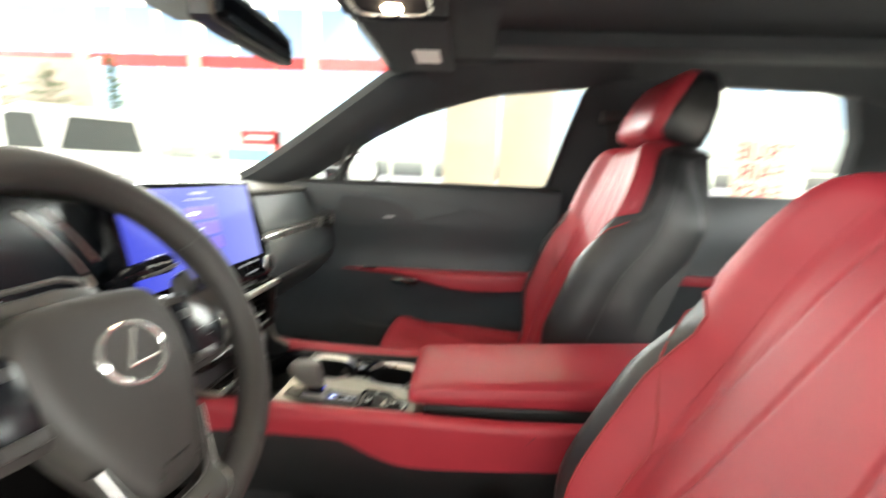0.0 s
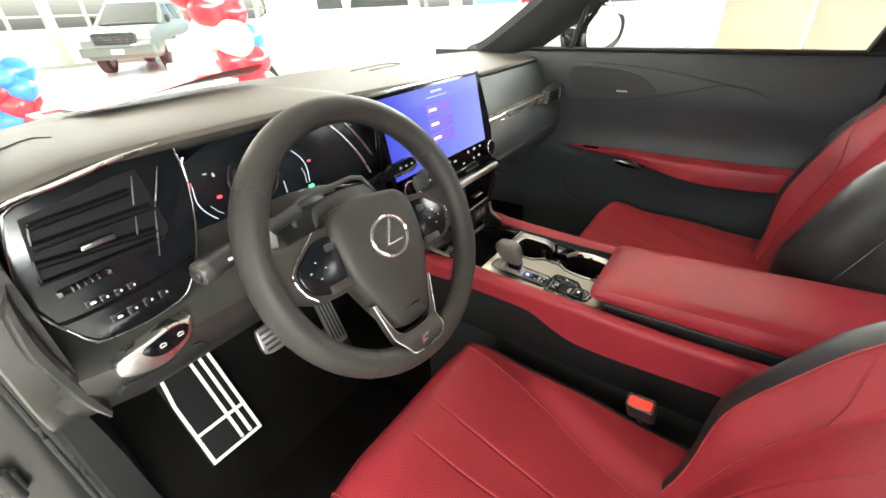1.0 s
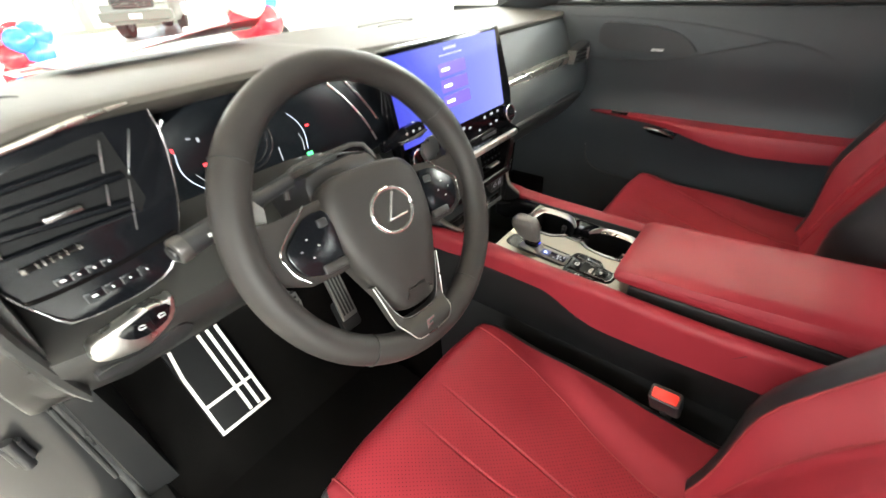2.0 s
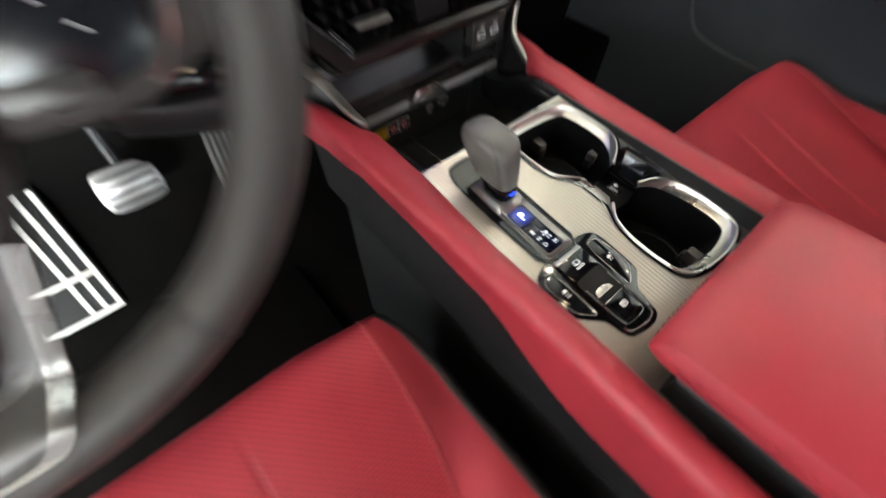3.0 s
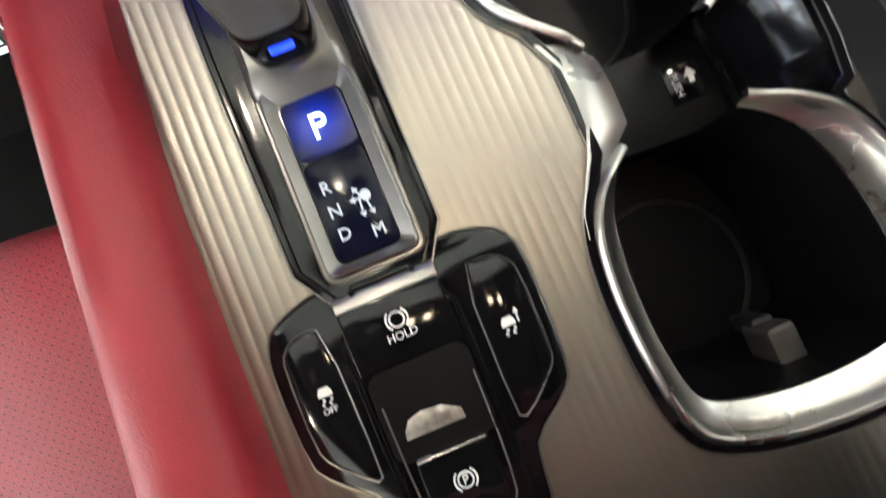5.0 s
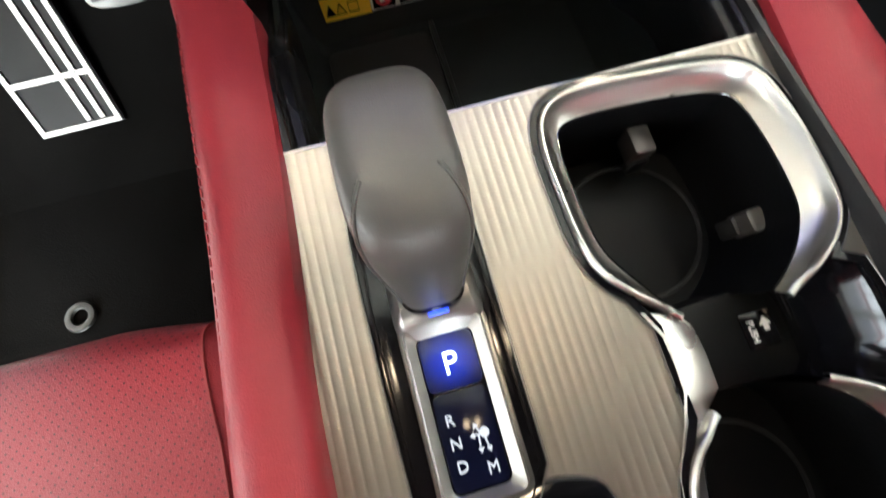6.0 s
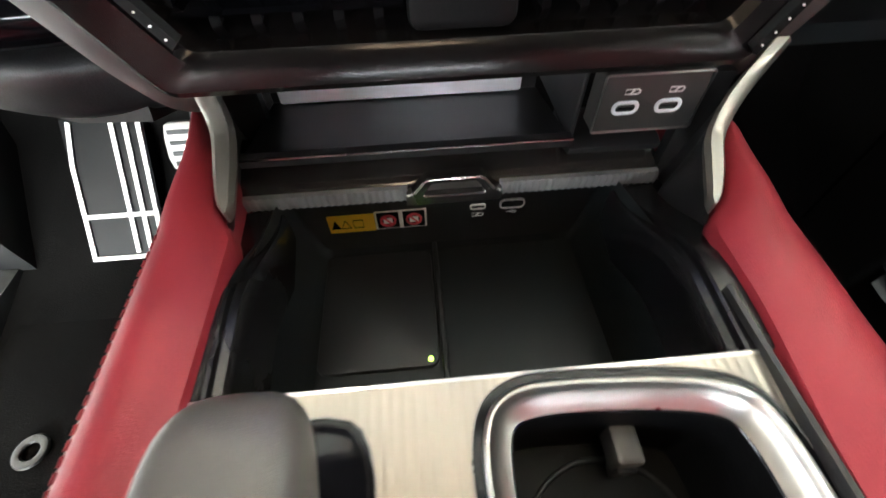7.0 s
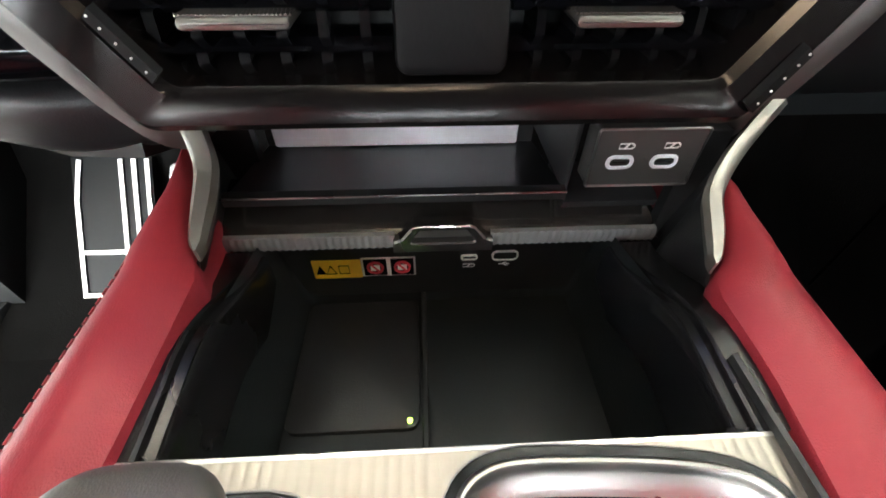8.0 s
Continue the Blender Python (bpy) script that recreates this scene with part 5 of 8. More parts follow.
# curved trim between the lower dash and the end cap
bm = bmesh.new()
UP = [(-.701, 1.1137), (-.7035, 1.0836), (-.7029, 1.0443), (-.6979, 1.0043), (-.6908, 0.962), (-.688, 0.945)]
LO = [(-.7134, 1.0873), (-.7168, 1.0373), (-.7140, 1.0190), (-.7115, 1.0005), (-.704, 0.9619), (-.6933, 0.9333)]
UP, LO = (spline([Vector((x, 0.489, z)) for x, z in q], 5) for q in (UP, LO))
loft(bm, [[a + Vector((0.002, 0.02, 0)), a, a.lerp(b, 0.3) + Vector((0, -0.004, 0)), a.lerp(b, 0.75) + Vector((0, -0.004, 0)), b, b + Vector((-0.002, 0.02, 0))] for a, b in zip(UP, LO)])
part("end_trim", bm, M_KNEE, dash, "curved trim beside the dash end cap")

# instrument cluster
cluster = thing("instrument_cluster", None, "black digital instrument cluster with lit gauges", "instrument cluster")
CT = lambda u, v, w: (u, 0.552 + (v - 1.03) * 0.14 - w, v)
bm = bmesh.new()
prism(bm, chaikin([(-.548, 1.03), (-.525, 1.175), (-.20, 1.170), (-.150, 1.10), (-.150, 1.02)], 1), -0.03, 0.0, 0.002, CT)
face = part("cluster_face", bm, M_CLUSTER, cluster)


def line(name, pts, r, mat, parent, n=5, label="", w=0.0012):
    b = bmesh.new()
    tube(b, [CT(p.x, p.y, w) for p in spline([Vector((*p, 0)) for p in pts], n)], r, 6)
    return part(name, b, mat, parent, label)


line("chrome_arc", [(-.497, 1.158), (-.514, 1.137), (-.524, 1.113), (-.532, 1.075), (-.535, 1.038)], 0.0017, M_SATIN, cluster, label="chrome arc beside the gauges")
line("chrome_arc", [(-.266, 1.150), (-.237, 1.118), (-.212, 1.080), (-.197, 1.046)], 0.0016, M_SATIN, cluster)
line("chrome_arc", [(-.236, 1.150), (-.206, 1.112), (-.184, 1.076)], 0.0018, M_SATIN, cluster)
line("gauge_line", [(-.501, 1.120), (-.503, 1.100), (-.497, 1.084), (-.486, 1.071)], 0.0005, M_GAUGEGLOW, face)
line("gauge_line", [(-.489, 1.090), (-.482, 1.080), (-.476, 1.075)], 0.0005, M_DIMGLOW, face)
line("gauge_line", [(-.346, 1.126), (-.334, 1.112), (-.328, 1.094), (-.330, 1.072)], 0.0005, M_GAUGEGLOW, face)
line("gauge_line", [(-.338, 1.096), (-.335, 1.086), (-.336, 1.072)], 0.0006, M_DIMGLOW, face)
line("gauge_ring", [(-.417 + 0.038 * math.cos(a), 1.107 + 0.036 * math.sin(a)) for a in np.linspace(2.2, 7.0, 16)], 0.0009, M_DARKMETAL, face, 3)
line("gauge_ring", [(-.417 + 0.030 * math.cos(a), 1.107 + 0.029 * math.sin(a)) for a in np.linspace(2.0, 7.4, 16)], 0.0006, M_DARKMETAL, face, 3)
line("blue_arc", [(-.417 + 0.038 * math.cos(a), 1.107 + 0.036 * math.sin(a)) for a in np.linspace(3.3, 4.0, 6)], 0.0014, M_BLUE, face, 3, "blue gauge arc")
for u, v, w, h, m in ((-.513, 1.102, .005, .003, M_REDGLOW), (-.473, 1.0975, .007, .004, M_REDGLOW), (-.320, 1.103, .006, .0025, M_REDGLOW), (-.502, 1.1235, .003, .005, M_REDGLOW), (-.329, 1.0640, .010, .005, M_GREENGLOW),
                      (-.470, 1.127, .003, .005, M_DIMGLOW), (-.480, 1.131, .005, .0014, M_DIMGLOW), (-.352, 1.063, .013, .0014, M_DIMGLOW), (-.349, 1.060, .008, .0018, M_DIMGLOW), (-.374, 1.078, .0012, .018, M_DIMGLOW), (-.437, 1.119, .004, .006, M_DIMGLOW)):
    bm = bmesh.new()
    prism(bm, rrect(u - w / 2, u + w / 2, v - h / 2, v + h / 2, min(w, h) * 0.3, 2), 0, 0.0012, 0, CT)
    part("telltale", bm, m, face, "lit warning lamp" if m in (M_REDGLOW, M_GREENGLOW) else "")

# central touchscreen
screen = thing("touchscreen", None, "large centre touchscreen showing a blue menu", "touchscreen")
SZ0, SZ1 = 0.965, 1.178
ST = lambda u, v, w: (u, 0.512 + (v - 1.0) * 0.19 - w, v)
bm = bmesh.new()
HOUS = chaikin([(-.178, SZ0 + .004), (-.180, SZ1 - .004), (-.172, SZ1), (.176, SZ1), (.184, SZ1 - .006), (.205, 1.05), (.203, 1.03), (.190, SZ0 + .004), (.182, SZ0), (-.172, SZ0)], 1)
prism(bm, HOUS, -0.022, 0.0, 0.003, ST)
part("housing", bm, M_SCREENBLK, screen, "black glass screen housing")
M_MENU = display("blue_menu_display", (0.05, 0.065, 0.55), (0.25, 0.28, 0.72), 1.1)
M_MENUBTN = glowing("violet_menu_button", (0.16, 0.10, 0.62), 1.3)
bm = bmesh.new()
prism(bm, rrect(-.168, .166, 1.022, 1.170, 0.002), 0.0, 0.0008, 0, ST)
show = part("display_picture", bm, M_MENU, screen, "blue lit display")
for z in (1.126, 1.098, 1.070):
    bm = bmesh.new()
    prism(bm, rrect(-.038, .046, z - .011, z + .011, 0.003), 0.0006, 0.0014, 0, ST)
    b1 = part("menu_button", bm, M_MENUBTN, show, "violet menu button")
    bm = bmesh.new()
    prism(bm, rrect(-.030, -.006, z - .0022, z + .0022, 0.0008), 0.0012, 0.0018, 0, ST)
    part("menu_word", bm, M_WHITEGLOW, b1)
for u0, u1, z, h in ((-.014, .024, 1.160, .004), (-.030, .040, 1.150, .0018)):
    bm = bmesh.new()
    prism(bm, rrect(u0, u1, z - h / 2, z + h / 2, 0.0006), 0.0006, 0.0013, 0, ST)
    part("menu_title", bm, M_DIMGLOW, show)
random.seed(5)
for u, z, w, h in ((-.145, 1.007, .010, .008), (-.115, 1.010, .010, .006), (-.095, 1.010, .007, .007), (-.125, 0.995, .012, .004), (-.03, 1.007, .010, .004), (-.028, 0.999, .006, .002), (.006, 1.010, .009, .005), (.028, 1.006, .009, .003), (.085, 1.012, .006, .005), (.112, 1.013, .010, .004), (.138, 1.013, .006, .004), (.105, 0.993, .005, .004), (.128, 0.994, .008, .004), (.06, 0.992, .007, .003), (-.07, 0.995, .008, .004)):
    bm = bmesh.new()
    prism(bm, rrect(u - w / 2, u + w / 2, z - h / 2, z + h / 2, 0.001), 0.0, 0.0007, 0, ST)
    part("climate_mark", bm, M_DIMGLOW, screen)
for x in (.168, -.150):
    c = Vector(ST(x, 1.000, 0.0))
    bm = bmesh.new()
    disc(bm, c, 0.0175, (0, -1, 0.19), 0.016, 36, 0.002)
    knob = part("knob", bm, M_PIANO, screen, "round volume knob with a chrome ring")
    bm = bmesh.new()
    q = Vector((0, -1, 0.19)).normalized().to_track_quat("Z", "Y").to_matrix()
    tube(bm, [c + q @ Vector((0.0172 * math.cos(a), 0.0172 * math.sin(a), 0.0145)) for a in np.linspace(0, 2 * math.pi, 37)[:-1]], 0.0018, 8, True)
    part("knob_ring", bm, M_CHROME, knob)
bm = bmesh.new()
prism(bm, rrect(.062, .120, .9695, .9755, 0.001), 0.0, 0.0015, 0, ST)
part("slot_cover", bm, M_HARD, screen)

# centre air vents
vents = thing("center_vents", None, "pair of black centre air vents in a smoked silver bezel", "air vent")
VX = 0.011
VT = lambda u, v, w: (VX + u, 0.476 + (v - 0.90) * 0.25 - w, v)
OUTV = fillet([(-0.111, 0.883), (0.111, 0.883), (0.164, 0.952), (0.160, 0.962), (-0.160, 0.962), (-0.164, 0.952)], 0.012)
INV = fillet([(-0.097, 0.8975), (0.097, 0.8975), (0.138, 0.948), (0.134, 0.955), (-0.134, 0.955), (-0.138, 0.948)], 0.008)
bm = bmesh.new()
frame_ring(bm, OUTV, INV, -0.05, 0.004, VT, 0.003)
part("vent_bezel", bm, M_SMOKE, vents, "smoked silver vent bezel")
bm = bmesh.new()
prism(bm, INV, -0.052, -0.034, 0, VT)
part("vent_back", bm, M_CUPWELL, vents)
bm = bmesh.new()
prism(bm, rrect(-0.020, 0.020, 0.8985, 0.956, 0.005), -0.03, -0.001, 0.003, VT)
part("vent_divider", bm, M_VENT, vents, "black block between the vents")
for s in (-1, 1):
    for z, w0 in ((0.9065, 0.101), (0.9190, 0.112), (0.9315, 0.122), (0.9440, 0.132)):
        bm = bmesh.new()
        x0, x1 = sorted((s * 0.021, s * w0))
        loft(bm, [[VT(x, z + dv, w) for dv, w in ((-0.0014, -0.030), (-0.0014, -0.006), (0.0003, -0.003), (0.0014, -0.006), (0.0014, -0.030))] for x in (x0, x1)])
        part("slat", bm, M_PIANO, vents, "gloss black vent slat")
    for k in range(6):
        bm = bmesh.new()
        x = s * (0.032 + 0.0150 * k)
        loft(bm, [[VT(x - 0.0010, z, -0.032), VT(x + 0.0010, z, -0.032), VT(x + 0.0032, z, -0.014), VT(x - 0.0004, z, -0.013)] for z in (0.8985, 0.950)])
        part("fin", bm, M_VENT, vents, "dark vertical vent fin")
    bm = bmesh.new()
    xc = -0.0700 if s < 0 else 0.0585
    prism(bm, rrect(xc - 0.0180, xc + 0.0180, 0.9150, 0.9188, 0.002), -0.012, 0.006, 0.0015, VT)
    tab = part("vent_tab", bm, M_TAB, vents, "knurled silver vent tab")
    bm = bmesh.new()
    for k in range(26):
        u = xc - 0.0172 + 0.0344 * k / 25
        tube(bm, [VT(u - 0.0008, 0.9189, -0.006), VT(u + 0.0008, 0.9189, 0.004)], 0.00045, 4)
        tube(bm, [VT(u + 0.0008, 0.9189, -0.006), VT(u - 0.0008, 0.9189, 0.004)], 0.00045, 4)
    part("knurl", bm, M_TAB, tab)
    # thumb wheels in the bezel's flanks
    bm = bmesh.new()
    ox, oz = (0.0078, -0.0068) if s > 0 else (0.0025, 0.0055)
    a, b = Vector(VT(s * 0.1010 + ox, 0.8965 + oz, 0.0040)), Vector(VT(s * 0.1155 + ox, 0.9150 + oz, 0.0040))
    side = Vector((s * 0.0024, 0, -0.0022))
    loft(bm, [[p - side, p - side * 0.6 + Vector((0, -0.003, 0)), p + side * 0.6 + Vector((0, -0.003, 0)), p + side] for p in [a.lerp(b, t) for t in np.linspace(0, 1, 8)]])
    wheel = part("thumb_wheel", bm, M_VENT, vents, "gloss black airflow thumb wheel")
    for t in (0.12, 0.34, 0.56, 0.78, 0.96):
        bm = bmesh.new()
        p = a.lerp(b, t) + Vector((0, -0.0032, 0))
        disc(bm, p, 0.00042, (0, -1, 0.25), 0.0004, 8)
        part("wheel_mark", bm, M_WHITEMARK, wheel)
bm = bmesh.new()
loft(bm, [[(x, y, z) for y, z in ((0.475, 0.8935), (0.4745, 0.886), (0.482, 0.878), (0.50, 0.8735), (0.575, 0.874), (0.575, 0.90), (0.49, 0.90))] for x in (VX - 0.112, VX + 0.112)])
part("lower_lip", bm, M_SMOKE, vents, "smoked silver lower lip")
bm = bmesh.new()
loft(bm, [[(x, y, z) for y, z in ((0.485, 0.958), (0.500, 0.963), (0.515, 0.97), (0.56, 0.975), (0.56, 0.95))] for x in (VX - 0.188, VX + 0.188)])
part("upper_cover", bm, M_PIANO, vents)
bm = bmesh.new()
loft(bm, [[(x, y, z) for y, z in ((0.487, 0.9545), (0.4805, 0.9555), (0.4795, 0.9575), (0.4815, 0.9655), (0.4840, 0.9670), (0.490, 0.9670))] for x in (VX - 0.163, VX + 0.163)])
part("upper_strip", bm, M_SATIN, vents, "satin silver strip above the vents")
# grey trim sweeping from the centre to the knee panel, both sides
for s in (-1, 1):
    bm = bmesh.new()
    yw = 0.512 if s > 0 else 0.520
    P = spline([(VX + s * 0.122, yw + 0.006, 0.849), (VX + s * 0.136, yw, 0.857), (VX + s * 0.152, yw, 0.874), (VX + s * 0.164, yw, 0.893), (VX + s * 0.178, yw + 0.002, 0.915), (VX + s * 0.198, yw + 0.008, 0.950), (VX + s * 0.215, yw + 0.02, 0.985)], 6)
    loft(bm, [[p + Vector((s * dx, dy, dz)) for dx, dy, dz in ((-0.004, 0.03, 0.003), (-0.005, 0.0, 0.004), (-0.001, -0.003, 0.001), (0.006, -0.002, -0.005), (0.009, 0.03, -0.008))] for p in P])
    part("center_wing", bm, M_WING, dash, "dark grey trim flanking the centre vents")

# ---- steering wheel ----
WH = pose(-0.3625, 0.3764, 1.0417, -26.9, 0, 0) @ Matrix.Scale(1.047, 4)
wheel = thing("steering_wheel", WH @ pose(0, 0, 0, 0, 5, 0), "black leather steering wheel with silver accents and a round emblem", "steering wheel")
HT = lambda u, v, w: (u, -w, v)             # w towards the driver
R0, RT = 0.1668, 0.0174
bm = bmesh.new()
n = 96
for_rim = []
for k in range(n):
    a = 2 * math.pi * k / n
    c, s_ = math.cos(a), math.sin(a)
    fat = 1.0 + 0.10 * (math.exp(-((math.degrees(a) - 150) / 18) ** 2) + math.exp(-((math.degrees(a) - 30) / 18) ** 2))
    for_rim.append([HT((R0 + RT * fat * math.cos(q)) * c, (R0 + RT * fat * math.cos(q)) * s_, RT * 1.08 * fat * math.sin(q)) for q in [2 * math.pi * j / 18 for j in range(18)]])
loft(bm, for_rim, loop=True)
rim = part("rim", bm, M_WHEEL, wheel, "black leather wheel rim")
for a in (147, 33, 238, 302):
    bm = bmesh.new()
    c, s_ = math.cos(radians(a)), math.sin(radians(a))
    rr = RT * (1.09 if a in (147, 33) else 1.02)
    tube(bm, [HT((R0 + rr * math.cos(q)) * c, (R0 + rr * math.cos(q)) * s_, rr * 1.08 * math.sin(q)) for q in np.linspace(0, 2 * math.pi, 25)[:-1]], 0.0008, 5, True)
    part("rim_seam", bm, M_RUBBER, rim)
# airbag hub
HUB = chaikin([(-.060, .047), (-.036, .053), (.036, .053), (.060, .047), (.074, .024), (.074, -.018), (.066, -.050), (.050, -.088), (.036, -.117), (.024, -.130), (-.024, -.130), (-.036, -.117), (-.050, -.088), (-.066, -.050), (-.074, -.018), (-.074, .024)], 2)
bm = bmesh.new()
loft(bm, [[HT(*p, w) for p in inset(HUB, d)] for d, w in ((0.004, -0.035), (0.0, -0.012), (0.0015, 0.0), (0.006, 0.0045), (0.014, 0.0075), (0.026, 0.009))])
hub = part("airbag_cover", bm, M_WHEEL, wheel, "black leather airbag cover")
bm = bmesh.new()
tube(bm, [HT(0.006 + .0305 * math.cos(a), -.008 + .0265 * math.sin(a), 0.0100) for a in np.linspace(0, 2 * math.pi, 41)[:-1]], 0.0025, 8, True)
part("emblem_ring", bm, M_BADGE, hub, "oval chrome emblem ring")
bm = bmesh.new()
tube(bm, [HT(.013, .012, 0.0105), HT(-.004, -.018, 0.0105)], 0.0034, 8, squash=0.6)
tube(bm, [HT(-.005, -.0185, 0.0105), HT(.024, -.017, 0.0105)], 0.0030, 8, squash=0.6)
part("emblem_mark", bm, M_BADGE, hub)
# spokes
for s in (-1, 1):
    bm = bmesh.new()
    SP = [(0.060, 0.034, -0.050, -0.006), (0.085, 0.032, -0.050, -0.004), (0.115, 0.028, -0.048, -0.003), (0.140, 0.030, -0.036, -0.002), (0.155, 0.042, -0.030, 0.0), (0.164, 0.05, -0.03, 0.0)]
    rings = []
    for u, t, b, w in SP:
        rings.append([HT(s * u, v, q) for v, q in ((t, w - 0.022), (t, w - 0.004), (t - 0.006, w), (b + 0.006, w), (b, w - 0.004), (b, w - 0.022))])
    loft(bm, rings)
    part("side_spoke", bm, M_WHEEL, wheel, "black side spoke")
    PODO = chaikin([(s * .068, .026), (s * .097, .026), (s * .112, .015), (s * .126, .005), (s * .134, -.006), (s * .129, -.028), (s * .116, -.042), (s * .072, -.048), (s * .066, -.01)], 1)
    bm = bmesh.new()
    prism(bm, inset(PODO, 0.003), -0.012, 0.0030, 0.0015, HT)
    pod = part("switch_pod", bm, M_GLOSSDASH, wheel, "gloss black switch pod")
    bm = bmesh.new()
    tube(bm, [HT(*p, 0.002) for p in spline([Vector((*q, 0)) for q in ((s * .093, .033), (s * .100, .0265), (s * .114, .0165), (s * .128, .0055), (s * .136, -.006), (s * .131, -.028), (s * .119, -.0425))], 4) for p in [p.xy]], [0.0006] + [0.0011] * 23 + [0.0006], 8)
    part("pod_trim", bm, M_CHROME, pod, "chrome pod trim")
    for u, v in ((.105, .0), (.115, -.010), (.105, -.020), (.095, -.010)):
        bm = bmesh.new()
        prism(bm, [(s * u - .0016, v - .0006), (s * u + .0016, v - .0006), (s * u, v + .0009)], 0.003, 0.0036, 0, HT)
        part("pod_mark", bm, M_GREYMARK, pod)
    for u, v, w, h in ((.086, -.037, .030, .010), (.082, .010, .012, .009)):
        bm = bmesh.new()
        prism(bm, rrect(s * u - w / 2, s * u + w / 2, v - h / 2, v + h / 2, 0.002), 0.001, 0.0055, 0.001, HT)
        part("pod_key", bm, M_HARD if h < 0.0095 else M_GREYTRIM, pod)
    # shift paddle
    bm = bmesh.new()
    prism(bm, chaikin([(s * .118, .050), (s * .150, .066), (s * .158, .052), (s * .150, .026), (s * .124, .024)], 1), -0.030, -0.024, 0.002, HT)
    part("shift_paddle", bm, M_BEZEL, wheel, "silver shift paddle")
# bottom spoke: a V-shaped frame that runs down from the hub and over the rim
def lift(v):
    return 0.0035 + 0.0135 * smooth(-0.132, -0.150, v)


UOUT = chaikin([(-.0575, -.080), (-.0535, -.100), (-.0485, -.128), (-.0430, -.146), (-.0370, -.1570), (-.029, -.1620), (.017, -.1620), (.0250, -.1570), (.0310, -.146), (.0375, -.128), (.0455, -.100), (.0515, -.080)], 2, False)
UIN = chaikin([(-.0540, -.080), (-.0490, -.100), (-.0420, -.121), (-.0345, -.131), (-.0280, -.1345), (-.0180, -.1360), (.0060, -.1360), (.0170, -.1345), (.0235, -.131), (.0310, -.121), (.0405, -.100), (.0480, -.080)], 2, False)
bm = bmesh.new()
rings = []
for (x0, v0), (x1, v1) in zip(UOUT, UIN):
    pts = [(x0 + (x1 - x0) * k, v0 + (v1 - v0) * k) for k in (0, 0.06, 0.35, 0.65, 0.94, 1)]
    rings.append([HT(x0, v0, -0.008)] + [HT(x, v, lift(v) + (0 if k in (0, 5) else 0.0012)) for k, (x, v) in enumerate(pts)] + [HT(x1, v1, -0.008)])
loft(bm, rings)
foot = part("spoke_frame", bm, M_FOOT, wheel, "dark silver V-shaped bottom spoke")
for name, line_, dv in (("spoke_line", UOUT, 0.0), ("spoke_inner_line", UIN, 0.0)):
    bm = bmesh.new()
    tube(bm, [HT(x, v, lift(v) + 0.0010) for x, v in line_], 0.0008 if name == "spoke_line" else 0.0006, 6)
    part(name, bm, M_RIM if name == "spoke_line" else M_BEZEL, foot, "thin chrome spoke line")
bm = bmesh.new()
prism(bm, [(-.018, -.1560), (-.015, -.1450), (-.001, -.1450), (-.002, -.1475), (-.011, -.1485), (-.012, -.1510), (-.006, -.1510), (-.007, -.1535), (-.013, -.1540)], 0.0172, 0.0190, 0, HT)
part("badge", bm, M_CHROME, foot)
# column shroud and stalks
column = thing("steering_column", WH, "black plastic steering column shroud", "steering column")
bm = bmesh.new()
prism(bm, chaikin([(-.060, .050), (-.045, .072), (.045, .072), (.060, .050), (.060, -.03), (.035, -.055), (-.035, -.055), (-.060, -.03)], 1), -0.22, -0.040, 0.008, HT)
part("shroud", bm, M_HARD, column)
bm = bmesh.new()
tube(bm, [HT(u, v, w) for u, v, w in ((-.072, .052, -.060), (-.062, .076, -.062), (-.045, .082, -.062), (.045, .082, -.062), (.062, .076, -.062), (.072, .052, -.060))], 0.0032, 8)
part("shroud_hood", bm, M_WING, column)
stalk = thing("indicator_stalk", None, "black indicator stalk with a grey end ring", "stalk")
bm = bmesh.new()
tube(bm, spline([(-0.43, 0.455, 1.085), (-0.48, 0.447, 1.082), (-0.53, 0.441, 1.077), (-0.566, 0.438, 1.073)], 5), [0.009] * 5 + [0.0105] * 5 + [0.0125] * 6, 14)
part("stalk_arm", bm, M_HARD, stalk)
bm = bmesh.new()
disc(bm, (-0.564, 0.438, 1.0733), 0.0138, (-0.97, -0.12, -0.1), 0.012, 24, 0.003)
part("stalk_ring", bm, M_WING, stalk, "dark silver end ring")
bm = bmesh.new()
disc(bm, (-0.576, 0.4365, 1.072), 0.0085, (-0.97, -0.12, -0.1), 0.003, 20, 0.001)
part("stalk_end", bm, M_HARD, stalk)
bm = bmesh.new()
for k in range(5):
    box(bm, -0.500 - 0.011 * k, -0.495 - 0.011 * k, 0.4265, 0.4285, 1.083 - 0.0015 * k, 1.086 - 0.0015 * k)
part("stalk_marks", bm, M_WHITEMARK, stalk)
wiper = thing("wiper_stalk", None, "black and silver wiper stalk", "stalk")
bm = bmesh.new()
loft(bm, [[Vector(p) + Vector((0, dy, dz)) * k for dy, dz in ((0.008, -0.010), (-0.008, -0.012), (-0.010, 0.004), (-0.004, 0.012), (0.008, 0.010))] for p, k in (((-0.275, 0.456, 1.072), 0.5), ((-0.250, 0.449, 1.082), 0.75), ((-0.215, 0.440, 1.087), 0.95), ((-0.205, 0.439, 1.087), 0.65))])
part("stalk_arm", bm, M_PIANO, wiper)
bm = bmesh.new()
tube(bm, [(-0.262, 0.432, 1.079), (-0.236, 0.428, 1.081), (-0.208, 0.428, 1.085)], 0.0022, 6)
part("stalk_trim", bm, M_SATIN, wiper)
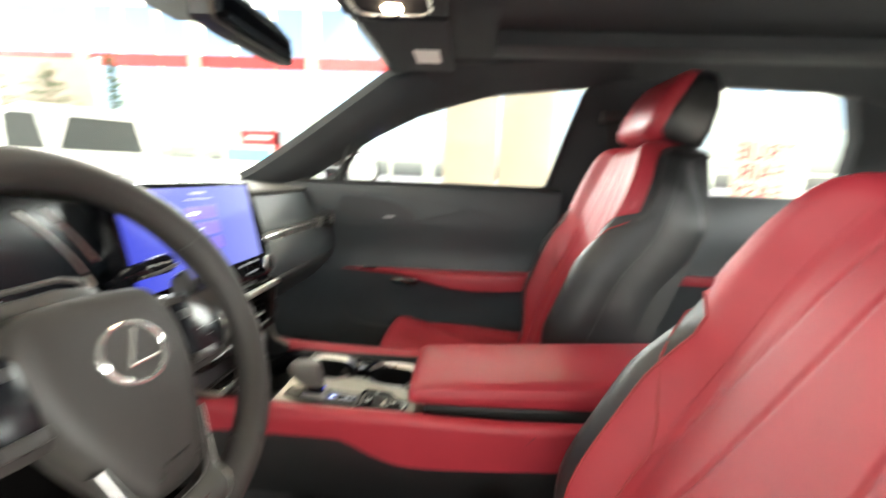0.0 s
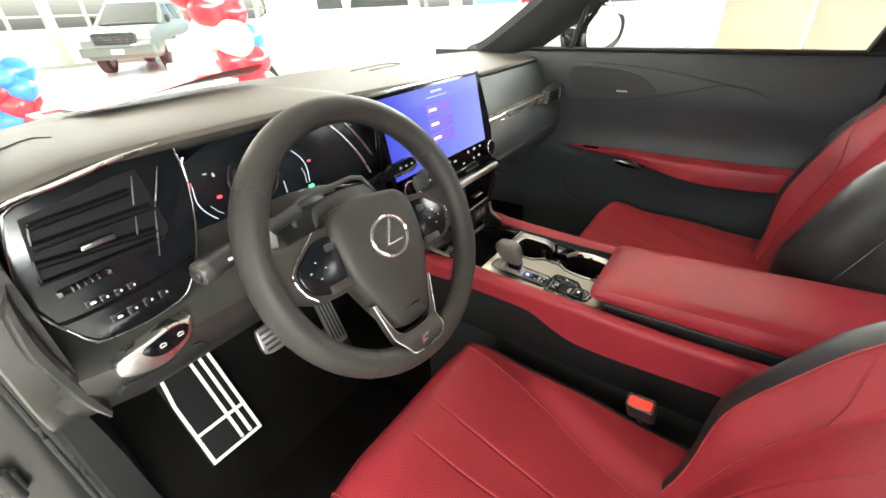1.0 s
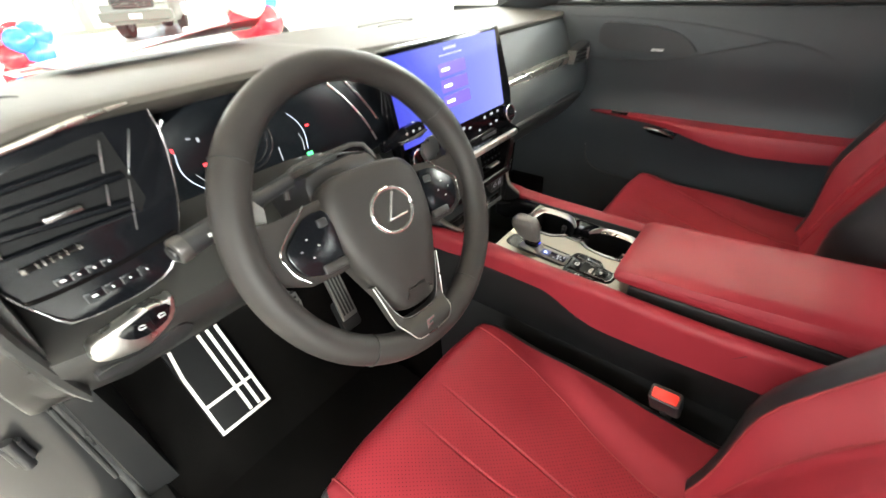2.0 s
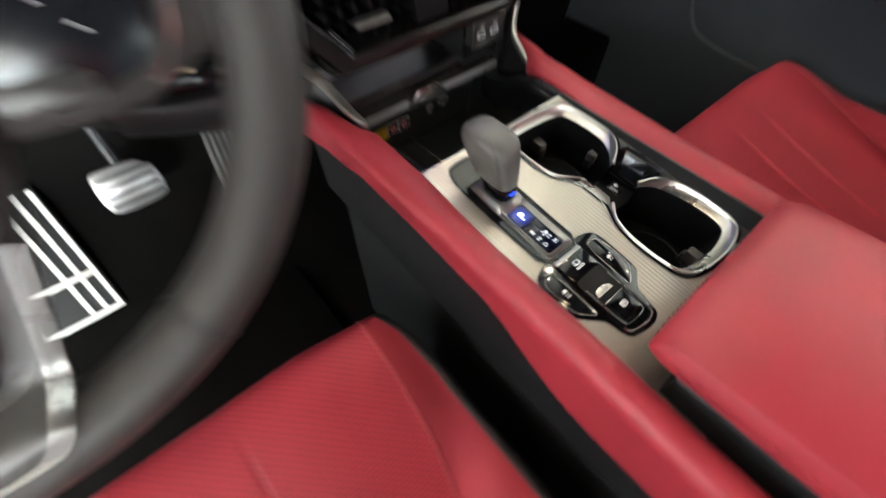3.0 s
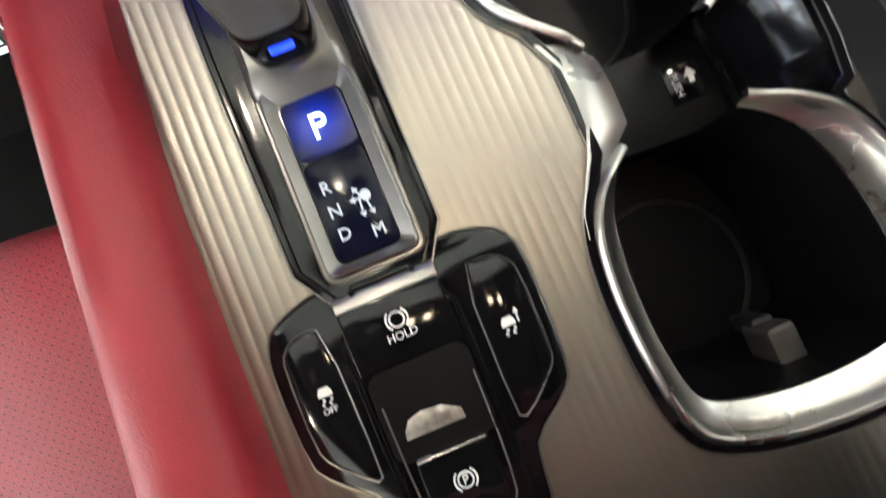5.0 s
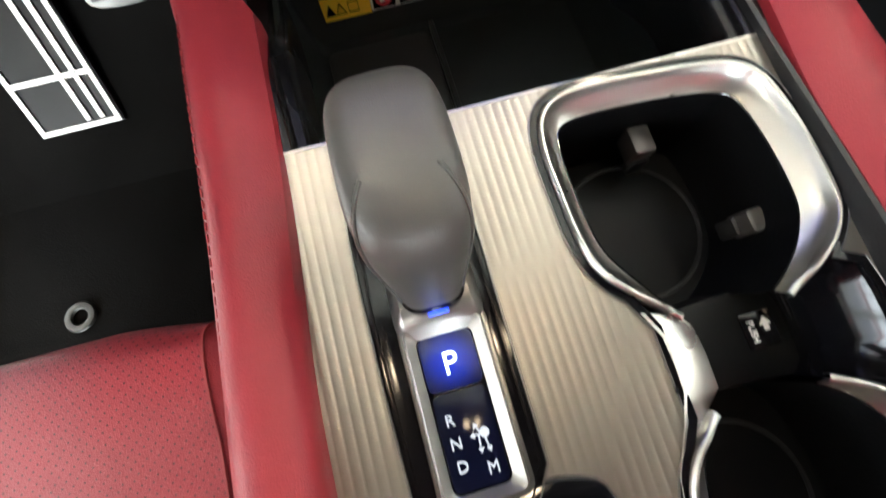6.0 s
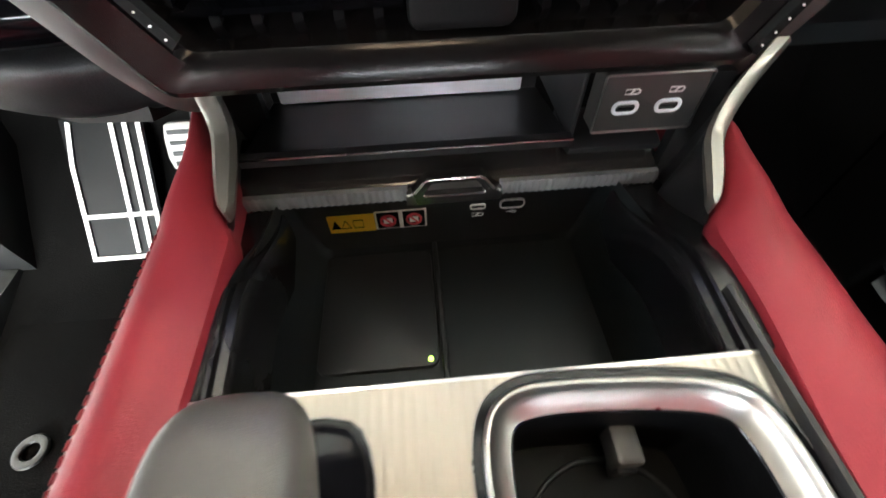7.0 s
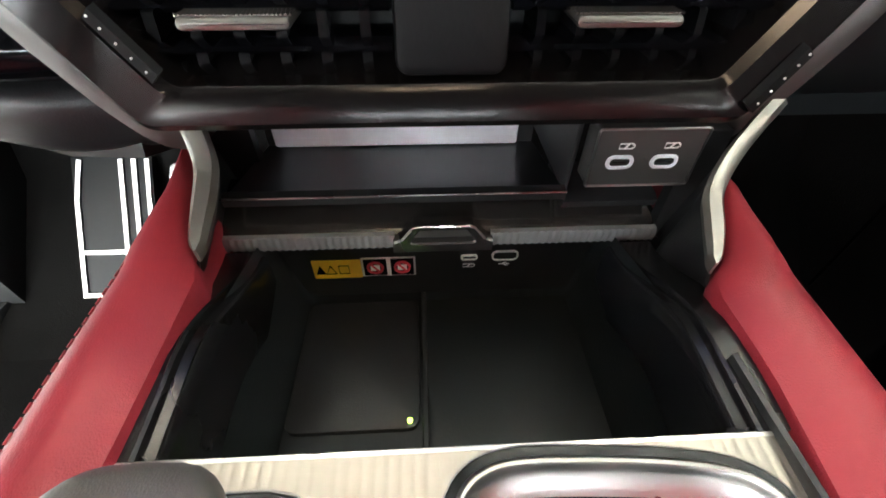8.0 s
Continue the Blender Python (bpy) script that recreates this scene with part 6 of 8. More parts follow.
for k in range(3):
    bm = bmesh.new()
    box(bm, -0.250 + 0.014 * k, -0.247 + 0.014 * k, 0.4285, 0.4305, 1.089, 1.0915)
    part("stalk_mark", bm, M_GREYMARK, wiper)

# ---- pedals ----
rest = thing("footrest", None, "black footrest with a steel ladder pattern, its lit look painted white", "footrest")
FT = lambda u, v, w: (-0.582 + u * 0.125, 0.802 + v * 0.145 - w * 0.77, 0.412 + v * 0.175 + w * 0.64)
bm = bmesh.new()
loft(bm, [[FT(u, v, w) for u, w in ((-0.02, 0.0), (1.02, 0.0), (1.02, -0.03), (-0.02, -0.03))] for v in np.linspace(-0.02, 1.02, 8)])
part("footrest_base", bm, M_CUPWELL, rest)


def strip(name, pts, w, mat, parent, label=""):
    b = bmesh.new()
    P = [Vector((*p, 0)) for p in pts]
    for a, c in zip(P, P[1:]):
        t = (c - a).normalized()
        s_ = Vector((-t.y, t.x, 0))
        # widths measured in the plate's own metres
        k = Vector((1 / 0.125, 1 / 0.227, 0)) * (w / 2)
        q = [(a + Vector((s_.x * k.x, s_.y * k.y, 0)) - t * 0.0), (c + Vector((s_.x * k.x, s_.y * k.y, 0))), (c - Vector((s_.x * k.x, s_.y * k.y, 0))), (a - Vector((s_.x * k.x, s_.y * k.y, 0)))]
        m = 6
        loft(b, [[FT(*(q[0].lerp(q[1], i / m)).xy, 0.001), FT(*(q[0].lerp(q[1], i / m)).xy, 0.0032), FT(*(q[3].lerp(q[2], i / m)).xy, 0.0032), FT(*(q[3].lerp(q[2], i / m)).xy, 0.001)] for i in range(m + 1)])
    return part(name, b, mat, parent, label)


# steel strips in flat white: the light on the metal is painted in
for pts in (((0.03, 0.0), (0.03, 0.70), (0.10, 1.0)), ((0.97, 0.0), (0.97, 1.0)), ((0.80, 0.03), (0.80, 1.0)), ((0.63, 0.03), (0.63, 1.0)), ((0.0, 0.0), (1.0, 0.0)), ((0.03, 0.32), (0.97, 0.32))):
    strip("steel_strip", pts, 0.0075, M_LABELWHITE, rest, "steel strip with its bright light painted white")
brake = thing("brake_pedal", None, "steel-faced brake pedal with rubber ribs", "brake pedal")
BT = lambda u, v, w: (-0.372 + u, 0.832 + v * 0.45 - w * 0.9, 0.568 + v * 0.9 + w * 0.45)
bm = bmesh.new()
prism(bm, chaikin([(-0.005, 0.005), (0.0, 0.062), (0.012, 0.070), (0.088, 0.064), (0.092, 0.005), (0.070, -0.005), (0.015, -0.005)], 1), -0.01, 0.004, 0.002, BT)
part("pedal_face", bm, M_STEEL, brake)
for k in range(4):
    bm = bmesh.new()
    box_pts = [(0.006, 0.006 + 0.015 * k), (0.084, 0.006 + 0.015 * k), (0.084, 0.0125 + 0.015 * k), (0.006, 0.0125 + 0.015 * k)]
    prism(bm, box_pts, 0.003, 0.0065, 0.001, BT)
    part("rubber_rib", bm, M_RUBBER, brake)
bm = bmesh.new()
tube(bm, [BT(0.045, 0.05, -0.01), (-0.325, 0.94, 0.72), (-0.32, 0.95, 0.9)], 0.009, 8)
part("pedal_arm", bm, M_HARD, brake)
gas = thing("accelerator_pedal", None, "tall steel-faced accelerator pedal with rubber grooves", "accelerator pedal")
GT = lambda u, v, w: (-0.221 + u * 0.85 + v * 0.18, 0.762 + v * 0.68 - w * 0.73, 0.508 + v * 0.73 + w * 0.68)
bm = bmesh.new()
prism(bm, rrect(0.0, 0.056, 0.0, 0.19, 0.005), -0.008, 0.003, 0.0015, GT)
part("pedal_face", bm, M_STEEL, gas)
for k in range(4):
    bm = bmesh.new()
    x = 0.006 + 0.012 * k
    prism(bm, [(x, 0.012), (x + 0.0065, 0.012), (x + 0.0065, 0.19), (x, 0.19)], 0.002, 0.0045, 0.0008, GT)
    part("rubber_groove", bm, M_RUBBER, gas)
bm = bmesh.new()
prism(bm, rrect(-0.006, 0.062, -0.03, 0.06, 0.01), -0.03, -0.008, 0.003, GT)
part("pedal_base", bm, M_HARD, gas)

# ---- seats ----
PROFILE = [(-0.14, 0.650), (-0.06, 0.648), (0.02, 0.650), (0.10, 0.658), (0.18, 0.672), (0.25, 0.690), (0.305, 0.706), (0.338, 0.711), (0.358, 0.704), (0.368, 0.684), (0.370, 0.655), (0.364, 0.615), (0.352, 0.575)]
PROF = spline([(0, y, z) for y, z in PROFILE], 5)


def groove(x, at, width=0.0017, depth=0.0026):
    return -depth * sum(math.exp(-((x - a) / width) ** 2) for a in at)


def seam_at(y):
    """Half width of the cushion insert, which narrows towards the back."""
    return along([(-0.14, 0.090), (0.0, 0.098), (0.09, 0.126), (0.15, 0.150), (0.22, 0.168), (0.28, 0.175), (0.40, 0.178)], y)


def edge_at(y):
    """Half width at which the red bolster meets the black side; it closes on the insert at the front corner."""
    return along([(-0.14, 0.200), (0.10, 0.208), (0.27, 0.209), (0.32, 0.203), (0.355, 0.190), (0.40, 0.184)], y)


def zone(x, y):
    """Carries an even share of the cushion's width to the insert, the bolster or the side at this depth."""
    k, m, a = seam_at(y), edge_at(y), abs(x)
    o = 0.238 - 0.026 * smooth(0.29, 0.37, y)
    if a <= 0.1584:
        return x * k / 0.1584
    if a < 0.1971:
        return math.copysign(k + (a - 0.1584) * (m - k) / 0.0387, x)
    return math.copysign(m + (a - 0.1971) * (o - m) / 0.034, x)


def cushion_point(x, p, q):
    """A point of the cushion's skin, x across from its middle, p a point of the side profile, q how far it has rolled over the front."""
    x = zone(x, p.y)
    ax, k, m = abs(x), seam_at(p.y), edge_at(p.y)
    rise = 0.024 * smooth(k - 0.004, k + 0.05, ax) * smooth(0.30, 0.08, p.y) * (1 - q)
    drop = 0.10 * smooth(m + 0.002, m + 0.034, ax) ** 1.7 + 0.008 * smooth(k + 0.002, k + 0.036, ax) * smooth(0.17, 0.27, p.y) * (1 - q)
    dish = -0.006 * (1 - smooth(0.0, 0.12, ax)) * (1 - q)
    front = 0.010 * smooth(0.10, 0.2, ax) * q
    return Vector((x, p.y - front - 0.004 * (ax / 0.2) ** 4, p.z + rise - drop * (1 - 0.6 * q) + dish))


def skin(name, xs, mat, parent, label="", lines=(), rows=PROF, close=0.05):
    bm = bmesh.new()
    rings = []
    for i, p in enumerate(rows):
        q = smooth(0.70, 0.711, p.z) * 0 + smooth(0.34, 0.372, p.y)
        t = p.y
        ring = [cushion_point(x, p, q) + Vector((0, 0, groove(x, lines) * smooth(0.335, 0.27, p.y))) for x in xs]
        back = [v + Vector((0, -close * q * 1.2, -close * (1 - q))) for v in (ring[-1], ring[0])]
        rings.append(ring + back)
    loft(bm, rings)
    return part(name, bm, mat, parent, label, 50)


def seat(name, cx, shift, lift, lean, label):
    top = thing(name, pose(cx, shift, lift), label, "car seat", "front seats")
    mid = skin("cushion_insert", np.linspace(-0.158, 0.158, 241), M_REDPERF, top, "red perforated leather cushion insert", (-0.032, 0.032))
    for s in (-1, 1):
        skin("cushion_bolster", sorted(s * v for v in np.linspace(0.1585, 0.197, 18)), M_REDSUEDE, top, "red leather side bolster")
        skin("cushion_side", sorted(s * v for v in np.linspace(0.1972, 0.231, 16)), M_BLKLEATHER, top, "black leather cushion side")
        bm = bmesh.new()
        tube(bm, [cushion_point(s * 0.1584, p, smooth(0.34, 0.372, p.y)) + Vector((0, 0, 0.0006)) for p in PROF[:-8]], 0.0014, 6)
        part("cushion_piping", bm, M_STITCH_R, top, "dark red seam")
    bm = bmesh.new()
    loft(bm, [[(x, y, z) for x, z in rrect(-0.210, 0.210, 0.47, 0.60, 0.02)] for y in (-0.15, 0.335)])
    part("seat_base", bm, M_HARD, top, "black plastic seat base")
    for s in (-1, 1):
        bm = bmesh.new()
        box(bm, s * 0.17 - 0.02, s * 0.17 + 0.02, -0.15, 0.33, 0.37 - lift, 0.475, 0.006)
        part("seat_rail", bm, M_HARD, top)
    # backrest: h up along it, f forward from its base plane
    a = radians(lean)
    B = Vector((0, -0.085, 0.66))
    U, N = Vector((0, -math.sin(a), math.cos(a))), Vector((0, math.cos(a), math.sin(a)))
    H = np.concatenate([np.linspace(0.0, 0.46, 20), np.linspace(0.48, 0.64, 12)])

    def wide(h):
        return along([(0.0, 0.140), (0.04, 0.168), (0.08, 0.188), (0.13, 0.203), (0.20, 0.212), (0.34, 0.214), (0.47, 0.212), (0.53, 0.198), (0.58, 0.170), (0.615, 0.142), (0.64, 0.115)], h)

    def back_point(u, h):
        """u from -1 to 1 across."""
        w = wide(h)
        au = abs(u)
        bol = 0.040 * (0.62 + 0.75 * smooth(0.43, 0.30, h)) * smooth(0.50, 0.80, au) * smooth(0.70, 0.56, h) * (0.25 + 0.75 * smooth(0.02, 0.17, h))
        roll = 0.050 * smooth(0.88, 1.0, au) ** 1.6
        crown = 0.050 * smooth(0.58, 0.65, h) ** 2
        lum = 0.014 * math.exp(-((h - 0.17) / 0.12) ** 2) * (1 - au)
        return B + U * (h - 0.006 * smooth(0.60, 0.645, h)) + N * (0.038 + bol - roll - crown + lum) + Vector((u * w, 0, 0))

    def edge(h):
        """Where the red gives way to the black side: out at the shoulder, further in below it."""
        return 0.725 + 0.242 * smooth(0.40, 0.455, h)

    def back_skin(pname, us, mat, plabel="", lines=(), deep=0.05):
        bm = bmesh.new()
        rings = []
        for h in H:
            at = [g * along(line_, h) for line_ in lines for g in (-1, 1)]
            vs = [u if abs(u) < 0.5625 else math.copysign(0.563 + (abs(u) - 0.563) * (edge(h) - 0.565) / 0.197, u) for u in us]
            ring = [back_point(u, h) + N * groove(u, at, 0.008, 0.0026) for u in vs]
            rings.append(ring + [ring[-1] - N * deep, ring[0] - N * deep])
        loft(bm, rings)
        return part(pname, bm, mat, top, plabel, 50)

    back_skin("backrest_insert", np.linspace(-0.56, 0.56, 161), M_RED, "red leather backrest insert", ([(0.0, 0.62), (0.24, 0.57), (0.33, 0.50), (0.46, 0.40), (0.62, 0.31)], [(0.0, 0.36), (0.20, 0.30), (0.45, 0.18), (0.62, 0.11)]))
    for s in (-1, 1):
        back_skin("backrest_bolster", sorted(s * v for v in np.linspace(0.563, 0.76, 14)), M_RED, "red leather backrest bolster")
        bm = bmesh.new()
        rings = []
        for h in H:
            w = edge(h)
            e = back_point(s * w, h)
            o = back_point(s * 1.0, h)
            k = smooth(0.62, 0.45, h)
            out = Vector((s * 0.012, 0, 0))
            rings.append([e, back_point(s * (w + (1 - w) * 0.25), h) + N * 0.0005, back_point(s * (w + (1 - w) * 0.5), h) + N * 0.0005, back_point(s * (w + (1 - w) * 0.75), h) + N * 0.001 + out * 0.1, o + out * 0.5, o + out * 0.8 - N * 0.03, o + out * 0.4 - N * (0.05 + 0.06 * k), o - out - N * (0.06 + 0.07 * k), e - N * (0.06 + 0.03 * k)])
        loft(bm, rings)
        side = part("backrest_side", bm, M_BLKLEATHER, top, "black leather backrest side with pale stitching", 50)
        bm = bmesh.new()
        for h0, h1 in zip(H[:-4], H[1:-3]):
            p, q = [back_point(s * 1.0, h) + Vector((s * 0.0112, 0, 0)) - N * 0.03 for h in (h0, h1)]
            for k in range(4):
                tube(bm, [p.lerp(q, (k + 0.1) / 4), p.lerp(q, (k + 0.75) / 4)], 0.0007, 5)
        part("side_stitching", bm, M_STITCH_G, side, "pale grey stitching")
        bm = bmesh.new()
        tube(bm, [back_point(s * 0.5615, h) + N * 0.0008 for h in H if h < 0.26], 0.0014, 6)
        tube(bm, [back_point(s * (edge(h) - 0.001), h) + N * 0.0005 for h in H[:-1]], 0.0016, 6)
        tube(bm, [back_point(s * u, h) + N * 0.0006 for u, h in ((0.5615, 0.245), (0.60, 0.275), (0.66, 0.31), (0.74, 0.345), (0.82, 0.375), (0.90, 0.405), (0.955, 0.435))], 0.0014, 6)
        part("backrest_piping", bm, M_STITCH_R, top, "dark red seam")
    bm = bmesh.new()
    rings = []
    for h in H:
        w = wide(h) + 0.006
        k = smooth(0.62, 0.45, h)
        rings.append([B + U * h + N * f + Vector((x, 0, 0)) for x, f in ((-w, -0.035), (w, -0.035), (w * 0.92, -0.09 - 0.03 * k), (-w * 0.92, -0.09 - 0.03 * k))])
    loft(bm, rings)
    part("back_shell", bm, M_BLKLEATHER, top, "black leather seat back")
    # headrest
    for s in (-1, 1):
        bm = bmesh.new()
        tube(bm, [B + U * 0.56 - N * 0.02 + Vector((s * 0.035, 0, 0)), B + U * 0.68 - N * 0.012 + Vector((s * 0.035, 0, 0))], 0.007, 10)
        part("headrest_post", bm, M_CHROME, top)
    bm = bmesh.new()
    rings = []
    for h, w, f0, f1 in ((0.625, 0.070, 0.005, 0.030), (0.632, 0.092, -0.02, 0.047), (0.65, 0.106, -0.035, 0.053), (0.69, 0.114, -0.045, 0.052), (0.74, 0.113, -0.05, 0.044), (0.775, 0.104, -0.048, 0.032), (0.795, 0.085, -0.040, 0.014), (0.802, 0.055, -0.025, -0.002)):
        rings.append([B + U * h + N * f + Vector((x, 0, 0)) for x, f in rrect(-w, w, f0, f1, 0.022, 5)])
    loft(bm, rings)
    hr = part("headrest", bm, M_RED, top, "red leather headrest", 60)
    bm = bmesh.new()
    rings = []
    for h, w, f0, f1 in ((0.629, 0.088, -0.055, 0.016), (0.65, 0.112, -0.078, 0.028), (0.69, 0.120, -0.078, 0.028), (0.74, 0.119, -0.072, 0.020), (0.775, 0.110, -0.062, 0.010), (0.800, 0.092, -0.052, -0.010), (0.811, 0.06, -0.04, -0.022)):
        rings.append([B + U * h + N * f + Vector((x, 0, 0)) for x, f in rrect(-w, w, f0, f1, 0.02, 5)])
    loft(bm, rings)
    part("headrest_back", bm, M_BLKLEATHER, hr, "black leather rear of the headrest", 60)
    return top


seat("car_seat", -0.372, 0.0, 0.0, 27.0, "red and black leather driver's seat, reclined")
seat("car_seat", 0.378, -0.07, 0.045, 19.5, "red and black leather front passenger seat")
# rear bench, behind the front seats
bench = thing("rear_bench", None, "dark leather rear bench seat", "rear seat")
bm = bmesh.new()
loft(bm, [[(x, y, z) for y, z in ((-1.45, 0.70), (-0.95, 0.72), (-0.90, 0.68), (-0.90, 0.45), (-1.45, 0.45))] for x in (-0.62, 0.62)])
part("bench_cushion", bm, M_BLKLEATHER, bench)
bm = bmesh.new()
loft(bm, [[(x, y, z) for y, z in ((-1.36, 0.68), (-1.52, 1.25), (-1.62, 1.25), (-1.56, 0.68))] for x in (-0.62, 0.62)])
part("bench_back", bm, M_BLKLEATHER, bench)

# ---- doors, pillars, roof, glass ----
door = thing("door_1", None, "black passenger door with a red leather armrest, closed", "car door", kind="structure")


def sweep_y(bm, ys, profile):
    """A skin along y; profile(y) gives rows of x, z."""
    return loft(bm, [[(x, y, z) for x, z in profile(y)] for y in ys])


def door_profile(y):
    return [(0.745, 1.172), (0.716, 1.172), (0.704, 1.168), (0.699, 1.155), (0.698, 1.10), (0.694, 1.055), (0.700, 1.02), (0.712, 0.96), (0.714, 0.91), (0.704, 0.888), (0.702, 0.84), (0.712, 0.80), (0.716, 0.70), (0.700, 0.60), (0.700, 0.44), (0.745, 0.40)]


bm = bmesh.new()
sweep_y(bm, np.linspace(-0.24, 0.78, 14), door_profile)
part("door_card", bm, M_DOOR, door, "soft black door card")
bm = bmesh.new()                              # speaker grille
prism(bm, chaikin([(0.505, 1.125), (0.46, 1.132), (0.31, 1.118), (0.235, 1.070), (0.25, 1.050), (0.36, 1.052), (0.50, 1.060)], 1), 0.690, 0.7005, 0.0, lambda u, v, w: (w, u, v))
sp = part("speaker_grille", bm, M_HARD, door, "black speaker grille")
bm = bmesh.new()
prism(bm, rrect(0.318, 0.350, 1.060, 1.065, 0.001), 0.6885, 0.691, 0, lambda u, v, w: (w, u, v))
part("speaker_badge", bm, M_SATIN, sp)
bm = bmesh.new()
tube(bm, spline([(0.694, 0.56, 1.035), (0.690, 0.45, 1.032), (0.689, 0.30, 1.040), (0.690, 0.15, 1.075), (0.691, 0.06, 1.094), (0.694, -0.03, 1.070), (0.700, -0.09, 1.020), (0.706, -0.12, 0.96)], 5), 0.0011, 6)
tube(bm, spline([(0.698, 0.60, 1.142), (0.697, 0.42, 1.140), (0.697, 0.24, 1.125), (0.696, 0.06, 1.094)], 5), 0.0010, 6)
part("card_crease", bm, M_HARD, door)
bm = bmesh.new()
REDARM = [(0.50, 0.6935, 0.8765, 0.874), (0.46, 0.684, 0.880, 0.871), (0.38, 0.672, 0.882, 0.868), (0.30, 0.664, 0.884, 0.865), (0.24, 0.650, 0.884, 0.858), (0.18, 0.637, 0.884, 0.846), (0.12, 0.630, 0.884, 0.834), (0.04, 0.627, 0.886, 0.828), (-0.06, 0.627, 0.888, 0.832), (-0.13, 0.630, 0.890, 0.838), (-0.22, 0.640, 0.892, 0.842)]
loft(bm, [[(0.72, y, zt - 0.002), (x + 0.02, y, zt), (x + 0.006, y, zt - 0.002), (x, y, (zt * 0.7 + zb * 0.3)), (x + 0.003, y, zb + 0.002), (x + 0.02, y, zb - 0.002), (0.72, y, zb)] for y, x, zt, zb in REDARM])
part("armrest", bm, M_RED, door, "red leather door armrest")
bm = bmesh.new()
prism(bm, rrect(0.375, 0.425, 0.8815, 0.8855, 0.002), -0.684, -0.672, 0, lambda u, v, w: (-w, u, v))
part("window_switch", bm, M_PIANO, door, "gloss black window switch")
bm = bmesh.new()
prism(bm, chaikin([(0.325, 0.850), (0.225, 0.848), (0.235, 0.822), (0.310, 0.826)], 1), -0.706, -0.7, 0.001, lambda u, v, w: (-w - 0.004, u, v))
part("handle_cup", bm, M_PIANO, door)
bm = bmesh.new()
tube(bm, spline([(0.696, 0.322, 0.845), (0.688, 0.29, 0.846), (0.686, 0.255, 0.838), (0.690, 0.235, 0.828)], 5), 0.009, 8, squash=0.6)
part("door_handle", bm, M_CHROME, door, "chrome inner door handle")
bm = bmesh.new()
tube(bm, spline([(0.700, 0.50, 0.760), (0.696, 0.49, 0.715), (0.694, 0.45, 0.680), (0.694, 0.35, 0.668), (0.694, 0.1, 0.664)], 5), 0.0025, 6)
part("pocket_lip", bm, M_GREYTRIM, door)
bm = bmesh.new()
tube(bm, [(0.712, y, 1.176) for y in (-0.24, 0.2, 0.70)], 0.006, 8)
part("window_seal", bm, M_RUBBER, door)

rear_door = thing("door_2", None, "black rear door with a red trim strip", "car door", kind="structure")
bm = bmesh.new()
sweep_y(bm, (-1.25, -0.30), lambda y: [(0.76, 1.176), (0.722, 1.176), (0.71, 1.16), (0.706, 1.0), (0.715, 0.92), (0.70, 0.88), (0.715, 0.84), (0.715, 0.42), (0.76, 0.40)])
part("door_card", bm, M_DOOR, rear_door)
bm = bmesh.new()
sweep_y(bm, (-1.20, -0.35), lambda y: [(0.72, 0.905), (0.690, 0.903), (0.686, 0.89), (0.690, 0.872), (0.72, 0.868)])
part("red_strip", bm, M_RED, rear_door, "red leather strip")

